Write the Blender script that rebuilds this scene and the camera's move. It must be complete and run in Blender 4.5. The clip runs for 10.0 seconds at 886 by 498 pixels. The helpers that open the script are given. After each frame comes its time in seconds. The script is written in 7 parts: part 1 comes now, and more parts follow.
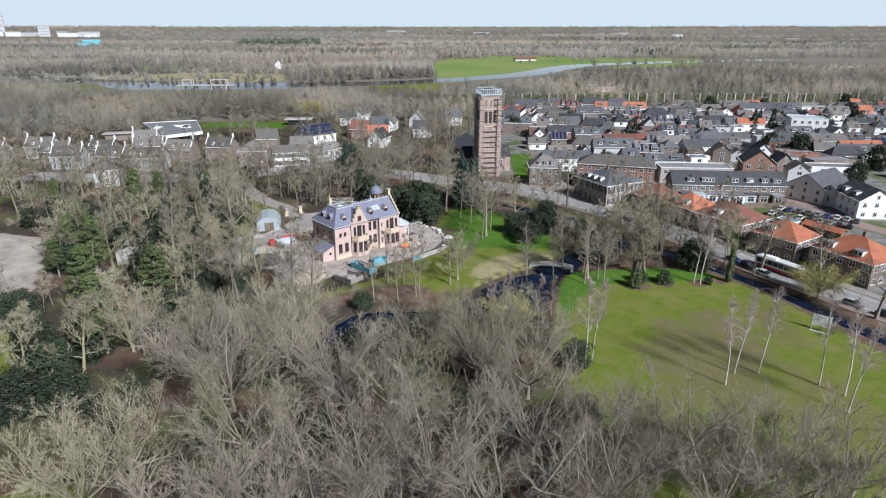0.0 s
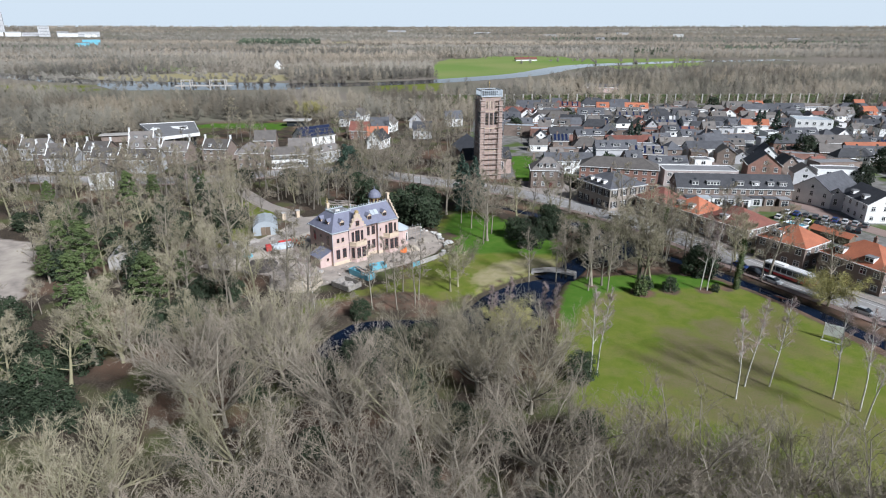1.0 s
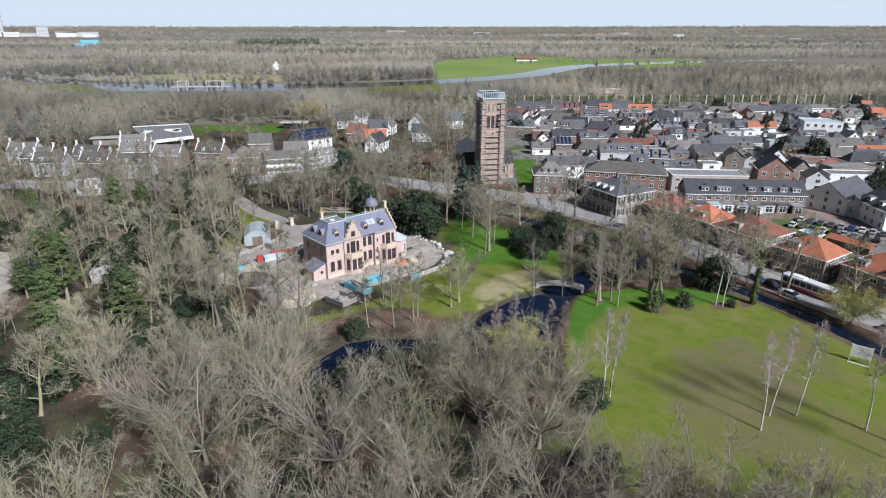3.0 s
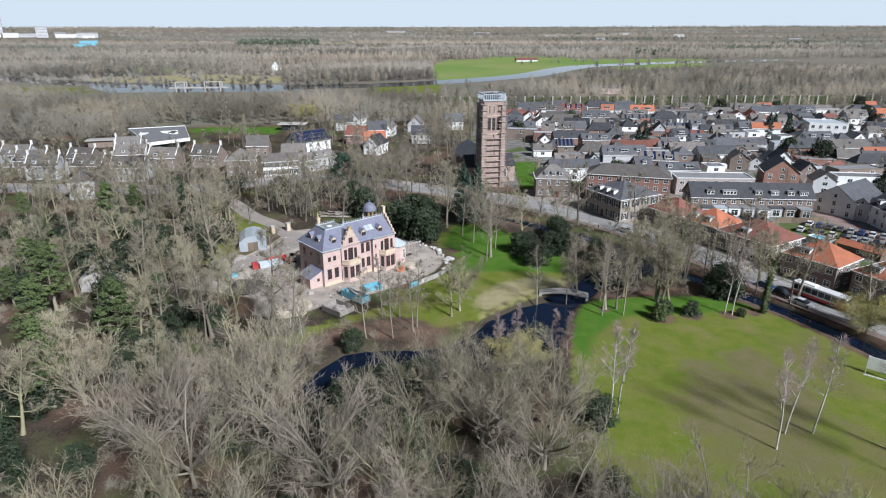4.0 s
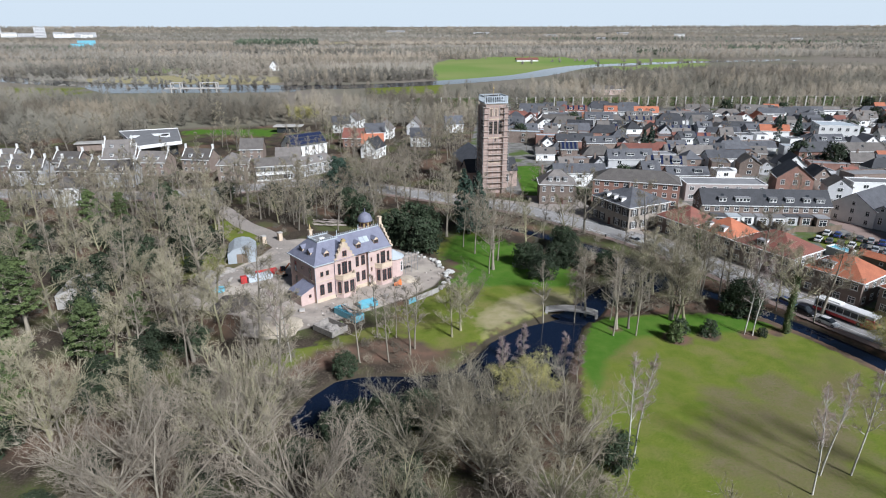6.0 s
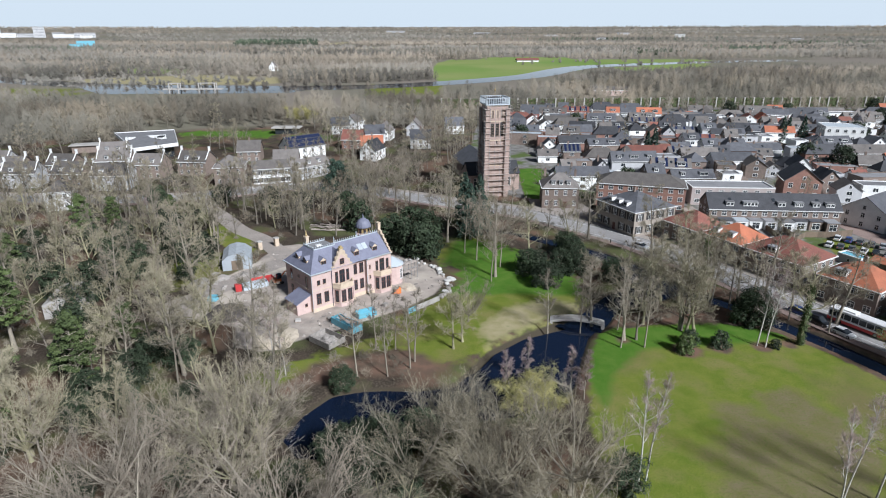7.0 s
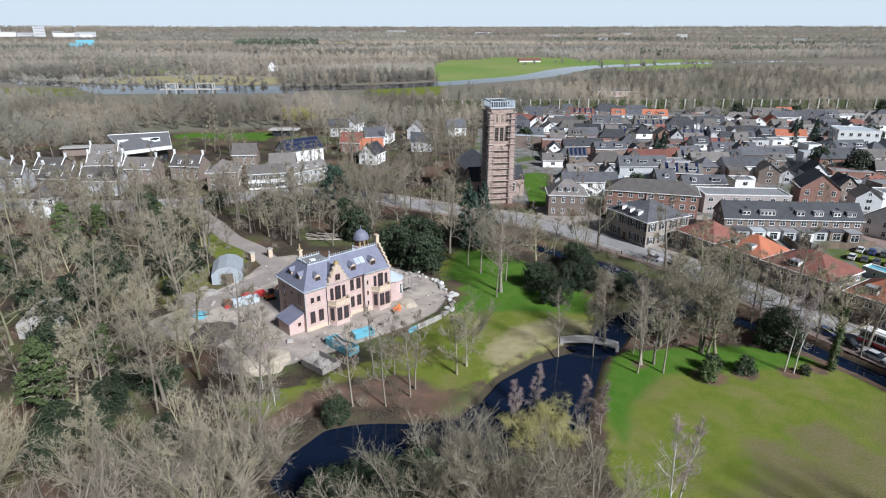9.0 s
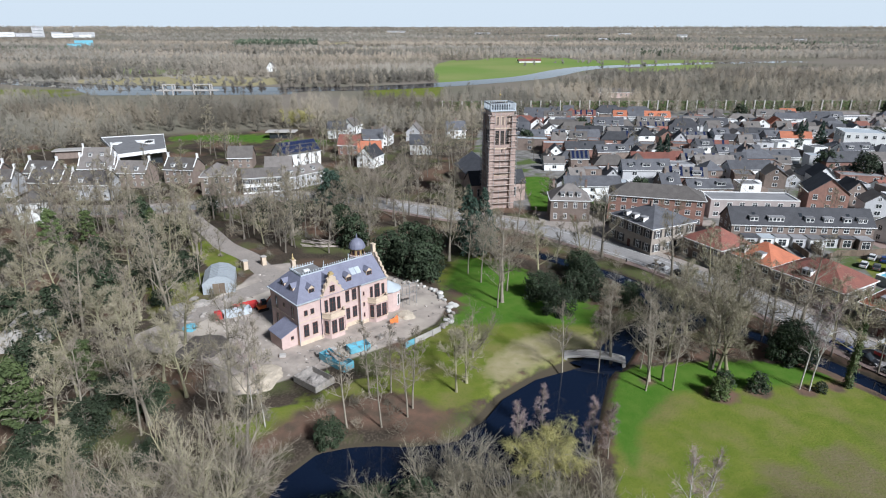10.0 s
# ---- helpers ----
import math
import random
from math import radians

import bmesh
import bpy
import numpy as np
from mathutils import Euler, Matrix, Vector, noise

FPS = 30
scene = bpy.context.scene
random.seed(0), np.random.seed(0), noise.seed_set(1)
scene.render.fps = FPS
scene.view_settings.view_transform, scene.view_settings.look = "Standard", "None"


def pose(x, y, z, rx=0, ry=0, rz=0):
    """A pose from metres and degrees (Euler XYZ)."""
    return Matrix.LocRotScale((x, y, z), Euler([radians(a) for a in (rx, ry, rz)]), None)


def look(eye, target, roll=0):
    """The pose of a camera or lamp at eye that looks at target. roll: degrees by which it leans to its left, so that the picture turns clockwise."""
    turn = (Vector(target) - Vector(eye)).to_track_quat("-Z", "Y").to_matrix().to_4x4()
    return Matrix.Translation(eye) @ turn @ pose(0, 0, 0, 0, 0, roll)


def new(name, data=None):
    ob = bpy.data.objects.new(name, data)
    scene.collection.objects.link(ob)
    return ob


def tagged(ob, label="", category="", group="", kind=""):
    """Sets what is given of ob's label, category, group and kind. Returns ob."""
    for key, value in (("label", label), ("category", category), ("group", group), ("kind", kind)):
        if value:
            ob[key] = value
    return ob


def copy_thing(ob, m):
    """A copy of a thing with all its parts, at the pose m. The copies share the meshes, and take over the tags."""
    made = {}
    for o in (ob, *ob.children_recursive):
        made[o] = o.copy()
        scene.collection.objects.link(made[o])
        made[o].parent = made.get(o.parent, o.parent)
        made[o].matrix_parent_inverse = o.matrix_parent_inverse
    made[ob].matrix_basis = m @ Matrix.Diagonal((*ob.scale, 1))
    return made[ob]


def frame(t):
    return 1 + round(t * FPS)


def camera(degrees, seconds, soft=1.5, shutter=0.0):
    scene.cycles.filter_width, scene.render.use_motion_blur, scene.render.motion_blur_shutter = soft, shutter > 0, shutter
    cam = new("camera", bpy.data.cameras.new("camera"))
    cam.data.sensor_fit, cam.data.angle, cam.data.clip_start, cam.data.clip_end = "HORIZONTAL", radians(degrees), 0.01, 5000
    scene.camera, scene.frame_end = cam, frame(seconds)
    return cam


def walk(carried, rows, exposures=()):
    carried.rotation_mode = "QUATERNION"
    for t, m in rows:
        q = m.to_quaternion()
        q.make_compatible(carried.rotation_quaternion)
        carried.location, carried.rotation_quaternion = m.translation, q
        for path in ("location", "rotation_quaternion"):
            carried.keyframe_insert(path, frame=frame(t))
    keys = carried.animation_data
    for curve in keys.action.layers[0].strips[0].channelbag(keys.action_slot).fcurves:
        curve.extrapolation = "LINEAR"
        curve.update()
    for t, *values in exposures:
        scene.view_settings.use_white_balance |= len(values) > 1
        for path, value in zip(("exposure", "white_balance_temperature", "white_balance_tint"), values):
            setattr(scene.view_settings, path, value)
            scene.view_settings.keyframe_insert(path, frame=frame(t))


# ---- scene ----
cam = camera(72.0, 10.0, soft=1.1)
PATH = [
    (0, (0.19, -1.39, 57.62), (0.19, 17.38, 50.71), 0.0),
    (0.5, (0.23, 0.49, 57.70), (0.23, 19.26, 50.80), -0.0),
    (1, (0.25, 2.56, 57.70), (0.24, 21.33, 50.79), 0.0),
    (1.5, (0.19, 4.42, 57.74), (0.19, 23.18, 50.83), -0.0),
    (2, (0.16, 6.61, 57.68), (0.17, 25.38, 50.77), -0.0),
    (2.5, (0.23, 8.76, 57.70), (0.23, 27.52, 50.79), -0.0),
    (4, (0.19, 15.34, 57.68), (0.18, 34.11, 50.78), -0.1),
    (4.5, (0.21, 17.67, 57.65), (0.21, 36.44, 50.74), -0.1),
    (5, (0.19, 19.81, 57.64), (0.18, 38.58, 50.74), -0.1),
    (5.5, (0.22, 22.10, 57.66), (0.22, 40.87, 50.75), -0.1),
    (7, (-0.02, 29.26, 57.55), (-0.02, 48.03, 50.65), -0.1),
    (7.5, (-0.12, 31.37, 57.56), (-0.13, 50.14, 50.67), -0.0),
    (8, (-0.31, 33.76, 57.55), (-0.31, 52.53, 50.65), -0.0),
    (8.5, (-0.36, 35.88, 57.56), (-0.36, 54.65, 50.65), -0.0),
    (9, (-0.43, 38.29, 57.56), (-0.45, 57.06, 50.65), -0.0),
    (9.5, (-0.41, 40.70, 57.58), (-0.42, 59.47, 50.68), -0.0),
    (10, (-0.30, 43.53, 57.67), (-0.31, 62.30, 50.77), -0.0),
]
walk(cam, [(t, look(eye, target, roll)) for t, eye, target, roll in PATH], exposures=[(0.0, -0.01, 5800, 10), (10.0, -0.01, 5800, 10)])

# ---- world, sun ----
SUN_AZ, SUN_EL = radians(140.0), radians(37.0)   # azimuth clockwise from +y, elevation
world = bpy.data.worlds.new("sky")
scene.world = world
world.use_nodes = True
wn, wl = world.node_tree.nodes, world.node_tree.links
wn.clear()
sky = wn.new("ShaderNodeTexSky")
sky.sky_type, sky.sun_disc = "NISHITA", False
sky.sun_elevation, sky.sun_rotation = SUN_EL, SUN_AZ
sky.air_density, sky.dust_density, sky.ozone_density = 1.0, 1.5, 1.5
cl_tc, cl_map = wn.new("ShaderNodeTexCoord"), wn.new("ShaderNodeMapping")
cl_map.inputs["Scale"].default_value = (1.0, 1.0, 6.0)
cl_sep, cl_low, cl_max = wn.new("ShaderNodeSeparateXYZ"), wn.new("ShaderNodeMapRange"), wn.new("ShaderNodeMath")
cl_low.inputs["From Min"].default_value, cl_low.inputs["From Max"].default_value = 0.05, 0.15
cl_low.inputs["To Min"].default_value, cl_low.inputs["To Max"].default_value = 0.95, 0.0
cl_max.operation = "MAXIMUM"
cl_noise, cl_ramp = wn.new("ShaderNodeTexNoise"), wn.new("ShaderNodeValToRGB")
cl_noise.inputs["Scale"].default_value, cl_noise.inputs["Detail"].default_value = 2.2, 6.0
cl_ramp.color_ramp.elements[0].position, cl_ramp.color_ramp.elements[1].position = 0.56, 0.95
cl_mix = wn.new("ShaderNodeMixRGB")
cl_mix.inputs["Color2"].default_value = (27.6, 30.2, 31.4, 1)
wbg, wout = wn.new("ShaderNodeBackground"), wn.new("ShaderNodeOutputWorld")
wbg.inputs["Strength"].default_value = 0.027
wl.new(cl_tc.outputs["Generated"], cl_map.inputs["Vector"])
wl.new(cl_map.outputs["Vector"], cl_noise.inputs["Vector"])
wl.new(cl_noise.outputs["Fac"], cl_ramp.inputs["Fac"])
wl.new(cl_tc.outputs["Generated"], cl_sep.inputs["Vector"])
wl.new(cl_sep.outputs["Z"], cl_low.inputs["Value"])
wl.new(cl_low.outputs["Result"], cl_max.inputs[0])
wl.new(cl_ramp.outputs["Color"], cl_max.inputs[1])
wl.new(cl_max.outputs[0], cl_mix.inputs["Fac"])
wl.new(sky.outputs["Color"], cl_mix.inputs["Color1"])
wl.new(cl_mix.outputs["Color"], wbg.inputs["Color"])
wl.new(wbg.outputs["Background"], wout.inputs["Surface"])
sun = new("sun", bpy.data.lights.new("sun", "SUN"))
sun.data.energy, sun.data.angle, sun.data.color = 6.5, radians(9.0), (1.0, 0.975, 0.94)
sun_dir = Vector((math.sin(SUN_AZ) * math.cos(SUN_EL), math.cos(SUN_AZ) * math.cos(SUN_EL), math.sin(SUN_EL)))
sun.matrix_world = look(sun_dir * 300, (0, 0, 0))


# ---- materials ----
def material(name, base, other=None, scale=1.0, rough=0.85, bump=0.0, rnd=0.0, metal=0.0, fine=None, coord="Object", island=False, contrast=0.28):
    """A node material: two colours mixed by coarse and fine noise, with relief and a value that varies from piece to piece."""
    m = bpy.data.materials.new(name)
    m.use_nodes = True
    n, l = m.node_tree.nodes, m.node_tree.links
    b = n["Principled BSDF"]
    b.inputs["Roughness"].default_value, b.inputs["Metallic"].default_value = rough, metal
    b.inputs["Specular IOR Level"].default_value = 0.35
    other = other or tuple(c * 0.72 for c in base)
    geo = n.new("ShaderNodeNewGeometry")
    co = geo.outputs["Position"]
    big, small = n.new("ShaderNodeTexNoise"), n.new("ShaderNodeTexNoise")
    big.inputs["Scale"].default_value, small.inputs["Scale"].default_value = scale, fine or scale * 9
    for t in (big, small):
        t.inputs["Detail"].default_value = 5.0
        l.new(co, t.inputs["Vector"])
    add = n.new("ShaderNodeMath")
    add.operation = "MULTIPLY_ADD"
    add.inputs[1].default_value = 0.5
    half = n.new("ShaderNodeMath")
    half.operation, half.inputs[1].default_value = "MULTIPLY", 0.5
    l.new(small.outputs["Fac"], half.inputs[0])
    l.new(big.outputs["Fac"], add.inputs[0])
    l.new(half.outputs[0], add.inputs[2])
    ramp = n.new("ShaderNodeMapRange")
    ramp.inputs["From Min"].default_value, ramp.inputs["From Max"].default_value = 0.5 - contrast / 2, 0.5 + contrast / 2
    l.new(add.outputs[0], ramp.inputs["Value"])
    mix = n.new("ShaderNodeMixRGB")
    mix.inputs["Color1"].default_value, mix.inputs["Color2"].default_value = (*base, 1), (*other, 1)
    l.new(ramp.outputs["Result"], mix.inputs["Fac"])
    out = mix.outputs["Color"]
    if rnd:
        hsv = n.new("ShaderNodeHueSaturation")
        span = n.new("ShaderNodeMapRange")
        span.inputs["To Min"].default_value, span.inputs["To Max"].default_value = 1 - rnd, 1 + rnd
        l.new(geo.outputs["Random Per Island"] if island else n.new("ShaderNodeObjectInfo").outputs["Random"], span.inputs["Value"])
        l.new(span.outputs["Result"], hsv.inputs["Value"])
        l.new(out, hsv.inputs["Color"])
        out = hsv.outputs["Color"]
    l.new(out, b.inputs["Base Color"])
    if bump:
        bp = n.new("ShaderNodeBump")
        bp.inputs["Strength"].default_value, bp.inputs["Distance"].default_value = 0.6, bump
        l.new(small.outputs["Fac"], bp.inputs["Height"])
        l.new(bp.outputs["Normal"], b.inputs["Normal"])
    return m


M = dict(
    bark=material("grey_bark", (0.29, 0.255, 0.20), (0.18, 0.16, 0.125), 1.2, 0.9, 0.02, 0.25),
    bark_dark=material("dull_grey_bark", (0.20, 0.175, 0.14), (0.13, 0.115, 0.095), 1.2, 0.9, 0.02, 0.3),
    bark_green=material("mossy_bark", (0.32, 0.295, 0.18), (0.21, 0.195, 0.12), 0.8, 0.9, 0.02, 0.25),
    birch=material("birch_bark", (0.62, 0.60, 0.55), (0.25, 0.23, 0.2), 0.9, 0.8, 0.01, 0.1),
    twig=material("grey_brown_twigs", (0.305, 0.262, 0.205), (0.185, 0.158, 0.124), 0.2, 0.9, 0, 0.3),
    twig_pale=material("pale_twigs", (0.365, 0.325, 0.228), (0.235, 0.21, 0.145), 0.2, 0.9, 0, 0.25),
    twig_red=material("reddish_twigs", (0.36, 0.275, 0.255), (0.26, 0.205, 0.19), 0.25, 0.9, 0, 0.2),
    twig_olive=material("olive_brown_twigs", (0.305, 0.268, 0.188), (0.195, 0.172, 0.122), 0.2, 0.9, 0, 0.3),
    yew=material("dark_evergreen_leaves", (0.022, 0.034, 0.017), (0.038, 0.055, 0.026), 0.5, 0.75, 0, 0.3),
    cedar=material("blue_green_needles", (0.03, 0.055, 0.04), (0.05, 0.08, 0.055), 0.4, 0.8, 0, 0.2),
    pine=material("olive_needles", (0.105, 0.14, 0.045), (0.06, 0.085, 0.032), 0.4, 0.8, 0, 0.25),
    ivy=material("ivy_leaves", (0.05, 0.08, 0.025), (0.08, 0.10, 0.03), 0.5, 0.6, 0, 0.2),
    willow=material("yellow_willow_shoots", (0.38, 0.345, 0.13), (0.28, 0.26, 0.10), 0.5, 0.8, 0, 0.1),
    asphalt=material("worn_asphalt", (0.31, 0.30, 0.29), (0.22, 0.21, 0.205), 0.12, 0.9, 0.004, 0, fine=2.0),
    paver=material("brick_pavers", (0.30, 0.22, 0.19), (0.22, 0.165, 0.145), 0.3, 0.9, 0.006, 0, fine=4.0),
    slab=material("pale_paving", (0.345, 0.305, 0.27), (0.235, 0.208, 0.185), 0.2, 0.9, 0.004, 0, fine=2.0),
    paint=material("white_road_paint", (0.75, 0.75, 0.73), (0.5, 0.5, 0.49), 1.5, 0.8),
    slate=material("blue_grey_slates", (0.20, 0.205, 0.265), (0.145, 0.15, 0.20), 0.7, 0.55, 0.01, 0.06, fine=4.0),
    roof_dark=material("dark_grey_roof_tiles", (0.088, 0.09, 0.099), (0.052, 0.053, 0.059), 0.5, 0.7, 0.02, 0.5, fine=4.0),
    roof_brown=material("weathered_brown_roof_tiles", (0.165, 0.15, 0.138), (0.105, 0.095, 0.088), 0.5, 0.8, 0.02, 0.35, fine=4.0),
    roof_orange=material("orange_roof_tiles", (0.42, 0.15, 0.08), (0.29, 0.105, 0.06), 0.5, 0.75, 0.02, 0.2, fine=4.0),
    roof_red=material("weathered_red_roof_tiles", (0.24, 0.095, 0.07), (0.15, 0.065, 0.052), 0.5, 0.8, 0.02, 0.2, fine=4.0),
    flat_roof=material("grey_bitumen_roofing", (0.24, 0.24, 0.245), (0.16, 0.16, 0.165), 0.3, 0.85, 0.005, 0.3),
    zinc=material("pale_zinc_roofing", (0.45, 0.49, 0.52), (0.36, 0.40, 0.43), 0.4, 0.5, 0, 0.15),
    brick_pink=material("pink_cleaned_brick", (0.55, 0.42, 0.385), (0.45, 0.335, 0.305), 1.2, 0.85, 0.008, 0.05, fine=7.0),
    brick_red=material("red_brown_brick", (0.27, 0.15, 0.115), (0.18, 0.105, 0.085), 0.9, 0.85, 0.008, 0.25, fine=7.0),
    brick_brown=material("brown_brick", (0.235, 0.185, 0.155), (0.16, 0.125, 0.105), 0.9, 0.85, 0.008, 0.2, fine=7.0),
    brick_tower=material("weathered_tower_brick", (0.43, 0.325, 0.28), (0.27, 0.205, 0.178), 0.6, 0.9, 0.02, 0.05, fine=5.0),
    stone=material("cream_sandstone", (0.60, 0.49, 0.37), (0.46, 0.37, 0.28), 1.0, 0.85, 0.01, 0.08),
    plaster=material("white_painted_plaster", (0.82, 0.82, 0.80), (0.68, 0.68, 0.665), 0.5, 0.8, 0.004, 0.1),
    plaster_grey=material("light_grey_render", (0.50, 0.505, 0.51), (0.42, 0.42, 0.43), 0.5, 0.8, 0.004, 0.1),
    taupe=material("taupe_brick", (0.36, 0.315, 0.265), (0.27, 0.235, 0.20), 0.9, 0.85, 0.008, 0.05, fine=7.0),
    rose=material("greyed_pink_render", (0.44, 0.385, 0.36), (0.35, 0.305, 0.29), 0.5, 0.85, 0.004, 0.05),
    black_wall=material("black_painted_brick", (0.035, 0.034, 0.034), (0.055, 0.05, 0.048), 0.7, 0.7, 0.006),
    white_paint=material("white_window_paint", (0.80, 0.80, 0.78), (0.7, 0.7, 0.68), 1.5, 0.5),
    brown_paint=material("dark_red_brown_paint", (0.12, 0.045, 0.035), (0.08, 0.03, 0.025), 1.5, 0.5),
    gold=material("ochre_gilded_trim", (0.43, 0.33, 0.16), (0.32, 0.24, 0.11), 1.5, 0.45),
    steel=material("galvanised_steel", (0.42, 0.43, 0.44), (0.30, 0.31, 0.32), 1.0, 0.45, 0, 0.1, metal=0.6),
    plank=material("weathered_scaffold_boards", (0.52, 0.45, 0.40), (0.38, 0.325, 0.285), 1.0, 0.85, 0.004, 0.15),
    solar=material("dark_blue_solar_panels", (0.015, 0.02, 0.055), (0.02, 0.03, 0.07), 0.6, 0.2),
    concrete=material("pale_concrete", (0.45, 0.43, 0.40), (0.34, 0.32, 0.30), 0.6, 0.9, 0.006, 0.1),
    fence=material("weathered_fence_wood", (0.20, 0.15, 0.11), (0.14, 0.11, 0.08), 0.8, 0.9, 0.006, 0.2),
    rubber=material("black_rubber", (0.02, 0.02, 0.02), (0.03, 0.03, 0.03), 3.0, 0.8),
    blue=material("turquoise_sheet", (0.17, 0.43, 0.52), (0.12, 0.33, 0.42), 0.8, 0.5, 0.02, 0.08),
    orange=material("orange_machine_paint", (0.75, 0.20, 0.05), (0.55, 0.15, 0.045), 1.0, 0.5, 0, 0.1),
    red=material("red_paint", (0.55, 0.05, 0.05), (0.42, 0.045, 0.045), 1.0, 0.45, 0, 0.1),
)


def glass_material(name, tone):
    m = bpy.data.materials.new(name)
    m.use_nodes = True
    b = m.node_tree.nodes["Principled BSDF"]
    b.inputs["Base Color"].default_value, b.inputs["Roughness"].default_value = (*tone, 1), 0.06
    b.inputs["Specular IOR Level"].default_value = 0.6
    return m


def wood_material(name, light, dark):
    """Far trees: each tree has a tone of its own, with stands and clearings at larger scale."""
    m = material(name, light, dark, 0.007, 0.95, 0, 0, fine=0.03)
    n, l = m.node_tree.nodes, m.node_tree.links
    b = n["Principled BSDF"]
    src = b.inputs["Base Color"].links[0].from_socket
    tone_, hue_ = n.new("ShaderNodeAttribute"), n.new("ShaderNodeAttribute")
    tone_.attribute_name, hue_.attribute_name = "tone", "hue"
    warm = n.new("ShaderNodeMixRGB")
    warm.inputs["Color2"].default_value = (light[0] * 1.15, light[1] * 1.06, light[2] * 0.95, 1)
    sp, hsv = n.new("ShaderNodeMapRange"), n.new("ShaderNodeHueSaturation")
    sp.inputs["To Min"].default_value, sp.inputs["To Max"].default_value = 0.50, 1.38
    l.new(hue_.outputs["Fac"], warm.inputs["Fac"])
    l.new(src, warm.inputs["Color1"])
    l.new(tone_.outputs["Fac"], sp.inputs["Value"])
    l.new(sp.outputs["Result"], hsv.inputs["Value"])
    l.new(warm.outputs["Color"], hsv.inputs["Color"])
    l.new(hsv.outputs["Color"], b.inputs["Base Color"])
    return m


# distant twigs: paler, greyer base colour standing in for aerial haze
M["twig_hazed"] = wood_material("hazed_far_twigs", (0.215, 0.197, 0.168), (0.155, 0.147, 0.122))
M["twig_near"] = wood_material("woodland_twigs", (0.175, 0.16, 0.13), (0.125, 0.117, 0.093))
M["pine_far"] = wood_material("far_pine_needles", (0.06, 0.085, 0.055), (0.10, 0.125, 0.085))
M["glass"] = glass_material("dark_window_glass", (0.03, 0.035, 0.04))


def car_paint(name, tone):
    m = material(name, tone, tuple(c * 0.85 for c in tone), 2.0, 0.3)
    m.node_tree.nodes["Principled BSDF"].inputs["Coat Weight"].default_value = 0.6
    return m


# ---- mesh helpers ----
def link_mesh(name, bm, mats):
    me = bpy.data.meshes.new(name)
    bm.to_mesh(me)
    bm.free()
    for m in (mats if isinstance(mats, (list, tuple)) else [mats]):
        me.materials.append(m)
    return me


def part(name, bm, mat, parent=None, label=""):
    """Links a bmesh as one mesh object, under a thing or part when one is given."""
    ob = new(name, link_mesh(name, bm, mat))
    if parent is not None:
        ob.parent = parent
    if label:
        ob["label"] = label
    return ob


def part_mesh(name, me, parent, m=None, label=""):
    ob = new(name, me)
    ob.parent = parent
    if m is not None:
        ob.matrix_local = m
    if label:
        ob["label"] = label
    return ob


def raw(name, verts, faces, mats, parent=None, smooth=False):
    me = bpy.data.meshes.new(name)
    me.from_pydata(verts, [], faces)
    for m in (mats if isinstance(mats, (list, tuple)) else [mats]):
        me.materials.append(m)
    if smooth:
        me.polygons.foreach_set("use_smooth", [True] * len(me.polygons))
    me.update()
    return me


def thing(name, label, category, m=None, group="", kind=""):
    ob = new(name)
    ob.empty_display_size = 0.5
    if m is not None:
        ob.matrix_world = m
    return tagged(ob, label, category, group, kind)


def boxes(*specs, bevel=0.0):
    """A bmesh of boxes, each (x0, y0, z0, x1, y1, z1)."""
    bm = bmesh.new()
    for x0, y0, z0, x1, y1, z1 in specs:
        v = [bm.verts.new(p) for p in ((x0, y0, z0), (x1, y0, z0), (x1, y1, z0), (x0, y1, z0), (x0, y0, z1), (x1, y0, z1), (x1, y1, z1), (x0, y1, z1))]
        for f in ((3, 2, 1, 0), (4, 5, 6, 7), (0, 1, 5, 4), (1, 2, 6, 5), (2, 3, 7, 6), (3, 0, 4, 7)):
            bm.faces.new([v[i] for i in f])
    if bevel:
        bmesh.ops.bevel(bm, geom=bm.edges[:], offset=bevel, segments=1, affect="EDGES")
    return bm


def polys(faces):
    """A bmesh from faces given as lists of points."""
    bm = bmesh.new()
    for f in faces:
        bm.faces.new([bm.verts.new(p) for p in f])
    bmesh.ops.remove_doubles(bm, verts=bm.verts[:], dist=0.0005)
    bmesh.ops.recalc_face_normals(bm, faces=bm.faces[:])
    return bm


def solid(bm, thick):
    """Gives a sheet thickness, inwards."""
    bmesh.ops.solidify(bm, geom=bm.faces[:], thickness=thick)
    return bm


def lathe(profile, n=12, cap=True):
    """A turned form from (radius, height) pairs."""
    bm = bmesh.new()
    rings = [[bm.verts.new((r * math.cos(2 * math.pi * k / n), r * math.sin(2 * math.pi * k / n), z)) for k in range(n)] for r, z in profile]
    for a, b in zip(rings, rings[1:]):
        for k in range(n):
            bm.faces.new((a[k], a[(k + 1) % n], b[(k + 1) % n], b[k]))
    if cap:
        bm.faces.new(rings[0][::-1])
        bm.faces.new(rings[-1])
    return bm


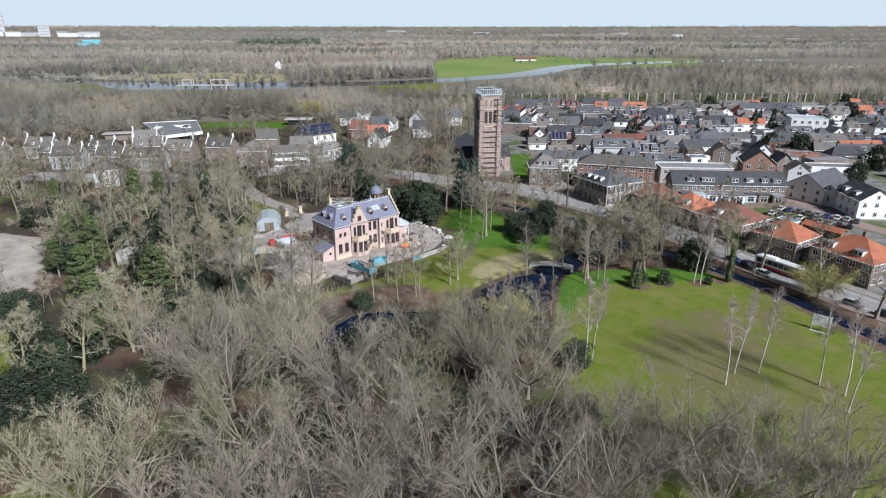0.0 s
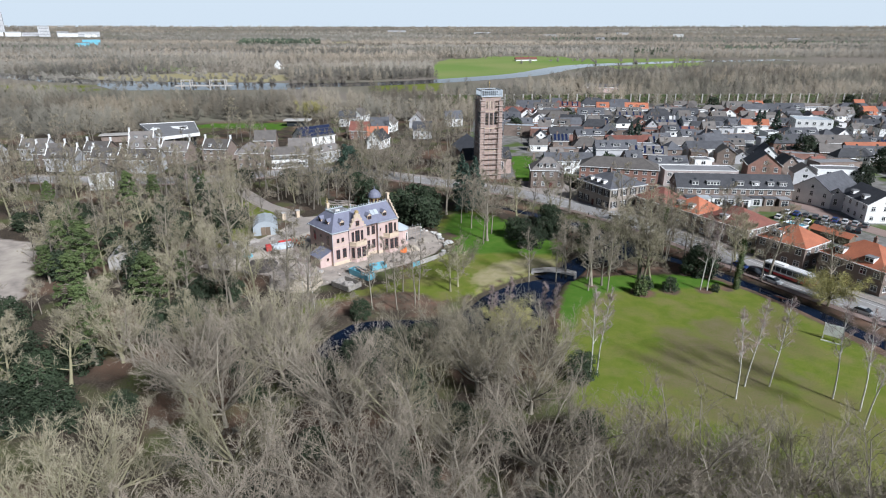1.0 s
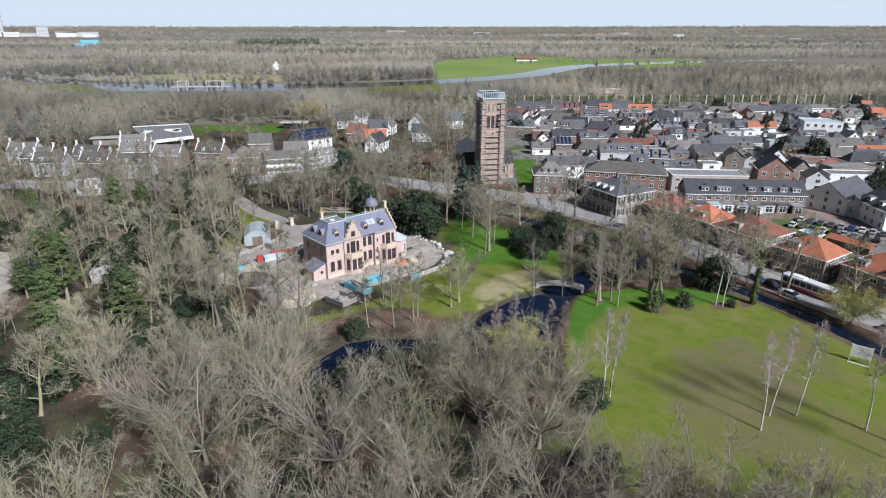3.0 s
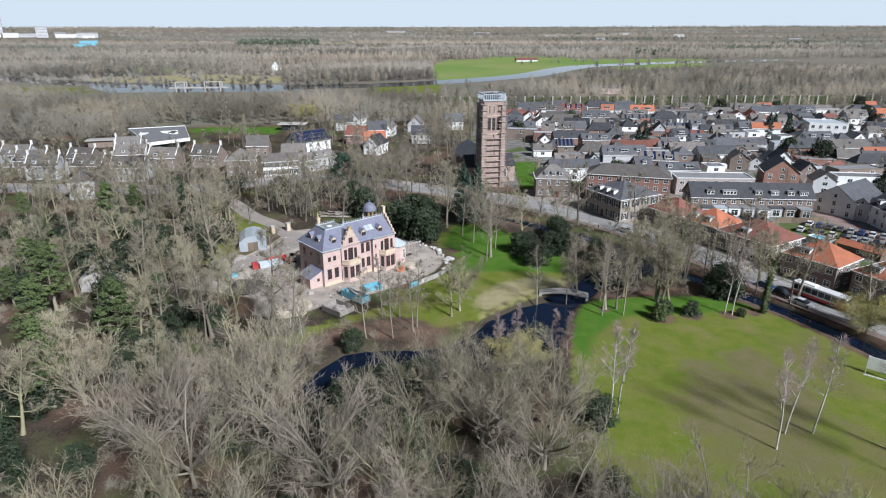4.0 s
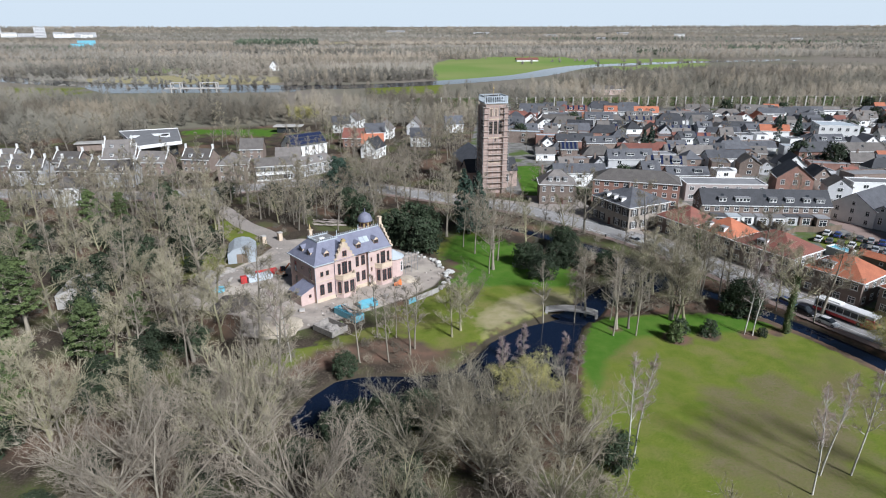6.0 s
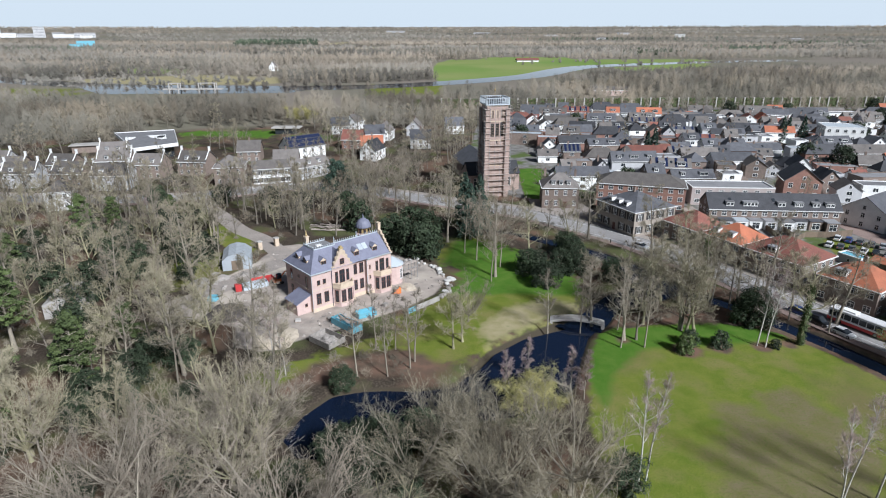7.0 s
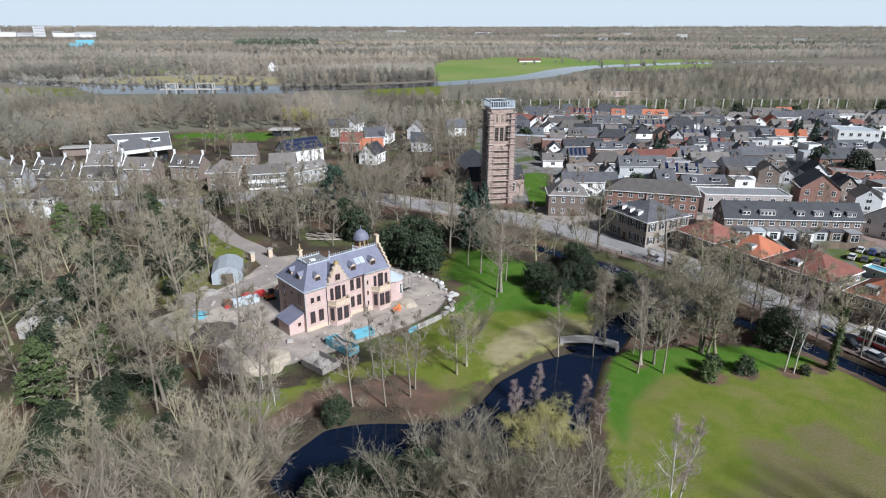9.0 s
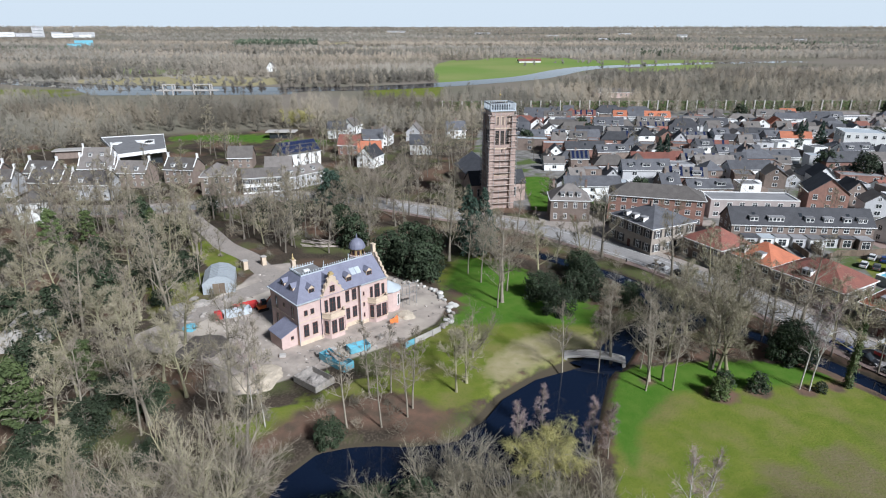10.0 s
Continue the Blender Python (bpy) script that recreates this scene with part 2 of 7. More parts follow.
def tubes(segments, n=5):
    """Bars from (p, q, radius)."""
    bm = bmesh.new()
    for p, q, r in segments:
        p, q = Vector(p), Vector(q)
        d = (q - p).normalized()
        u = d.orthogonal().normalized()
        w = d.cross(u)
        a = [bm.verts.new(p + r * (math.cos(2 * math.pi * k / n) * u + math.sin(2 * math.pi * k / n) * w)) for k in range(n)]
        b = [bm.verts.new(v.co + (q - p)) for v in a]
        for k in range(n):
            bm.faces.new((a[k], a[(k + 1) % n], b[(k + 1) % n], b[k]))
        bm.faces.new(a[::-1])
        bm.faces.new(b)
    return bm


def between(a, b):
    """Pose with x along a to b, y into the building."""
    return Matrix.Translation((a[0], a[1], 0)) @ Matrix.Rotation(math.atan2(b[1] - a[1], b[0] - a[0]), 4, "Z")


# ---- ground: zones, banks and the one sheet ----
def inside(px, py, poly):
    hit = np.zeros(px.shape, bool)
    n = len(poly)
    for i in range(n):
        (x1, y1), (x2, y2) = poly[i], poly[(i + 1) % n]
        if y1 != y2:
            hit ^= ((y1 > py) != (y2 > py)) & (px < (x2 - x1) * (py - y1) / (y2 - y1) + x1)
    return hit


def edge_distance(px, py, line, closed=True):
    best = np.full(px.shape, 1e9)
    pts = list(line) + ([line[0]] if closed else [])
    for (x1, y1), (x2, y2) in zip(pts, pts[1:]):
        dx, dy = x2 - x1, y2 - y1
        k = np.clip(((px - x1) * dx + (py - y1) * dy) / (dx * dx + dy * dy + 1e-9), 0, 1)
        best = np.minimum(best, np.hypot(px - x1 - k * dx, py - y1 - k * dy))
    return best


def signed(px, py, poly):
    d = edge_distance(px, py, poly)
    return np.where(inside(px, py, poly), d, -d)


POND = [(24, 142.5), (15, 136), (8.6, 130), (5.5, 124.6), (2, 119), (-4, 117.8), (-9.4, 118), (-14, 117.6), (-18.5, 116.2), (-22.2, 110.8),
        (-24, 105), (-21, 101), (-14.2, 100.5), (-8, 102), (-4, 106), (2, 108.5), (8, 110), (14, 111.5), (19.4, 114), (22.4, 119.3), (25.5, 128), (28.5, 136), (31, 139.5)]
STREAM = [(24.5, 142), (31.5, 138.5), (34.5, 143), (38, 149), (44, 152), (50, 154), (56, 158), (57, 164), (52, 171), (48, 178), (44, 184), (36, 191), (28, 198), (20, 203), (12, 205),
          (11, 203), (20, 200), (26, 194), (34, 187), (41, 181), (44.5, 173), (45, 167), (43, 161), (37, 156), (32, 150), (29, 146)]
DITCH = [(56, 158), (64, 150), (70, 141), (75, 133), (79.5, 124), (82.5, 116), (86, 107), (94, 90), (108, 62)]
LAWN_R = [(31, 138), (41, 140.5), (58, 141), (66, 138), (73, 127.5), (77.5, 116), (81, 104), (90, 84), (104, 52), (60, 40), (26, 48), (22, 70), (22, 95), (23, 110), (26.5, 126)]
LAWN_M = [(-3, 181), (4, 193), (10, 196), (17, 190), (20, 184), (32, 166), (32, 152), (24, 143.5), (14, 137), (6, 128), (-2, 124), (-8, 132), (-9, 145), (-3, 152), (3, 160), (4, 170)]
DRYBANK = [(8, 131), (15, 137), (24, 144), (30, 147), (30, 152), (22, 154), (13, 149), (6, 140)]
YARD = [(-62, 146), (-54, 164), (-48, 177), (-46, 188), (-40, 190), (-28, 184), (-12, 181), (-4, 175), (1, 165), (-2, 156), (-8, 149), (-19, 140.5), (-28, 134.5), (-34, 130), (-40, 132), (-42, 140), (-50, 143)]
SAND_L = [(-135, 170), (-114, 164), (-100, 139), (-93, 124), (-104, 118), (-130, 130)]
FIELD = [(-2, 690), (101, 780), (234, 962), (355, 1000), (427, 1040), (480, 1174), (353, 1180), (250, 1165), (165, 1278), (60, 1180), (-10, 1090), (-16, 820)]
FIELD_S = [(228, 862), (368, 914), (407, 1008), (254, 950)]
DRY_F = [(-420, 702), (-372, 697), (-168, 682), (-195, 784), (-308, 801), (-408, 765)]
PASTURE = [(-445, 828), (-298, 812), (-362, 960), (-520, 980)]
CLEARING = [(-206, 1603), (-127, 1603), (-147, 1800), (-238, 1800)]
CLEARING_N = [(-326, 1897), (-268, 1897), (-330, 2280), (-400, 2280)]
WORN = [(44.3, 111.2), (58.3, 116.9), (63.7, 106.1), (61.7, 95.2), (53.0, 82.1), (45.2, 82.2), (39.9, 87.6), (38.8, 96.9)]
GREEN_BITS = [[(-150, 365), (-95, 362), (-92, 385), (-150, 388)], [(-88, 352), (-62, 352), (-60, 366), (-86, 368)], [(29, 238), (36, 236), (43, 276), (42, 288), (31, 286)],
              [(-58, 186), (-50, 183), (-56, 196), (-68, 208), (-72, 202)], [(-470, 640), (-424, 644), (-347, 628), (-308, 558), (-361, 550), (-420, 560)], [(-100, 95), (-78, 88), (-74, 102), (-96, 110)],
              [(-80, 668), (0, 672), (0, 584), (-68, 584)], [(103, 176), (112, 172), (120, 190), (108, 194)], [(-62, 40), (-44, 36), (-40, 60), (-56, 66)], [(-35, 121), (-25, 128), (-10, 138), (-7, 133), (-20, 124), (-31, 116)], [(-62, 158), (-54, 172), (-60, 184), (-70, 176)]]
BANK = [(-27, 111), (-22, 118.5), (-14, 120.5), (-2, 121), (2, 124), (-4, 130), (-14, 131), (-24, 126), (-31, 115)]
def ring(x, y, r):
    return [(x + r * math.cos(k * 0.785), y + r * math.sin(k * 0.785)) for k in range(8)]


BARE = [ring(46.0, 130.3, 3.4), ring(52.6, 131.3, 2.6), ring(60.6, 131.4, 2.4), ring(66.0, 132.6, 2.2), ring(35.1, 134.4, 1.8), [(26, 141), (36, 146), (60, 147), (70, 138), (60, 142), (45, 141), (34, 139.5)]]


def rise(d):
    """The plain climbs gently to low wooded heights on the horizon."""
    k = np.clip((d - 1900) / 2900, 0, 1)
    return 42.0 * k * k * (1.6 - 0.6 * k)


def height(px, py):
    d = np.maximum(signed(px, py, POND), signed(px, py, STREAM))
    d = np.maximum(d, 1.9 - edge_distance(px, py, DITCH, False))
    z = rise(np.hypot(px, py)) - 1.5 * np.clip((d + 1.4) / 2.4, 0, 1) ** 1.2
    return z


def lines(lo, hi, step, far_lo, far_hi, ratio=1.09):
    core = list(np.arange(lo, hi + 0.01, step))
    s = step
    while core[-1] < far_hi:
        s *= ratio
        core.append(min(core[-1] + s, far_hi))
    s = step
    while core[0] > far_lo:
        s *= ratio
        core.insert(0, max(core[0] - s, far_lo))
    return np.array(core)


gx, gy = lines(-75, 100, 1.1, -4000, 4000), lines(60, 215, 1.1, -1500, 4800)
PX, PY = np.meshgrid(gx, gy)
PZ = height(PX, PY)
nx, ny = len(gx), len(gy)
gv = np.stack([PX, PY, PZ], -1).reshape(-1, 3)
ii = (np.arange(ny - 1)[:, None] * nx + np.arange(nx - 1)[None, :]).ravel()
gf = np.stack([ii, ii + 1, ii + nx + 1, ii + nx], -1)


def zone(polys_, soft=1.0):
    z = np.zeros(PX.shape)
    for p in polys_:
        z = np.maximum(z, np.clip(signed(PX, PY, p) / (2 * soft) + 0.5, 0, 1))
    return z.ravel()


wet_d = np.maximum(np.maximum(signed(PX, PY, POND), signed(PX, PY, STREAM)), 1.9 - edge_distance(PX, PY, DITCH, False))
z_lawn = np.maximum(np.maximum(zone([LAWN_R], 1.6), zone([LAWN_M], 4.5)), zone(GREEN_BITS, 2.5))
z_field = np.maximum(zone([FIELD, FIELD_S], 8), 0.6 * zone([PASTURE], 25))
z_yard = np.maximum(zone([YARD, SAND_L]), 0)
z_dry = np.maximum(0.75 * zone([DRYBANK], 3.0), zone([DRY_F, CLEARING, CLEARING_N], 14))
gme = raw("ground", gv.tolist(), gf.tolist(), [])
gme.polygons.foreach_set("use_smooth", [True] * len(gme.polygons))
for nm, val in (("lawn", z_lawn), ("field", z_field), ("yard", z_yard), ("dry", z_dry), ("town", zone([[(30, 235), (60, 200), (75, 168), (100, 120), (140, 100), (420, 150), (420, 484), (60, 484), (20, 400), (8, 260)]], 2) * (1 - zone([GREEN_BITS[2], GREEN_BITS[7]], 1.0))),
                ("worn", zone([WORN], 9)),
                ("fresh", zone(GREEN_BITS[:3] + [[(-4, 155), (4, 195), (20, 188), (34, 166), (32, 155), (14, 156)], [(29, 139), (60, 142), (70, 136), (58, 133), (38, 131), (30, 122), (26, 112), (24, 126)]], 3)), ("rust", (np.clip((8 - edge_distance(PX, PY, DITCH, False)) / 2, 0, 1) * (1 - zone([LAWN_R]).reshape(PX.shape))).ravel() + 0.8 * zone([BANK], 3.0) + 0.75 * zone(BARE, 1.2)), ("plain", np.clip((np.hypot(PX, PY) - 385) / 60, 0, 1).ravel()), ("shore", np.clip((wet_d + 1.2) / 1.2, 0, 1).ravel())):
    at = gme.attributes.new(nm, "FLOAT", "POINT")
    at.data.foreach_set("value", np.asarray(val, np.float32))


def ground_material():
    m = bpy.data.materials.new("park_ground")
    m.use_nodes = True
    n, l = m.node_tree.nodes, m.node_tree.links
    b = n["Principled BSDF"]
    b.inputs["Roughness"].default_value, b.inputs["Specular IOR Level"].default_value = 0.95, 0.1
    pos = n.new("ShaderNodeNewGeometry").outputs["Position"]

    def noise_(scale, detail=6.0, off=0.0):
        t = n.new("ShaderNodeTexNoise")
        t.inputs["Scale"].default_value, t.inputs["Detail"].default_value = scale, detail
        mp = n.new("ShaderNodeMapping")
        mp.inputs["Location"].default_value = (off, off * 0.7, 0)
        l.new(pos, mp.inputs["Vector"])
        l.new(mp.outputs["Vector"], t.inputs["Vector"])
        return t.outputs["Fac"]

    def ramp(fac, lo, hi):
        r = n.new("ShaderNodeMapRange")
        r.inputs["From Min"].default_value, r.inputs["From Max"].default_value = lo, hi
        l.new(fac, r.inputs["Value"])
        return r.outputs["Result"]

    def mix(fac, a, c):
        x = n.new("ShaderNodeMixRGB")
        l.new(fac, x.inputs["Fac"])
        for k, s in (("Color1", a), ("Color2", c)):
            if isinstance(s, tuple):
                x.inputs[k].default_value = (*s, 1)
            else:
                l.new(s, x.inputs[k])
        return x.outputs["Color"]

    def mask(name, grain, spread=0.5):
        a = n.new("ShaderNodeAttribute")
        a.attribute_name = name
        s = n.new("ShaderNodeMath")
        s.operation = "MULTIPLY_ADD"
        l.new(grain, s.inputs[0])
        s.inputs[1].default_value = spread
        t = n.new("ShaderNodeMath")
        t.operation, t.inputs[1].default_value = "SUBTRACT", spread * 0.5
        l.new(a.outputs["Fac"], s.inputs[2])
        l.new(s.outputs[0], t.inputs[0])
        return ramp(t.outputs[0], 0.35, 0.65)

    g_fine, g_mid, g_big, g_far, g_wide = noise_(2.5), noise_(0.35, 6, 11), noise_(0.07, 5, 31), noise_(0.006, 6, 7), noise_(0.045, 4, 57)
    litter = mix(ramp(g_mid, 0.35, 0.65), (0.062, 0.048, 0.036), (0.036, 0.03, 0.023))
    litter = mix(ramp(g_wide, 0.48, 0.62), litter, (0.145, 0.09, 0.062))
    litter = mix(ramp(g_big, 0.50, 0.62), litter, (0.085, 0.10, 0.035))
    litter = mix(ramp(g_fine, 0.45, 0.75), litter, (0.10, 0.08, 0.06))
    g_soft, g_blade = noise_(0.16, 3, 83), noise_(9.0, 3, 5)
    grass = mix(ramp(g_mid, 0.25, 0.75), (0.098, 0.143, 0.016), (0.165, 0.182, 0.034))
    grass = mix(ramp(g_soft, 0.46, 0.70), grass, (0.18, 0.172, 0.056))
    grass = mix(ramp(g_wide, 0.54, 0.70), grass, (0.15, 0.13, 0.058))
    grass = mix(mask("worn", g_soft, 1.1), grass, mix(ramp(g_mid, 0.3, 0.7), (0.165, 0.14, 0.078), (0.135, 0.13, 0.046)))
    grass = mix(ramp(g_fine, 0.52, 0.95), grass, (0.08, 0.13, 0.014))
    grass = mix(ramp(g_blade, 0.55, 1.0), grass, (0.21, 0.205, 0.075))
    meadow = mix(ramp(g_far, 0.4, 0.6), (0.16, 0.24, 0.06), (0.225, 0.26, 0.09))
    sand = mix(ramp(g_mid, 0.3, 0.7), (0.43, 0.375, 0.325), (0.25, 0.22, 0.195))
    sand = mix(ramp(g_fine, 0.5, 0.8), sand, (0.34, 0.30, 0.26))
    sand = mix(ramp(g_big, 0.5, 0.62), sand, (0.44, 0.39, 0.33))
    straw = mix(ramp(g_mid, 0.3, 0.7), (0.37, 0.32, 0.20), (0.24, 0.22, 0.10))
    town = mix(ramp(g_mid, 0.4, 0.6), (0.23, 0.22, 0.21), (0.15, 0.145, 0.13))
    town = mix(ramp(g_big, 0.52, 0.62), town, (0.09, 0.12, 0.04))
    # ground beyond 385 m is greyed in its base colour, in place of haze
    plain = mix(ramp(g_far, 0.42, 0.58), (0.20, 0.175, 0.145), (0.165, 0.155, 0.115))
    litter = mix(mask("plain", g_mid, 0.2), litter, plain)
    grass = mix(mask("fresh", g_mid, 0.6), grass, mix(ramp(g_mid, 0.3, 0.7), (0.055, 0.135, 0.013), (0.09, 0.16, 0.024)))
    out = mix(mask("lawn", g_mid, 1.3), litter, grass)
    rust = mix(ramp(g_mid, 0.35, 0.65), (0.17, 0.105, 0.075), (0.10, 0.075, 0.055))
    out = mix(mask("rust", g_mid, 0.5), out, rust)
    out = mix(mask("field", g_mid, 0.3), out, meadow)
    out = mix(mask("dry", g_mid, 0.9), out, straw)
    out = mix(mask("town", g_mid, 0.2), out, town)
    out = mix(mask("yard", g_mid), out, sand)
    out = mix(mask("shore", g_fine, 0.3), out, (0.06, 0.05, 0.035))
    l.new(out, b.inputs["Base Color"])
    bp = n.new("ShaderNodeBump")
    bp.inputs["Strength"].default_value, bp.inputs["Distance"].default_value = 0.7, 0.12
    l.new(g_fine, bp.inputs["Height"])
    l.new(bp.outputs["Normal"], b.inputs["Normal"])
    return m


gme.materials.append(ground_material())
ground = tagged(new("ground", gme), "park lawns, leaf litter, sandy yard and far fields", "ground", kind="structure")

# water: the pond with its stream, the ditch and the far canal
wm = bpy.data.materials.new("dark_still_water")
wm.use_nodes = True
wb = wm.node_tree.nodes["Principled BSDF"]
wb.inputs["Base Color"].default_value, wb.inputs["Roughness"].default_value = (0.006, 0.011, 0.026, 1), 0.03
wnz, wbp = wm.node_tree.nodes.new("ShaderNodeTexNoise"), wm.node_tree.nodes.new("ShaderNodeBump")
wnz.inputs["Scale"].default_value = 1.5
wbp.inputs["Strength"].default_value, wbp.inputs["Distance"].default_value = 0.15, 0.01
wm.node_tree.links.new(wnz.outputs["Fac"], wbp.inputs["Height"])
wm.node_tree.links.new(wbp.outputs["Normal"], wb.inputs["Normal"])


def sheet(name, poly, z, mat, label, category="water", kind="structure"):
    bm = bmesh.new()
    f = bm.faces.new([bm.verts.new((x, y, z)) for x, y in poly])
    bmesh.ops.triangulate(bm, faces=[f])
    bmesh.ops.recalc_face_normals(bm, faces=bm.faces[:])
    if bm.faces[:][0].normal.z < 0:
        bmesh.ops.reverse_faces(bm, faces=bm.faces[:])
    return tagged(part(name, bm, mat), label, category, kind=kind)


def ribbon(name, line, width, z, mat, label, category, off=0.0, kind="structure", thick=0.0, link=True):
    """A strip along a line, smoothed, at height z."""
    pts = [Vector((*p, 0)) for p in line]
    fine = []
    for i in range(len(pts) - 1):
        a, b, c, d = pts[max(i - 1, 0)], pts[i], pts[i + 1], pts[min(i + 2, len(pts) - 1)]
        for k in range(6):
            t = k / 6
            fine.append(0.5 * ((2 * b) + (c - a) * t + (2 * a - 5 * b + 4 * c - d) * t * t + (3 * b - a - 3 * c + d) * t ** 3))
    fine.append(pts[-1])
    bm = bmesh.new()
    prev = None
    for i, p in enumerate(fine):
        d = (fine[min(i + 1, len(fine) - 1)] - fine[max(i - 1, 0)]).normalized()
        nrm = Vector((-d.y, d.x, 0))
        row = [bm.verts.new((p + nrm * (off + s * width / 2)) + Vector((0, 0, z))) for s in (1, -1)]
        if thick:
            row += [bm.verts.new(v.co - Vector((0, 0, thick))) for v in row[::-1]]
        if prev:
            m = len(row)
            for k in range(m if thick else 1):
                bm.faces.new((prev[k], prev[(k + 1) % m], row[(k + 1) % m], row[k]))
        prev = row
    bmesh.ops.recalc_face_normals(bm, faces=bm.faces[:])
    if not thick and bm.faces[:][0].normal.z < 0:
        bmesh.ops.reverse_faces(bm, faces=bm.faces[:])
    return tagged(part(name, bm, mat), label, category, kind=kind)


sheet("water_pond", [(33, 144)] + [(x * 1.0 + (1 if x > 5 else -1), y) for x, y in POND[1:]], -0.75, wm, "dark still pond water reflecting the sky")
ribbon("water_stream", [(27, 139), (32, 146), (40, 153.5), (49, 157.5), (52, 163), (48, 171), (45, 180), (36, 188), (27, 196), (16, 202.5), (10, 204)], 11, -0.76, wm, "narrow dark stream between wooded banks", "water")
ribbon("water_ditch", DITCH, 4.0, -0.77, wm, "blue-reflecting ditch along the road", "water")
sheet("water_basin", [(-372, 686), (-352, 640), (-305, 586), (-139, 594), (-120, 640), (-152, 660), (-260, 672)], 0.1, wm, "wide blue-grey canal basin before the lock")
ribbon("water_canal", [(-900, 1000), (-640, 830), (-500, 745), (-405, 690), (-325, 660), (-240, 645), (-160, 640), (-80, 650), (0, 690), (76, 752), (116, 802), (170, 900), (223, 963), (324, 1017), (430, 1062), (600, 1110)], 42, 0.15, wm, "pale canal crossing the far fields", "water")

# ---- road and pavements ----
ROAD = [(128, 62), (110, 92), (94, 119), (85.5, 133.5), (77, 150), (69, 167), (60, 182), (49, 197), (37, 209), (26, 219.5), (14, 226), (0, 233), (-18, 243), (-36, 251), (-54, 255), (-70, 249), (-90, 240), (-120, 236), (-170, 240)]
ribbon("road", ROAD, 9.0, 0.06, M["asphalt"], "worn grey asphalt road with cycle lanes", "road")
ribbon("pavement", ROAD, 2.6, 0.16, M["slab"], "pale paved footway behind a kerb", "pavement", off=-5.9, thick=0.16)
ribbon("verge_path", ROAD, 2.0, 0.09, M["paver"], "red-brown brick verge strip beside the road", "pavement", off=5.6, thick=0.08)
for off_ in (-2.9, 2.9):
    ribbon("lane_line", ROAD, 0.14, 0.065, M["paint"], "white cycle lane line on the road", "road marking", off=off_)
ribbon("kerb", ROAD, 0.2, 0.2, M["concrete"], "pale concrete kerb along the road", "kerb", off=-4.55, thick=0.18)
ribbon("kerb", ROAD, 0.2, 0.16, M["concrete"], "pale concrete kerb along the verge", "kerb", off=4.55, thick=0.14)
ribbon("side_street", [(69, 209), (84, 214), (104, 216), (121, 211), (123.5, 196), (127, 180), (134, 166), (150, 150)], 6.5, 0.05, M["paver"], "red brick paved street through the town", "road")
sheet("forecourt", [(30, 222), (46, 206), (68, 208), (84, 222), (84, 227), (50, 221), (46, 236), (30, 236)], 0.03, M["slab"], "grey paved forecourt between town houses", "pavement")
DRIVE = [(-40, 178), (-46, 186), (-52, 194.5), (-61, 203), (-70, 215.5), (-78, 226), (-84, 238)]
ribbon("driveway", DRIVE, 5.5, 0.03, M["slab"], "pale gravel drive through gateposts", "road")
ribbon("driveway_west", [(-40, 178), (-47, 169), (-53, 158), (-60, 148)], 6.0, 0.035, M["slab"], "pale muddy yard track", "road")

# ---- buildings ----
WIN = {}


def window_mesh(w, h, kind):
    """Meshes of a window: frame with glazing bars, and the pane behind it. The wall lies in y = 0 and looks to -y."""
    key = (round(w, 2), round(h, 2), kind)
    if key not in WIN:
        e = 0.09
        xs, zs = [-w / 2, -w / 2 + e], [0, e]
        if w > 1.0:
            xs += [-0.035, 0.035]
        if h > 1.1:
            zs += [h * 0.62, h * 0.62 + 0.07]
        xs, zs = xs + [w / 2 - e, w / 2], zs + [h - e, h]
        fb = bmesh.new()
        gv_ = [[fb.verts.new((x, -0.06, z)) for z in zs] for x in xs]
        for i in range(len(xs) - 1):
            for k in range(len(zs) - 1):
                if i % 2 == 0 or k % 2 == 0:
                    fb.faces.new((gv_[i][k], gv_[i + 1][k], gv_[i + 1][k + 1], gv_[i][k + 1]))
        ext = bmesh.ops.extrude_face_region(fb, geom=fb.faces[:])
        bmesh.ops.translate(fb, verts=[v for v in ext["geom"] if isinstance(v, bmesh.types.BMVert)], vec=(0, 0.075, 0))
        bmesh.ops.recalc_face_normals(fb, faces=fb.faces[:])
        mat = M["brown_paint"] if kind == "brown" else M["white_paint"]
        WIN[key] = (link_mesh("window_frame", fb, mat), link_mesh("pane", boxes((-w / 2 + 0.05, -0.025, 0.05, w / 2 - 0.05, 0.015, h - 0.05)), M["glass"]),
                    link_mesh("sill", boxes((-w / 2 - 0.08, -0.16, -0.1, w / 2 + 0.08, 0.0, 0.0)), M["stone"] if kind == "brown" else M["concrete"]))
    return WIN[key]


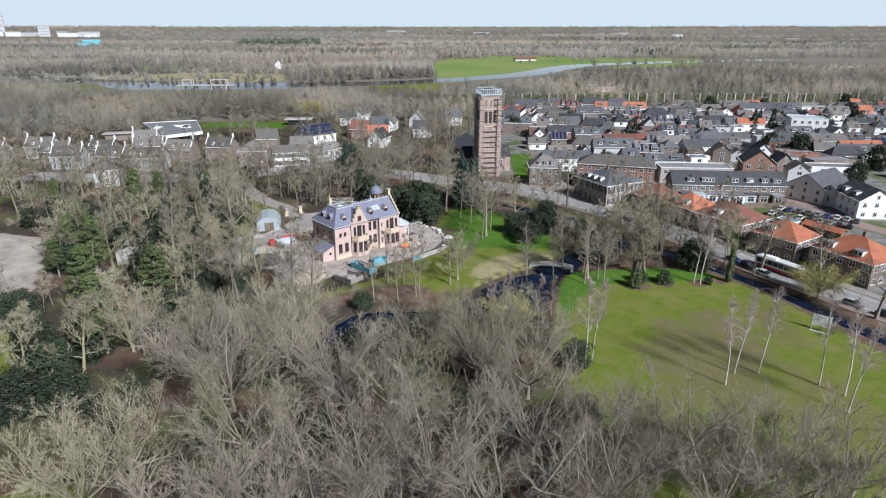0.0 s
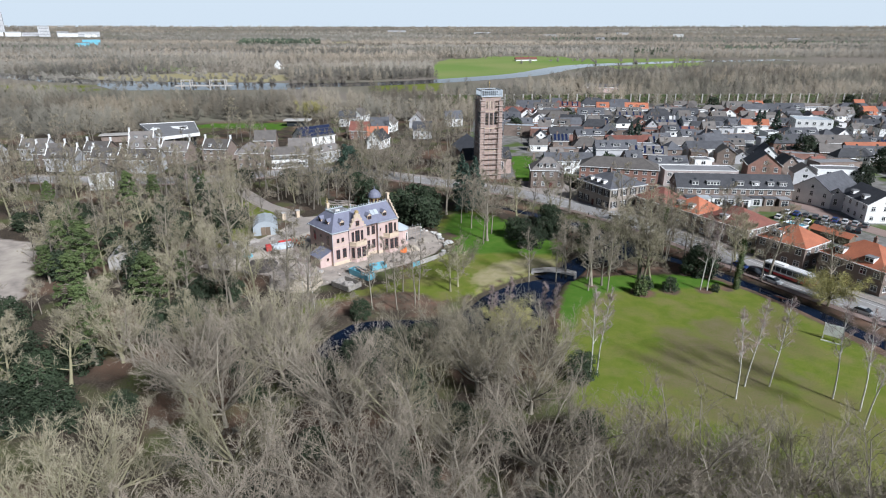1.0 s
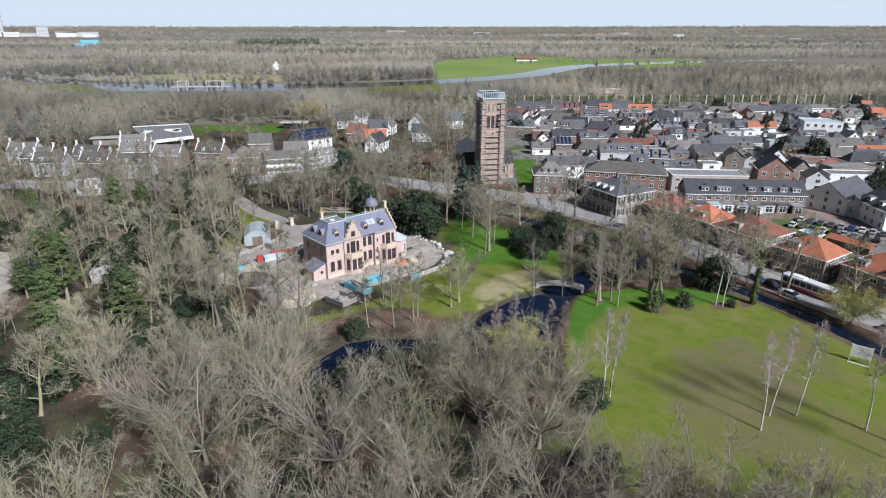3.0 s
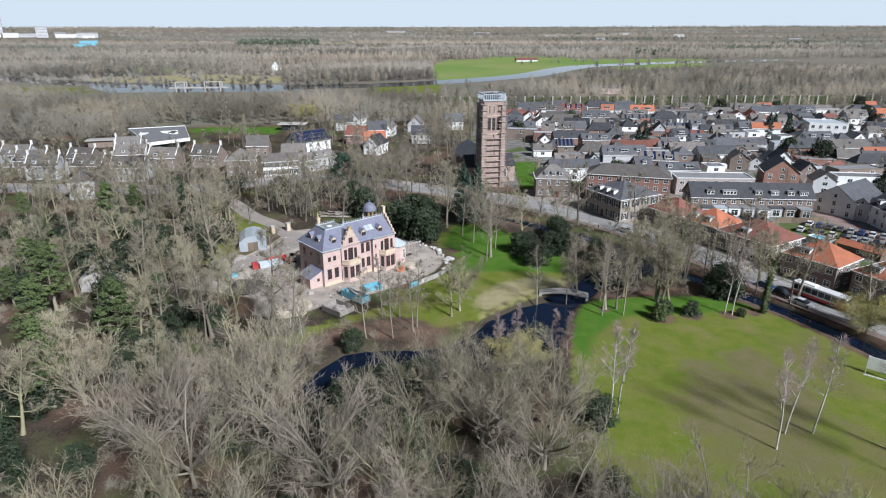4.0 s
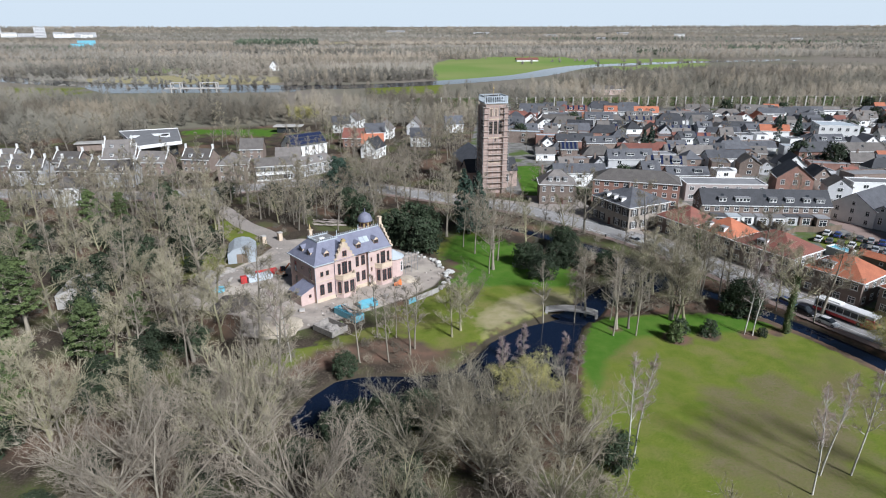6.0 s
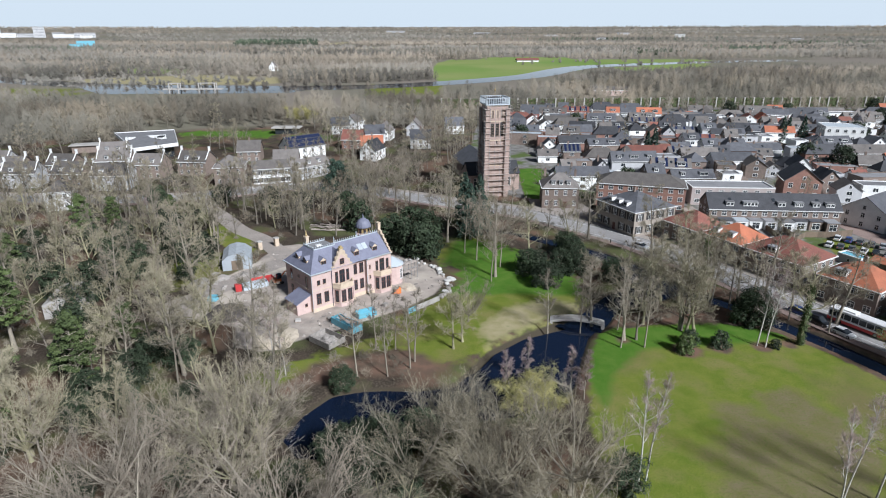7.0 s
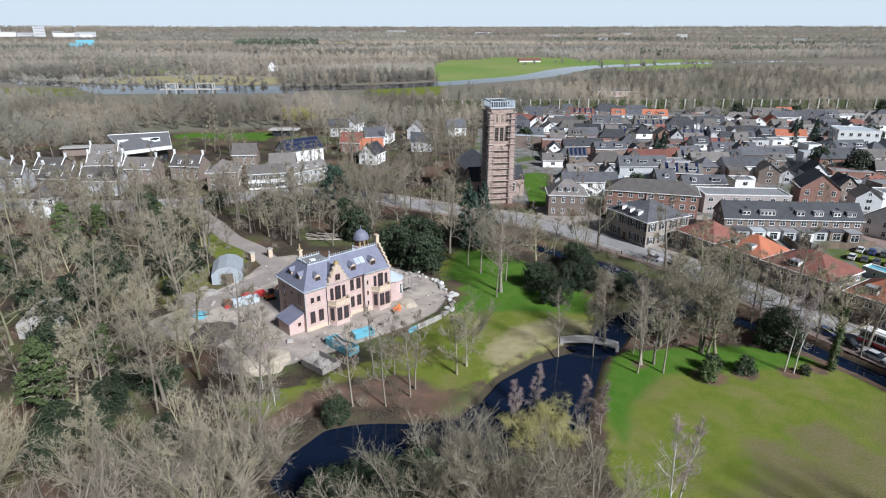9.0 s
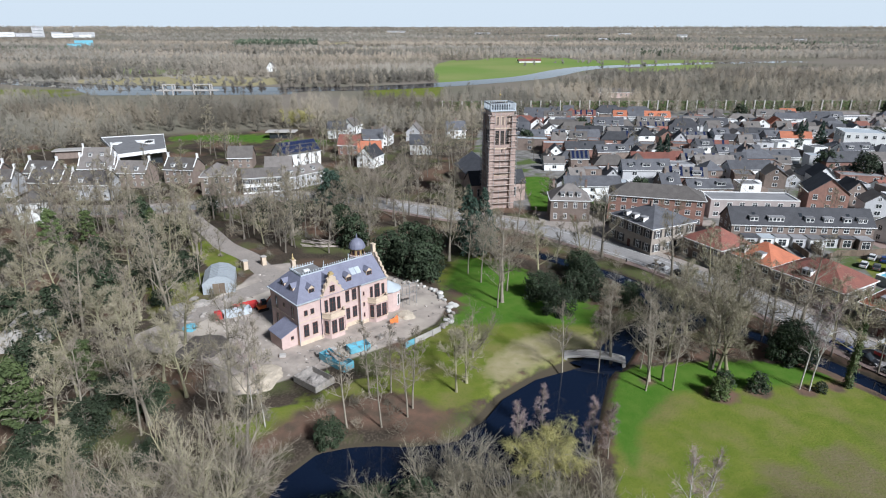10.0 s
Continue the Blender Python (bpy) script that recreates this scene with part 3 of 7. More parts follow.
def plain_window(w, h):
    """One small far window: white frame and dark panes in one mesh."""
    key = (round(w, 2), round(h, 2), "plain")
    if key not in WIN:
        e = 0.1
        xs, zs = [-w / 2, -w / 2 + e, -0.04, 0.04, w / 2 - e, w / 2], [0, e, h - e, h]
        fb = bmesh.new()
        gv_ = [[fb.verts.new((x, -0.05, z)) for z in zs] for x in xs]
        for i in range(5):
            for k in range(3):
                f = fb.faces.new((gv_[i][k], gv_[i + 1][k], gv_[i + 1][k + 1], gv_[i][k + 1]))
                f.material_index = 0 if i % 2 == 0 or k % 2 == 0 else 1
        ext = bmesh.ops.extrude_face_region(fb, geom=[ed for ed in fb.edges if ed.is_boundary])
        bmesh.ops.translate(fb, verts=[v for v in ext["geom"] if isinstance(v, bmesh.types.BMVert)], vec=(0, 0.07, 0))
        WIN[key] = link_mesh("window", fb, [M["white_paint"], M["glass"]])
    return WIN[key]


def window(parent, m, w, h, kind="white", sill=True):
    if kind == "plain":
        return part_mesh("window", plain_window(w, h), parent, m)
    fr, pa, si = window_mesh(w, h, kind)
    win = part_mesh("window", fr, parent, m)
    part_mesh("pane", pa, win)
    if sill:
        part_mesh("sill", si, win)
    return win


def side_pose(side, w, d, u, z):
    """Pose on a wall of a w by d footprint whose front runs along x at y = 0: side f, b, l or r, u metres along it."""
    if side == "f":
        return Matrix.Translation((u, 0, z))
    if side == "b":
        return Matrix.Translation((w - u, d, z)) @ Matrix.Rotation(math.pi, 4, "Z")
    if side == "r":
        return Matrix.Translation((w, u, z)) @ Matrix.Rotation(math.pi / 2, 4, "Z")
    return Matrix.Translation((0, d - u, z)) @ Matrix.Rotation(-math.pi / 2, 4, "Z")


def roof_faces(w, d, e, r, kind, o=0.35, hip=None):
    """Faces of a roof over a w by d footprint with its ridge along x (or along y for kind gable_y)."""
    x0, x1, y0, y1 = -o, w + o, -o, d + o
    drop = 0.12
    e0 = e - drop
    if kind == "gable":
        a, b, c, dd = (x0, y0, e0), (x1, y0, e0), (x1, y1, e0), (x0, y1, e0)
        p, q = (x0, d / 2, r), (x1, d / 2, r)
        return [[a, b, q, p], [c, dd, p, q]], [[(0.02, 0.02, e), (0.02, d - 0.02, e), (0.02, d / 2, r - 0.2)], [(w - 0.02, 0.02, e), (w - 0.02, d - 0.02, e), (w - 0.02, d / 2, r - 0.2)]]
    if kind == "gable_y":
        a, b, c, dd = (x0, y0, e0), (x1, y0, e0), (x1, y1, e0), (x0, y1, e0)
        p, q = (w / 2, y0, r), (w / 2, y1, r)
        return [[b, c, q, p], [dd, a, p, q]], [[(0.02, 0.02, e), (w - 0.02, 0.02, e), (w / 2, 0.02, r - 0.2)], [(0.02, d - 0.02, e), (w - 0.02, d - 0.02, e), (w / 2, d - 0.02, r - 0.2)]]
    if kind == "hip":
        k = hip if hip is not None else min(w, d) / 2
        if w >= d:
            p, q = (min(k, w / 2 - 0.05), d / 2, r), (max(w - k, w / 2 + 0.05), d / 2, r)
            a, b, c, dd = (x0, y0, e0), (x1, y0, e0), (x1, y1, e0), (x0, y1, e0)
            return [[a, b, q, p], [b, c, q], [c, dd, p, q], [dd, a, p]], []
        p, q = (w / 2, min(k, d / 2 - 0.05), r), (w / 2, max(d - k, d / 2 + 0.05), r)
        a, b, c, dd = (x0, y0, e0), (x1, y0, e0), (x1, y1, e0), (x0, y1, e0)
        return [[a, b, p], [b, c, q, p], [c, dd, q], [dd, a, p, q]], []
    return [], []


def dormer(parent, x, y, z, w, h, depth, mat_roof, cheek=None, kind="white", pitched=False):
    """A dormer whose front stands at (x, y, z) and looks to -y; flat or pitched top."""
    d = part("dormer", boxes((x - w / 2, y, z, x + w / 2, y + depth, z + h)), cheek or M["white_paint"], parent)
    if pitched:
        f = [[(x - w / 2 - 0.15, y - 0.15, z + h), (x, y - 0.15, z + h + w * 0.55), (x, y + depth, z + h + w * 0.55), (x - w / 2 - 0.15, y + depth, z + h)],
             [(x + w / 2 + 0.15, y - 0.15, z + h), (x, y - 0.15, z + h + w * 0.55), (x, y + depth, z + h + w * 0.55), (x + w / 2 + 0.15, y + depth, z + h)]]
        part("dormer_roof", solid(polys(f), 0.08), mat_roof, d)
        part("dormer_gable", polys([[(x - w / 2, y - 0.01, z + h), (x + w / 2, y - 0.01, z + h), (x, y - 0.01, z + h + w * 0.5)]]), cheek or M["white_paint"], d)
    else:
        part("dormer_roof", boxes((x - w / 2 - 0.15, y - 0.2, z + h, x + w / 2 + 0.15, y + depth, z + h + 0.14)), mat_roof, d)
    k = 1 if kind == "plain" else max(1, round(w / 1.1))
    for i in range(k):
        u = x - w / 2 + w * (i + 0.5) / k
        window(d, Matrix.Translation((u, y, z + 0.15)), w / k - 0.12, h - 0.3, kind, False)


def house(name, label, m, w, d, e, r, roof="gable", wall="brick_red", tiles="roof_dark", sides="fr", floors=2, gap=2.6, win=(1.1, 1.5), kind="white",
          dormers=(), chimneys=(), hip=None, door=None, trim=True, group="", skylights=0, shutters=False, panels=0, category="house", sill=True):
    """A house with its front along x, at the pose m."""
    h = thing(name, label, category, m, group)
    fs, gables = roof_faces(w, d, e, r, roof, hip=hip)
    wf = [[(0, 0, 0), (w, 0, 0), (w, 0, e), (0, 0, e)], [(w, 0, 0), (w, d, 0), (w, d, e), (w, 0, e)], [(w, d, 0), (0, d, 0), (0, d, e), (w, d, e)], [(0, d, 0), (0, 0, 0), (0, 0, e), (0, d, e)]]
    part("wall", polys(wf + gables), M[wall], h)
    if roof == "flat":
        part("roof", boxes((0.2, 0.2, e - 0.3, w - 0.2, d - 0.2, e - 0.05)), M[tiles], h)
        part("parapet", boxes((-0.06, -0.06, e, w + 0.06, 0.3, e + 0.25), (-0.06, d - 0.3, e, w + 0.06, d + 0.06, e + 0.25), (-0.06, 0.3, e, 0.3, d - 0.3, e + 0.25), (w - 0.3, 0.3, e, w + 0.06, d - 0.3, e + 0.25)), M["white_paint"] if trim else M[wall], h)
    else:
        part("roof", solid(polys(fs), 0.14), M[tiles], h)
        if trim:
            runs = [(-0.4, -0.48, w + 0.4, -0.3), (-0.4, d + 0.3, w + 0.4, d + 0.48)] if roof != "gable_y" else [(-0.48, -0.3, -0.3, d + 0.3), (w + 0.3, -0.3, w + 0.48, d + 0.3)]
            if roof == "hip":
                runs += [(-0.48, -0.3, -0.3, d + 0.3), (w + 0.3, -0.3, w + 0.48, d + 0.3)]
            for x0, y0, x1, y1 in runs:
                part("gutter", boxes((x0, y0, e - 0.26, x1, y1, e - 0.08)), M["white_paint"], h)
    fh = e / floors
    for s in sides:
        run = w if s in "fb" else d
        k = max(1, int((run - 0.8) / gap))
        for fl in range(floors):
            for i in range(k):
                u = run * (i + 0.5) / k
                if door and s == "f" and fl == 0 and i == min(door - 1, k - 1):
                    p = side_pose(s, w, d, u, 0.1)
                    dd = part("door", boxes((-0.55, -0.05, 0, 0.55, 0.02, 2.2), bevel=0.015), M["brown_paint"], h)
                    dd.matrix_local = p
                    continue
                p = side_pose(s, w, d, u, fl * fh + (fh - win[1]) * 0.55)
                window(h, p, win[0], win[1], kind, sill)
                if shutters:
                    for sx in (-1, 1):
                        sh = part("shutter", boxes((-0.36, -0.07, 0, 0.36, -0.005, win[1])), M["black_wall"], h)
                        sh.matrix_local = p @ Matrix.Translation((sx * (win[0] / 2 + 0.40), 0, 0))
        if roof == ("gable_y" if s in "fb" else "gable") and r - e > 2.4:
            window(h, side_pose(s, w, d, run / 2, e + 0.5), 1.0, 1.2, kind, sill)
    if kind == "plain" and roof == "gable":
        part("fascia", boxes((-0.35, -0.42, e - 0.22, w + 0.35, -0.34, e)), M["white_paint"], h)
    for u, dw in dormers:
        slope = (r - e) / (d / 2)
        dormer(h, u, 0.75, e + 0.75 * slope + 0.15, dw, 1.25, 1.7, M["flat_roof"], None, kind)
    for u, v in chimneys:
        c = part("chimney", boxes((u - 0.35, v - 0.3, r - 1.2, u + 0.35, v + 0.3, r + 0.9), (u - 0.42, v - 0.37, r + 0.9, u + 0.42, v + 0.37, r + 1.02)), M["brick_brown"], h)
        part("chimney_pot", lathe([(0.13, r + 1.0), (0.11, r + 1.35)], 8), M["roof_red"], c).location = (u, v, 0)
    for i in range(skylights):
        slope = math.atan2(r - e, d / 2)
        u = w * (i + 0.5) / skylights
        sk = part("skylight", boxes((-0.45, -0.6, 0.02, 0.45, 0.6, 0.1)), M["glass"], h)
        sk.matrix_local = Matrix.Translation((u, d * 0.28, e + (r - e) * 0.56 + 0.03)) @ Matrix.Rotation(slope, 4, "X")
    if panels:
        slope = math.atan2(r - e, d / 2)
        for i in range(panels):
            for j in range(3):
                pn = part("solar_panel", boxes((-0.52, -0.8, 0.06, 0.52, 0.8, 0.11)), M["solar"], h)
                v = d / 2 * (0.22 + 0.3 * j)
                pn.matrix_local = Matrix.Translation((w * (i + 0.5) / panels, v, e + v * (r - e) / (d / 2))) @ Matrix.Rotation(slope, 4, "X")
    return h


KEY = []


def placed(name, label, a, b, d, *args, **kw):
    w = math.dist(a, b)
    m = between(a, b)
    c = m @ Vector((w / 2, d / 2, 0))
    KEY.append((c.x, c.y, max(w, d) * 0.62))
    return house(name, label, m, w, d, *args, **kw)


placed("townhouse", "taupe brick townhouse with black shutters and slate hip roof", (47.3, 210.0), (54.6, 195.2), 15.5, 7.5, 11.2, "hip", "taupe", "roof_dark", "fr", 2, 3.1, (1.3, 2.1), dormers=((5, 1.4), (8.2, 1.4), (11.4, 1.4)), chimneys=((8, 7),), door=3, shutters=True)
placed("detached_house", "brown brick house with bright orange tiled hip roof", (82.6, 153.6), (89.3, 143.2), 11, 6.1, 9.6, "hip", "brick_brown", "roof_orange", "fr", 2, 2.6, (1.5, 1.5), dormers=((4.2, 2.4),), chimneys=((6, 6.5),), door=2)
placed("detached_house", "brown brick house with weathered orange-red hip roof", (92.0, 141.8), (98.5, 128.0), 12, 6.1, 9.9, "hip", "brick_brown", "roof_orange", "fr", 2, 2.6, (1.5, 1.5), dormers=((4, 2.0), (11, 2.0)), chimneys=((8, 7),), door=3)
placed("detached_house", "brick house with weathered dark red hip roof", (74.5, 172.0), (82.5, 158.5), 13, 5.8, 9.4, "hip", "brick_brown", "roof_red", "fr", 2, 2.6, (1.5, 1.4), dormers=((7, 2.0),), chimneys=((8, 7),))
placed("detached_house", "brick house with orange tiled roof and white dormers", (69.5, 183.5), (75.0, 173.2), 11, 5.6, 9.0, "hip", "brick_brown", "roof_orange", "fr", 2, 2.6, (1.4, 1.4), dormers=((3, 1.6), (7.5, 1.6)))
placed("detached_house", "brick house with faded red roof behind trees", (63.5, 197), (69.0, 186), 11, 5.0, 8.6, "hip", "brick_brown", "roof_red", "fr", 2, 2.6, (1.4, 1.4))
placed("terrace_row", "long brown brick terrace with dark roof and white dormers", (80.5, 206), (118.5, 203), 9.5, 5.4, 9.4, "gable", "brick_brown", "roof_dark", "fl", 2, 2.7, (1.5, 1.4), dormers=((6, 2.2), (12, 4.2), (21, 2.2), (26, 2.4), (31, 2.0), (35, 2.4)), skylights=3, category="terrace")
placed("brick_house", "symmetrical brown brick house with grey roof and dormers", (33.0, 225.5), (45.0, 224.6), 10, 7.0, 11.0, "hip", "brick_brown", "roof_brown", "fr", 2, 2.5, (1.1, 1.7), dormers=((3.5, 1.2), (6, 1.2), (8.5, 1.2)), chimneys=((1, 5), (11, 5)), door=3)
placed("apartment_block", "pink-brown brick apartment block with brown roof", (51.5, 228.5), (78.6, 220.5), 11, 8.0, 11.0, "hip", "brick_red", "roof_brown", "fr", 3, 2.9, (1.5, 1.5), category="apartments")
placed("flat_block", "low greyed pink flat-roofed building", (84, 229), (111, 227), 10, 6.0, 6, "flat", "rose", "flat_roof", "f", 2, 3.4, (1.6, 1.4), category="building")
placed("gabled_house", "large red brick house with twin gables", (119.0, 236.5), (130.5, 233.5), 11, 6.6, 11.4, "gable_y", "brick_red", "roof_dark", "fr", 2, 2.8, (1.4, 1.8))
placed("grey_house", "light grey gabled house with solar panels", (121.5, 208.5), (128.6, 197.8), 18, 5.4, 9.8, "gable_y", "plaster", "roof_dark", "f", 2, 3.6, (1.1, 1.5))
placed("grey_house", "low light grey house between gabled ones", (128, 199.5), (131.5, 194.5), 12, 5.0, 7.5, "gable_y", "plaster_grey", "roof_dark", "f", 1, 3.0, (1.2, 2.2))
placed("grey_house", "light grey house with white gable end and dormers", (131.2, 197.0), (130.4, 182.5), 11, 6.0, 9.6, "gable", "plaster", "roof_dark", "fr", 2, 2.9, (1.2, 1.4), dormers=((4, 1.6), (10, 1.6)))
placed("carport", "long low carport with orange tiled roof", (107, 171), (112.5, 161.5), 3.2, 2.3, 3.3, "gable", "fence", "roof_orange", "f", 1, 30, (0.8, 0.8), trim=False, category="carport")
placed("garden_shed", "small shed with blue roof by the car park", (101.8, 176.5), (104.4, 171.2), 3.4, 2.2, 2.3, "flat", "plaster_grey", "blue", "f", 1, 30, (0.8, 0.8), category="shed")
placed("white_hall", "large white flat-roofed building with rows of windows", (187, 329), (204, 324), 15, 10.5, 10.5, "flat", "plaster", "zinc", "fl", 3, 3.2, (1.6, 1.5), category="building")
placed("white_house", "white gabled house with a roof of solar panels", (-67.3, 297.8), (-54.3, 309.6), 11, 6.0, 10.6, "gable", "plaster", "roof_dark", "fl", 2, 3.4, (1.2, 1.6), panels=15)
placed("white_rowhouse", "white plastered row house with grey roof", (-72.5, 257.6), (-59.3, 261.3), 8, 6.0, 8.6, "gable", "plaster", "roof_brown", "f", 2, 2.2, (1.1, 1.7), shutters=True)
placed("brick_rowhouse", "brown brick house with white windows and bay", (-86.5, 255), (-75.8, 257), 11, 7.2, 11.0, "hip", "brick_brown", "roof_brown", "fr", 2, 2.6, (1.2, 1.8))
placed("rowhouse", "low row of grey houses along the road", (-58.6, 261.8), (-46.2, 275.5), 7.5, 5.0, 7.6, "gable", "plaster_grey", "roof_brown", "f", 2, 2.2, (1.1, 1.5), dormers=((4, 1.2), (9, 1.2), (14, 1.2)))
placed("white_house", "small white house among trees", (-130.5, 222), (-122.5, 224.5), 8, 6.5, 9.5, "hip", "plaster", "roof_brown", "fr", 2, 2.8, (1.2, 1.6))
modern = thing("museum_hall", "low modern hall with white-edged grey angular roof", "building", pose(0, 0, 0))
mq = [Vector(p) for p in ((-164.5, 336, 7.2), (-138.6, 346, 7.2), (-122, 310, 6.8), (-138.2, 299.5, 6.2))]
mc = sum(mq, Vector()) / 4


def hall_ring(k, dz):
    return [mc + (p - mc) * k + Vector((0, 0, dz)) for p in mq]


part("fascia", polys([[a, b, c, d_] for o_, i_ in ((hall_ring(1.0, 0), hall_ring(0.982, 0)), (hall_ring(1.0, 0), hall_ring(1.0, -1.5)), (hall_ring(1.0, -1.5), hall_ring(0.8, -1.9)), (hall_ring(0.982, 0), hall_ring(0.982, -0.4))) for a, b, c, d_ in [(o_[k], o_[(k + 1) % 4], i_[(k + 1) % 4], i_[k]) for k in range(4)]]), M["plaster"], modern, "white angular fascia")
part("roof", polys([hall_ring(0.985, -0.3)]), M["flat_roof"], modern, "grey roof sheet")
part("rooflight", polys([[mc + (p - mc) * 0.30 + Vector((3.0, 2.5, -0.12)) for p in mq]]), M["plaster"], modern, "white raised roof panel")
part("roof_hatch", boxes((mc.x + 3, mc.y + 1.0, mc.z - 0.1, mc.x + 5.5, mc.y + 4.5, mc.z + 0.35)), M["rubber"], modern)
part("roof_hatch", boxes((mc.x - 10.5, mc.y - 3.0, mc.z - 0.4, mc.x - 7.5, mc.y + 1.5, mc.z + 0.1)), M["plaster"], modern)
part("glass_wall", polys([[Vector((mc.x + (a.x - mc.x) * 0.82, mc.y + (a.y - mc.y) * 0.82, z)) for a, z in ((mq[k], 0), (mq[(k + 1) % 4], 0), (mq[(k + 1) % 4], 5.6), (mq[k], 5.6))] for k in range(4)]), M["glass"], modern)
pav = thing("pavilion", "small low pavilion with pale flat roof", "building", between((-178, 318), (-164, 322)))
part("roof", boxes((0, 0, 3.4, 15, 7, 3.9), bevel=0.1), M["concrete"], pav)
part("wall", boxes((1, 1, 0, 14, 6, 3.4)), M["brick_brown"], pav)
pav2 = thing("pavilion", "low earth-sheltered pavilion with pale roof slab", "building", between((-96, 372), (-80, 372)))
part("roof", boxes((0, 0, 3.2, 16, 8, 3.8), bevel=0.1), M["concrete"], pav2)
part("wall", boxes((2, 1.2, 0, 14, 7, 3.2)), M["glass"], pav2)
# villas along the west road, stepped white gables
for x, y, tn, w in ((-176, 262, 4, 12), (-158, 268, -6, 11), (-141, 274, 9, 13), (-124, 268, -3, 12), (-108, 274, -8, 12), (-150, 293, 12, 11), (-205, 262, 5, 12), (-130, 249, 3, 13), (-147, 253, -4, 12), (-165, 252, 6, 12), (-190, 274, 2, 12)):
    m = Matrix.Translation((x, y, 0)) @ Matrix.Rotation(radians(tn), 4, "Z")
    KEY.append((x + w / 2, y + 5, 8))
    h = house("villa_house", ("grey rendered" if int(x) % 5 == 0 else "brown brick") + " villa with steep roof and white gable ends", m, w, 9.5, 5.6, 9.4, "gable", "plaster_grey" if int(x) % 5 == 0 else "brick_brown", "roof_brown", "fl", 2, 2.4, (1.0, 1.6), dormers=((w * 0.3, 1.3), (w * 0.7, 1.3)), group="west villas", sill=False, kind="plain")
    for k in (0.0, w):
        gb = part("gable_end", polys([[(k - 0.2, -0.3, 5.3), (k + 0.2, -0.3, 5.3), (k + 0.2, 4.75, 10.0), (k - 0.2, 4.75, 10.0)], [(k - 0.2, 9.8, 5.6), (k + 0.2, 9.8, 5.6), (k + 0.2, 4.75, 10.0), (k - 0.2, 4.75, 10.0)]]), M["plaster"], h, "white gable coping")
        part("chimney", boxes((k - 0.3, 4.4, 9.4, k + 0.3, 5.1, 11.0), (k - 0.38, 4.3, 11.0, k + 0.38, 5.2, 11.15)), M["plaster"], h)
# scattered houses behind the west road
for x, y, tn, wall_, tl_ in ((-40, 345, 10, "plaster", "roof_dark"), (-28, 352, 80, "plaster", "roof_brown"), (-50, 330, -8, "brick_red", "roof_red"), (-38, 312, 5, "brick_red", "roof_orange"), (-30, 300, 70, "plaster", "roof_dark"), (-62, 372, 15, "plaster", "roof_dark"), (-50, 385, 70, "plaster", "roof_brown"), (-12, 365, 85, "plaster_grey", "roof_brown"), (2, 372, 10, "plaster", "roof_dark"), (-70, 278, 8, "brick_brown", "roof_brown"), (-92, 300, 5, "brick_brown", "roof_brown"), (-16, 330, 0, "plaster", "roof_dark")):
    m = Matrix.Translation((x, y, 0)) @ Matrix.Rotation(radians(tn), 4, "Z")
    KEY.append((x + 4, y + 4, 7))
    house("house", {"plaster": "white", "brick_red": "red brick", "brick_brown": "brown brick", "plaster_grey": "grey"}[wall_] + " house with steep tiled roof among trees", m, 10, 8, 4.5, 9.0, "gable", wall_, tl_, "fl", 2, 2.8, (1.1, 1.3), chimneys=((5, 4),), sill=False, kind="plain")

ext_r = random.Random(21)
for k in range(8):
    x0 = 83 + k * 4.3
    y0 = 205.8 - k * 0.34
    ex = thing("garden_extension", ext_r.choice(("white rear extension with flat roof", "grey garden extension with glass doors", "brown brick rear extension with flat roof")), "extension", Matrix.Translation((x0, y0, 0)) @ Matrix.Rotation(radians(-4.5), 4, "Z"), "rear extensions")
    dd_ = ext_r.uniform(2.6, 4.4)
    part("wall", boxes((0, -dd_, 0, 3.6, 0, 2.7)), M[ext_r.choice(("plaster", "plaster", "brick_brown", "plaster_grey"))], ex)
    part("roof", boxes((-0.1, -dd_ - 0.2, 2.7, 3.7, 0, 2.9)), M[ext_r.choice(("flat_roof", "zinc", "roof_dark"))], ex)
    window(ex, Matrix.Translation((1.8, -dd_, 0.3)), 2.2, 2.0, "white", False)
for a, b, hh in (((104, 195), (111, 194.6), 1.8), ((111, 194.6), (118.5, 196.4), 1.8), ((96, 188), (104, 195), 1.7), ((86, 196), (86.5, 203), 1.7), ((90.5, 193), (91, 202), 1.7), ((95.5, 193), (96, 202), 1.7), ((100, 195), (100.4, 202), 1.7)):
    fe = thing("garden_fence", "weathered wooden garden fence panels", "fence", between(a, b), "garden fences")
    n_ = max(1, round(math.dist(a, b) / 1.85))
    for k in range(n_):
        w_ = math.dist(a, b) / n_
        part("fence_panel", boxes((k * w_ + 0.05, -0.03, 0.05, (k + 1) * w_ - 0.05, 0.03, hh)), M["fence"], fe)
        part("fence_post", boxes((k * w_ - 0.05, -0.06, 0, k * w_ + 0.05, 0.06, hh + 0.1)), M["fence"], fe)
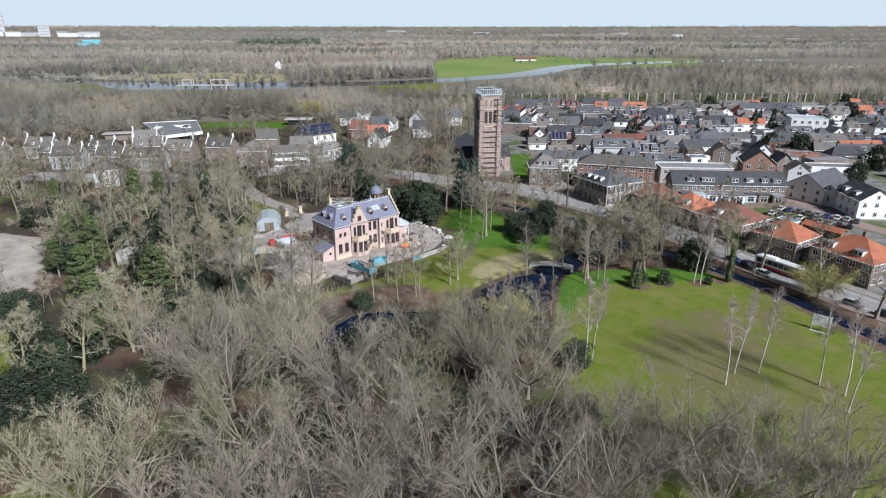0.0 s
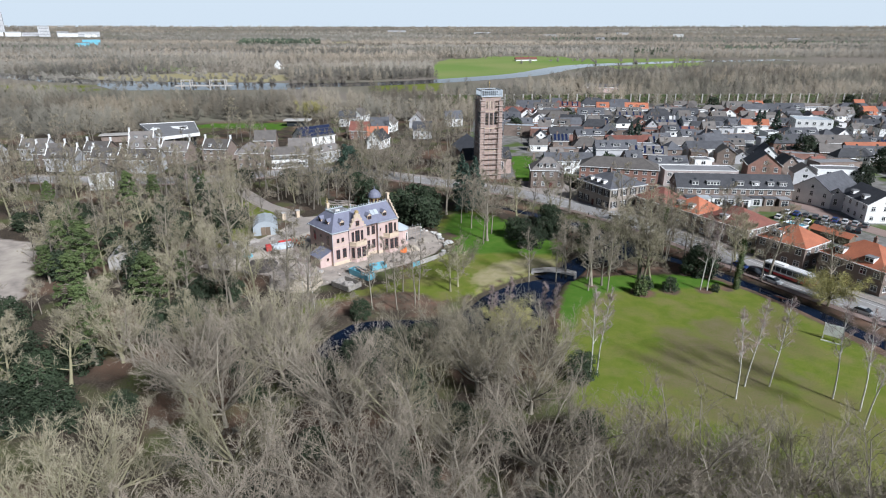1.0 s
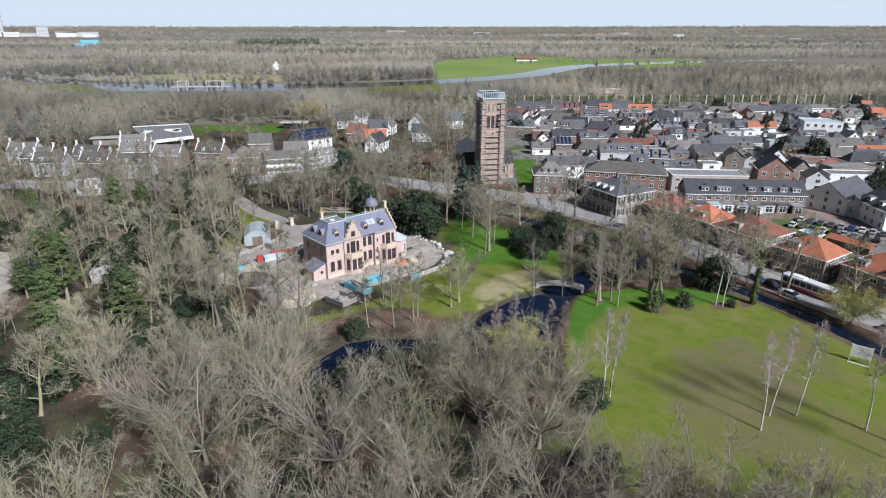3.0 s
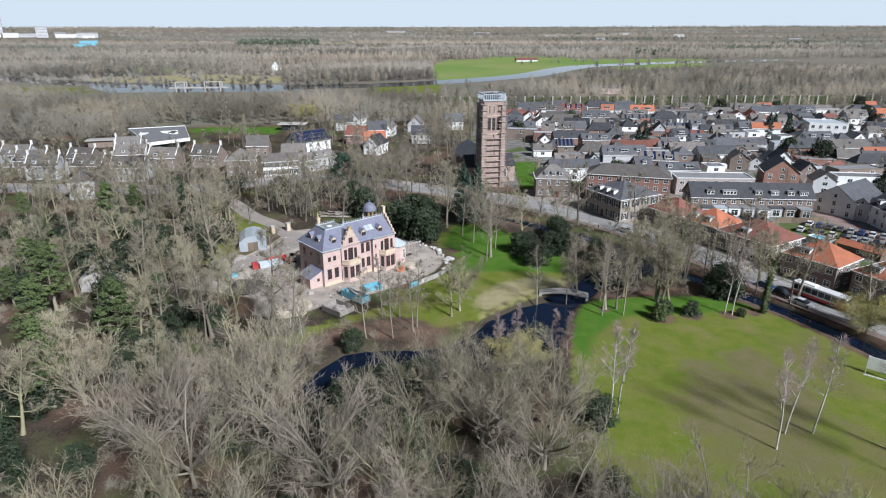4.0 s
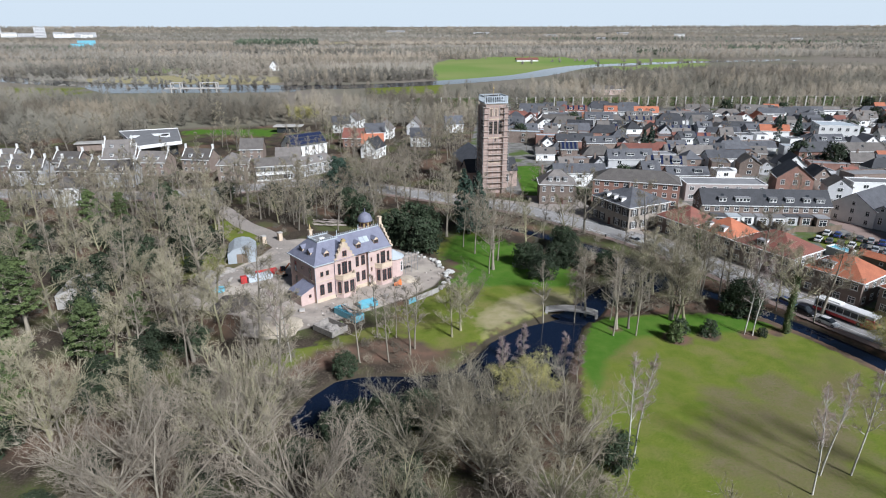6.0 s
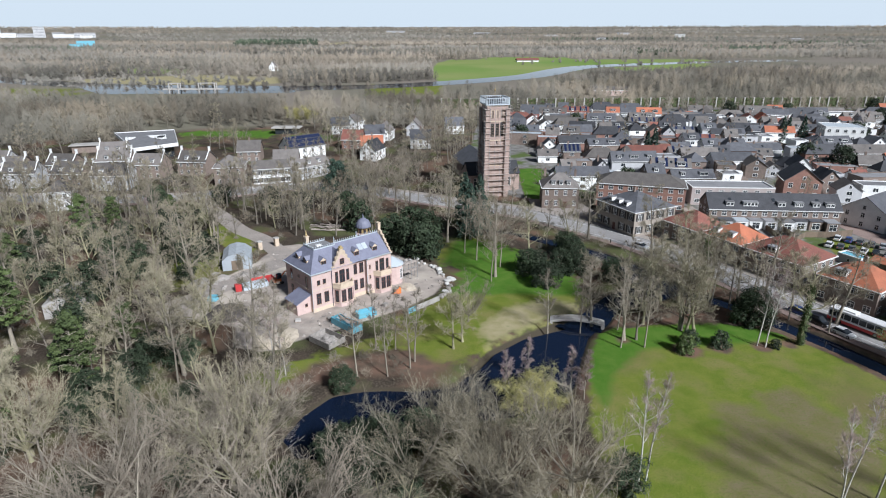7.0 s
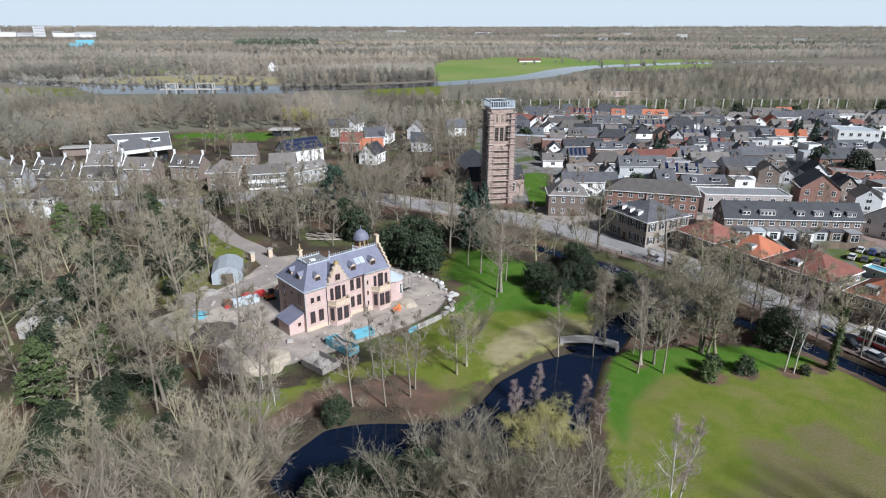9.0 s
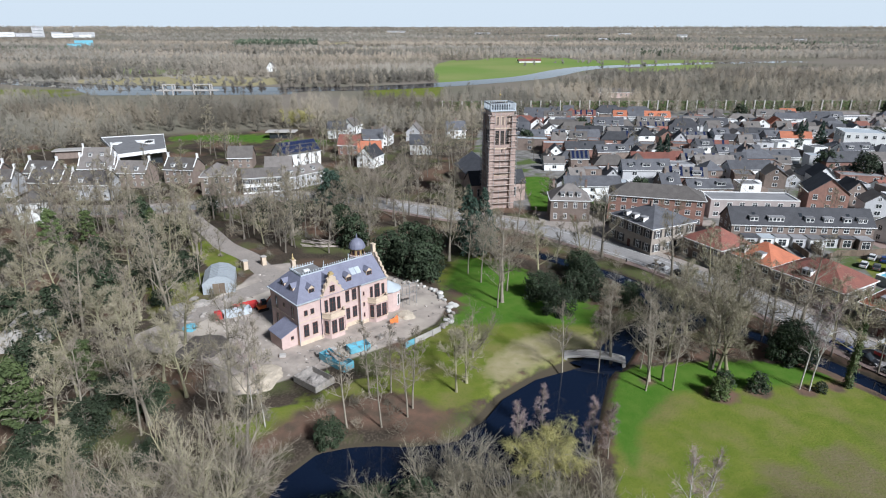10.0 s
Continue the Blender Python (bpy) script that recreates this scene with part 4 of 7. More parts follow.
# town: rows of houses behind, by street blocks
rng = random.Random(7)
TOWN = [(44, 232), (80, 240), (112, 246), (150, 215), (160, 170), (260, 190), (345, 300), (345, 440), (60, 446), (28, 400), (44, 300)]
spots = []
WORDS = {"plaster": "white plastered", "brick_red": "red brick", "brick_brown": "brown brick", "plaster_grey": "grey rendered", "flat_roof": "flat grey roof", "zinc": "pale flat roof", "roof_dark": "dark tiled roof", "roof_brown": "brown tiled roof", "roof_orange": "orange tiled roof", "roof_red": "red tiled roof"}
for row in range(22):
    x = 30.0 + rng.uniform(0, 8)
    lean_ = rng.choice((-10, -4, 3))
    while x < 340:
        terrace = rng.random() < 0.35
        w, d = (rng.uniform(13, 20) if terrace else rng.uniform(5.5, 9)), rng.uniform(6, 8)
        turn = lean_ + rng.uniform(-4, 4) + (88 if not terrace and rng.random() < 0.35 else 0)
        y = 236 + row * 11.0 + rng.uniform(-3, 3) + 0.02 * (x - 150)
        cx = x + (w if abs(turn) < 45 else d) / 2
        x += (w if abs(turn) < 45 else d) + rng.choice((0.6, 1.2, 2.5, 5, 9))
        if not inside(np.array([cx]), np.array([y]), TOWN)[0] or any(math.hypot(cx - kx, y - ky) < kr + max(w, d) / 2 for kx, ky, kr in KEY) or rng.random() < 0.08:
            continue
        spots.append((cx, y))
        e = rng.choice((2.8, 3.0, 4.6, 5.2, 5.6))
        kind = rng.choices(("gable", "hip", "gable_y", "flat"), (6, 1.5, 0 if terrace else 1.1, 2.2))[0]
        wall = rng.choices(("plaster", "brick_red", "brick_brown", "plaster_grey"), (3.8, 1.5, 2.6, 1.8))[0]
        tiles = rng.choice(("flat_roof", "zinc", "flat_roof")) if kind == "flat" else rng.choices(("roof_dark", "roof_brown", "roof_orange", "roof_red"), (6, 3, 0.25 + (y > 390) * 1.6, 0.4 + (y > 390)))[0]
        m = Matrix.Translation((cx, y, 0)) @ Matrix.Rotation(radians(turn), 4, "Z") @ Matrix.Translation((-w / 2, -d / 2, 0))
        h = house("town_house", WORDS[wall] + (" terrace with " if terrace else " town house with ") + WORDS[tiles], m, w, d, e, e + rng.uniform(2.6, 3.8), kind, wall, tiles, ("f" if abs(turn) < 45 else "l") + ("l" if kind == "gable" and abs(turn) < 45 else ""), 2 if e > 4 else 1, 6.0 if y < 310 else 12.0, (1.8, 1.4), trim=False,
                  dormers=tuple((w * (k + 0.5) / max(1, int(w / 6)), rng.choice((1.6, 2.4, 3.2))) for k in range(int(w / 6))) if kind == "gable" and rng.random() < 0.5 else (), skylights=rng.choice((0, 0, 1, 2)) if kind == "gable" else 0, group="town houses", sill=False, kind="plain",
                  chimneys=((w * 0.3, d / 2),) if kind != "flat" and rng.random() < 0.5 else (), panels=4 if kind == "gable" and rng.random() < 0.1 else 0)
        if rng.random() < 0.55 and e > 3:
            ax = rng.uniform(0, max(0.1, w - 4))
            part("extension", boxes((ax, -3.2, 0, ax + rng.uniform(3, 5), 0, 2.7)), M[rng.choice(("plaster", "brick_brown", "plaster"))], h)

# ---- trees ----
def grow(seed, h, spread, limbs=7, branches=8, shoots=8, twigs=9, fork=0.28, up=0.55, trunk_r=0.32, droop=0.0, twig_w=0.03, twig_l=1.0, lean=0.05, leader=False, thin=1.0):
    """Skeleton of a bare broadleaf tree: bars of the trunk and limbs, bars of the shoots, and single twigs."""
    r = np.random.RandomState(seed)
    wood, fine, tw = [], [], []

    def unit(v):
        return v / (np.linalg.norm(v) + 1e-9)

    def bend(p, d, length, r0, r1, n, lift, wob, store, sides):
        pts = [p]
        for k in range(n):
            d = unit(d + np.array([0, 0, lift]) / n + r.normal(0, wob, 3))
            pts.append(pts[-1] + d * length / n)
        store.append((pts, r0, r1, sides))
        return pts, d

    top = h * (0.97 if leader else fork)
    segs = 9 if leader else 4
    tp, td = bend(np.zeros(3), unit(np.array([r.normal(0, lean), r.normal(0, lean), 1.0])), top, trunk_r, 0.035 if leader else trunk_r * 0.72, segs, 0.12 if leader else 0.0, 0.028 if leader else 0.03, wood, 7)
    spin = r.uniform(0, 6.28)
    for i in range(limbs):
        a = spin + i * 2.4 + r.normal(0, 0.35)
        if leader:
            f0 = fork + (0.96 - fork) * ((i + r.uniform(0, 0.9)) / limbs)
            k0 = min(int(f0 * segs), segs - 1)
            start = tp[k0] + (tp[k0 + 1] - tp[k0]) * (f0 * segs - k0)
            d = unit(np.array([math.cos(a), math.sin(a), up * (0.5 + 0.9 * f0) + r.normal(0, 0.15)]))
            ln = spread * (1.25 - 0.85 * (f0 - fork) / (1 - fork)) * r.uniform(0.55, 1.15)
            lr = trunk_r * (1.05 - f0) * r.uniform(0.38, 0.6)
        else:
            steep = up + 0.9 * (i / max(limbs - 1, 1)) + r.normal(0, 0.08)
            d = unit(np.array([math.cos(a), math.sin(a), steep]))
            start = tp[-1] - np.array([0, 0, r.uniform(0, 0.25) * top * (i < limbs - 2)])
            ln = min((h - start[2]) / max(d[2] + 0.12, 0.3), spread / max(math.hypot(d[0], d[1]), 0.25)) * r.uniform(0.85, 1.05)
            lr = trunk_r * r.uniform(0.42, 0.6)
        lp, ld = bend(start, d, ln, max(lr, 0.035), 0.025 if leader else 0.05, 6, 0.32 - droop * 0.4, 0.13 if leader else 0.09, wood, 5)
        for j in range(branches):
            f = 0.25 + 0.75 * (j + r.uniform(0, 1)) / branches
            k = min(int(f * 6), 5)
            p = lp[k] + (lp[k + 1] - lp[k]) * (f * 6 - k)
            along = unit(lp[k + 1] - lp[k])
            side = unit(np.cross(along, r.normal(0, 1, 3)))
            d = unit(along * 0.85 + side * 0.8 + np.array([0, 0, 0.3]))
            bl = ln * r.uniform(0.26, 0.46) * (1.15 - 0.5 * f)
            bp, bd = bend(p, d, bl, (0.045 if leader else 0.048) * thin, 0.018 * thin, 4, 0.22 - droop, 0.17, wood, 4)
            for s in range(shoots):
                f2 = 0.15 + 0.85 * (s + r.uniform(0, 1)) / shoots
                k = min(int(f2 * 4), 3)
                p2 = bp[k] + (bp[k + 1] - bp[k]) * (f2 * 4 - k)
                along = unit(bp[k + 1] - bp[k])
                d2 = unit(along * 0.75 + unit(r.normal(0, 1, 3)) * 0.8 + np.array([0, 0, 0.18]))
                sl = bl * r.uniform(0.3, 0.55) + 0.3
                sp, sd = bend(p2, d2, sl, (0.022 if leader else 0.02) * thin, 0.011 * thin, 2, 0.2 - 1.5 * droop, 0.22, fine, 3)
                for t in range(twigs):
                    f3 = r.uniform(0.1, 1.0)
                    k = 0 if f3 < 0.5 else 1
                    p3 = sp[k] + (sp[k + 1] - sp[k]) * (f3 * 2 - k)
                    d3 = unit(unit(sp[k + 1] - sp[k]) * 0.8 + unit(r.normal(0, 1, 3)) * 0.75 + np.array([0, 0, 0.2 - 2.2 * droop]))
                    tw.append((p3, d3, twig_l * r.uniform(0.5, 1.2), twig_w * r.uniform(0.7, 1.3)))
    return wood, fine, tw, r


def bars_mesh(name, bars, mats):
    verts, faces = [], []
    for pts, r0, r1, n in bars:
        base = len(verts)
        m = len(pts)
        for k, p in enumerate(pts):
            d = pts[min(k + 1, m - 1)] - pts[max(k - 1, 0)]
            d = d / (np.linalg.norm(d) + 1e-9)
            u = np.cross(d, (0.31, 0.87, 0.38) if abs(d[2]) > 0.8 else (0, 0, 1))
            u = u / np.linalg.norm(u)
            w = np.cross(d, u)
            rad = r0 + (r1 - r0) * k / (m - 1)
            if k == 0 and r0 > 0.2 and p[2] < 0.1:
                rad *= 1.35
            for s in range(n):
                a = 2 * math.pi * s / n
                verts.append(p + rad * (math.cos(a) * u + math.sin(a) * w))
        for k in range(m - 1):
            for s in range(n):
                a, b = base + k * n + s, base + k * n + (s + 1) % n
                faces.append((a, b, b + n, a + n))
    return raw(name, [tuple(v) for v in verts], faces, mats, smooth=True)


def crown_mesh(name, fine, tw, r, mats, leaf=None):
    verts, faces = [], []
    for pts, r0, r1, n in fine:
        side = np.cross(pts[-1] - pts[0], r.normal(0, 1, 3))
        side = side / (np.linalg.norm(side) + 1e-9)
        base = len(verts)
        for k, p in enumerate(pts):
            rad = r0 + (r1 - r0) * k / (len(pts) - 1)
            verts += [tuple(p + side * rad), tuple(p - side * rad)]
        for k in range(len(pts) - 1):
            a = base + 2 * k
            faces.append((a, a + 1, a + 3, a + 2))
    for p, d, ln, w in tw:
        side = np.cross(d, r.normal(0, 1, 3))
        side = side / (np.linalg.norm(side) + 1e-9)
        base = len(verts)
        verts += [tuple(p + side * w / 2), tuple(p - side * w / 2), tuple(p + d * ln)]
        faces.append((base, base + 1, base + 2))
    return raw(name, verts, faces, mats)


def bare_tree(label, bark, twig, name="bare_tree", **kw):
    wood, fine, tw, r = grow(**kw)
    return name, label, "tree", (("trunk", bars_mesh("trunk", wood, M[bark])), ("crown", crown_mesh("crown", fine, tw, r, M[twig])))


def ivy_tree(label, seed, h):
    """A bare tree whose trunk is wrapped in ivy up to the crown."""
    wood, fine, tw, r = grow(seed, h, 4.6, limbs=14, branches=6, shoots=5, twigs=6, fork=0.35, up=0.7, trunk_r=0.3, twig_l=0.8, twig_w=0.035, leader=True)
    path = wood[0][0]
    pts, nrm = [], []
    for n_ in range(1500):
        f = r.uniform(0.0, 0.72) ** 1.15 * (len(path) - 1)
        k = int(f)
        a = r.uniform(0, 6.28)
        out = np.array([math.cos(a), math.sin(a), 0.25])
        pts.append(path[k] + (path[k + 1] - path[k]) * (f - k) + out * (0.3 + abs(r.normal(0, 0.28))))
        nrm.append(out / np.linalg.norm(out))
    vs, fs = leaf_cards(pts, nrm, 0.2, r)
    return "ivy_clad_tree", label, "tree", (("trunk", bars_mesh("trunk", wood, M["bark_green"])), ("crown", crown_mesh("crown", fine, tw, r, M["twig_olive"])), ("ivy", raw("ivy", vs, fs, M["ivy"])))


def leaf_cards(pts, normals, size, r, tri=True):
    """Small leaf blades at points, each a bent pair of triangles."""
    verts, faces = [], []
    for p, nrm in zip(pts, normals):
        a = np.cross(nrm, r.normal(0, 1, 3))
        a = a / (np.linalg.norm(a) + 1e-9)
        b = np.cross(nrm, a)
        s = size * r.uniform(0.6, 1.4)
        base = len(verts)
        verts += [tuple(p - a * s), tuple(p + b * s * 0.45 + nrm * s * 0.25), tuple(p + a * s), tuple(p - b * s * 0.45 + nrm * s * 0.1)]
        faces.append((base, base + 1, base + 2, base + 3))
    return verts, faces


def evergreen(label, leaf, seed, h, rad, kind="dome", n=5000, size=0.28, trunk_h=0.3, name="evergreen_tree", category="tree"):
    """An evergreen: a tapered trunk with boughs, and a crown of many small leaf sprays in uneven clumps."""
    r = np.random.RandomState(seed)
    bars = [([np.array([0, 0, 0.0]), np.array([r.normal(0, 0.1), r.normal(0, 0.1), h * 0.45]), np.array([r.normal(0, 0.15), r.normal(0, 0.15), h * 0.9])], 0.06 * rad + 0.12, 0.05, 7)]
    pts, nrm = [], []
    clumps = []
    k = {'dome': 46, 'cone': 64, 'tier': 70}[kind]
    for i in range(k):
        f = (i + 0.5) / k
        a = i * 2.4 + r.normal(0, 0.3)
        if kind == "cone":
            z = h * (trunk_h + (1 - trunk_h) * f)
            q = rad * (1 - f) ** 0.85 * r.uniform(0.55, 1.0)
            cr = 0.34 * rad * (1.15 - f)
            fl = 0.55
        elif kind == "tier":
            lay = f + r.normal(0, 0.03)
            z = h * (trunk_h + (1 - trunk_h) * lay)
            q = rad * (1 - 0.72 * lay) * r.uniform(0.3, 1.15)
            cr, fl = 0.24 * rad * r.uniform(0.6, 1.2), 0.45
        else:
            z = h * (trunk_h + (1 - trunk_h) * f * 0.92)
            q = rad * math.sqrt(max(0.05, 1 - (2 * f * 0.9 - 0.75) ** 2 * 0.8)) * r.uniform(0.35, 1.0)
            cr, fl = 0.34 * rad, 0.8
        c = np.array([q * math.cos(a), q * math.sin(a), z])
        clumps.append((c, cr * r.uniform(0.7, 1.25), fl))
        bars.append(([np.array([0, 0, max(z - 0.3 * q, 0.2)]), c * np.array([0.6, 0.6, 1.0]), c], 0.05 + 0.01 * rad, 0.02, 4))
    for c, cr, fl in clumps:
        m = max(8, int(n / len(clumps)))
        v = r.normal(0, 1, (m, 3))
        v /= np.linalg.norm(v, axis=1)[:, None]
        d = r.uniform(0.35, 1.05, m) ** 0.6
        for q, s in zip(v, d):
            pts.append(c + q * cr * s * np.array([1, 1, fl]))
            e = q + np.array([0, 0, 0.5]) + r.normal(0, 0.35, 3)
            nrm.append(e / np.linalg.norm(e))
    pts = [np.array([p[0], p[1], max(p[2], 0.1)]) for p in pts]
    vs, fs = leaf_cards(pts, nrm, size, r)
    return name, label, category, (("trunk", bars_mesh("trunk", bars, M["bark"])), ("crown", raw("crown", vs, fs, M[leaf])))


PROTO = {}
PROTO["big"] = [bare_tree("large bare grey-brown broadleaf tree", "bark", "twig", seed=s, h=19, spread=8.5, limbs=11, branches=10, shoots=8, twigs=12, fork=0.16, up=0.6, trunk_r=0.36, twig_l=0.85, twig_w=0.026) for s in (1, 2, 3)]
PROTO["olive"] = [bare_tree("wide bare tree with dense olive-brown twigs", "bark", "twig_olive", seed=s, h=17, spread=8.0, limbs=10, branches=10, shoots=8, twigs=12, fork=0.16, up=0.45, trunk_r=0.34, twig_l=0.85, twig_w=0.026) for s in (5, 6)]
PROTO["pale"] = [bare_tree("bare broadleaf tree with pale straw-coloured twigs", "bark_green", "twig_pale", seed=s, h=16, spread=8.0, limbs=11, branches=10, shoots=8, twigs=12, fork=0.14, up=0.5, twig_l=0.85, twig_w=0.026) for s in (11, 12)]
PROTO["slim"] = [bare_tree("slender bare tree with a tall straight trunk", "bark", "twig", "slender_tree", seed=s, h=17, spread=3.6, limbs=14, branches=4, shoots=5, twigs=5, fork=0.3, up=0.9, trunk_r=0.2, twig_l=0.7, twig_w=0.04, leader=True) for s in (21, 22, 23)]
PROTO["moss"] = [bare_tree("bare tree with mossy trunk and crooked boughs", "bark_green", "twig_pale", seed=s, h=15, spread=5.4, limbs=15, branches=6, shoots=6, twigs=5, fork=0.2, up=0.55, trunk_r=0.3, twig_l=0.8, twig_w=0.045, leader=True, lean=0.1) for s in (31, 32, 33)]
PROTO["birch"] = [bare_tree("bare white-barked birch with fine reddish twigs", "birch", "twig_red", "birch_tree", seed=s, h=14, spread=2.2, limbs=15, branches=5, shoots=5, twigs=5, fork=0.38, up=1.3, trunk_r=0.12, droop=0.05, twig_l=0.7, twig_w=0.018, leader=True, thin=0.4, lean=0.02) for s in (41, 42, 43)]
PROTO["red"] = [bare_tree("bare slender tree with reddish brown twigs", "bark", "twig_red", "slender_tree", seed=s, h=11, spread=2.8, limbs=13, branches=6, shoots=5, twigs=6, fork=0.12, up=1.1, trunk_r=0.14, twig_l=0.65, twig_w=0.035, leader=True) for s in (51,)]
PROTO["belt"] = [bare_tree("spreading bare roadside tree with brown twigs", "bark_dark", "twig_olive", "roadside_tree", seed=s, h=12, spread=4.6, limbs=11, branches=4, shoots=3, twigs=4, fork=0.2, up=0.7, trunk_r=0.22, twig_l=0.9, twig_w=0.065, leader=True) for s in (66, 67, 68)]
PROTO["copse"] = [bare_tree("slim bare woodland tree with grey twigs", "bark_dark", "twig_olive", "woodland_tree", seed=s, h=14, spread=3.6, limbs=9, branches=4, shoots=3, twigs=4, fork=0.2, up=0.9, trunk_r=0.2, twig_l=0.95, twig_w=0.07, leader=True) for s in (56, 57, 58)]
PROTO["yew"] = [evergreen("dark evergreen yew tree with dense foliage", "yew", s, 9, 4.2, "dome", 1900, 0.42, 0.05) for s in (61, 62)]
PROTO["holly"] = [evergreen("dense dark evergreen holly with small leaves", "yew", s, 7, 3.6, "dome", 4200, 0.24, 0.02, "holly_tree") for s in (63,)]
PROTO["cone"] = [evergreen("dark green conifer with drooping boughs", "cedar", s, 14, 3.4, "cone", 2400, 0.38, 0.1) for s in (71,)]
PROTO["cedar"] = [evergreen("blue-green cedar with layered boughs", "cedar", s, 14, 6.5, "tier", 3600, 0.36, 0.3) for s in (81,)]
PROTO["pine"] = [evergreen("olive green pine with loose boughs", "pine", s, 17, 4.4, "tier", 4600, 0.28, 0.35) for s in (91, 92)]
PROTO["shrub"] = [evergreen("rounded dark evergreen shrub", "yew", s, 3.6, 2.0, "dome", 1500, 0.2, 0.0, "shrub", "shrub") for s in (101,)]
PROTO["green"] = [evergreen("rounded bright green shrub", "ivy", s, 3.8, 1.6, "dome", 1500, 0.19, 0.0, "shrub", "shrub") for s in (105,)]
PROTO["willow"] = [bare_tree("weeping willow dome with yellow shoots", "bark_green", "willow", "willow_tree", seed=s, h=8, spread=6.5, limbs=13, branches=10, shoots=8, twigs=9, fork=0.25, up=0.45, trunk_r=0.28, droop=0.3, twig_l=1.5, twig_w=0.045) for s in (111,)]
PROTO["ivied"] = [ivy_tree("tall bare tree with ivy round its trunk", 121, 16)]
PROTO["tall"] = [bare_tree("tall spreading bare tree with pale crooked boughs", "bark", "twig_olive", seed=s, h=18, spread=5.6, limbs=15, branches=6, shoots=6, twigs=6, fork=0.22, up=0.6, trunk_r=0.34, twig_l=0.9, twig_w=0.034, leader=True, lean=0.09, thin=0.8) for s in (131, 132)]
BASE_H = dict(ivied=16, tall=18, big=19, olive=17, pale=16, slim=17, moss=15, birch=14, red=11, copse=14, belt=12, yew=9, holly=7, cone=14, cedar=14, pine=17, shrub=3.6, green=3.8, willow=8)
trng = random.Random(3)


def plant(kind, x, y, h, wide=None):
    """A tree of a kind at (x, y), h metres high."""
    k = h / BASE_H[kind]
    p = trng.choice(PROTO[kind])
    z = float(height(np.array([x]), np.array([y]))[0]) - 0.05
    s = (wide or 1.0) * k
    m = Matrix.Translation((x, y, z)) @ Matrix.Rotation(trng.uniform(0, 6.28), 4, "Z") @ Matrix.Diagonal((s, s, k, 1))
    name, label, category, meshes = p
    t = thing(name, label, category, m)
    for nm, me in meshes:
        part_mesh(nm, me, t)
    return t

# trees of the park, one by one: kind, x, y, height
def stand(kind, h, *spots):
    for x, y in spots:
        plant(kind, x, y, h * trng.uniform(0.92, 1.08))


stand('olive', 15, (2.5, 97.5), (-3.5, 93.5), (16.5, 93.0))
stand('olive', 17, (7.5, 92.1), (14.1, 84.1), (1.4, 71.2))
stand('big', 19, (-16.8, 82.3), (-0.8, 59.9), (12.7, 68.3), (18.2, 56.7), (-4.8, 50.3), (7.1, 50.3), (-21.3, 55.7), (-27.2, 51.1), (-13.2, 50.3), (-11.3, 62.1))
stand('big', 17, (28.4, 63.5), (33.0, 56.0), (41.2, 58.0), (44.3, 52.3), (-32.9, 80.6), (-41.1, 86.0), (20.6, 51.4))
stand('olive', 14, (20.5, 66.5), (27.0, 64.0), (33.5, 65.5), (39.5, 63.0), (46.5, 64.5), (53.0, 61.5))
stand('pale', 16, (-41.6, 64.9), (-44.4, 58.2), (-27.7, 94.1), (-28.0, 70.0))
stand('big', 17, (-26.0, 100.9), (-37.7, 89.6), (-14.2, 78.6))
stand('olive', 17, (5.8, 89.5))
stand('pale', 15, (-57.9, 99.5), (-5.1, 76.1))
stand('slim', 16, (-87.0, 173.0), (-73.8, 163.8), (-81.2, 194.6), (-67.5, 172.9), (-59.7, 163.7), (-60.3, 148.1), (-100.9, 215.1), (-104.5, 240.1), (-104.7, 201.1), (-121.4, 215.2), (-99.1, 168.3), (-82.3, 214.9), (-68.9, 144.7), (-73.4, 200.9), (-52.7, 126.9), (-45.5, 119.6), (-53.7, 119.7))
stand('moss', 15, (-76.7, 214.9), (-67.6, 183.1), (-53.8, 135.2), (-80.2, 159.6), (-60.5, 129.6), (-84.9, 155.6), (-114.4, 183.3), (-101.0, 155.7), (-83.1, 141.5), (-42.6, 129.5))
stand('yew', 7, (-70.0, 176.0), (-95.0, 186.0), (-90.0, 192.0), (-62.0, 178.0), (-108.0, 206.0), (-72.0, 136.0), (-92.0, 138.0), (-66.0, 124.0), (-46.0, 222.0), (-58.0, 228.0), (-76.0, 232.0))
stand('yew', 9, (-100.1, 154.9), (-116.5, 175.5), (-101.9, 166.6), (-74.3, 166.5), (-79.1, 196.3), (-93.7, 222.9), (-86.6, 154.8), (-78.5, 154.8), (-82.2, 170.8))
stand('pine', 16, (-80.7, 130.7), (-59.5, 115.7), (-74.3, 115.7), (-62.4, 98.8))
stand('holly', 8, (-66.3, 89.1), (-58.5, 80.5), (-74.2, 97.0), (-64.9, 97.0), (-86.6, 111.3), (-66.3, 79.0))
stand('moss', 15, (-70.0, 87.8), (-63.0, 91.8), (-58.7, 100.8), (-58.6, 120.5), (-138.1, 188.8))
stand('birch', 13, (-27.5, 121.6), (-30.8, 126.4))
stand('slim', 14, (-9.7, 121.5), (-5.2, 126.4), (-15.0, 121.5), (-35.9, 121.6), (-31.0, 115.0))
stand('moss', 12, (3.7, 133.8), (1.9, 131.1))
stand('yew', 9, (-10.2, 184.9), (-6.8, 179.8), (-4.8, 193.0), (-13.6, 187.5), (-3.6, 179.8), (-9.1, 195.9), (-25.2, 202.0), (-30.6, 215.2))
stand('cedar', 15, (-35.6, 230.7))
stand('cone', 16, (7.8, 194.1), (10.7, 200.4), (6.5, 203.7))
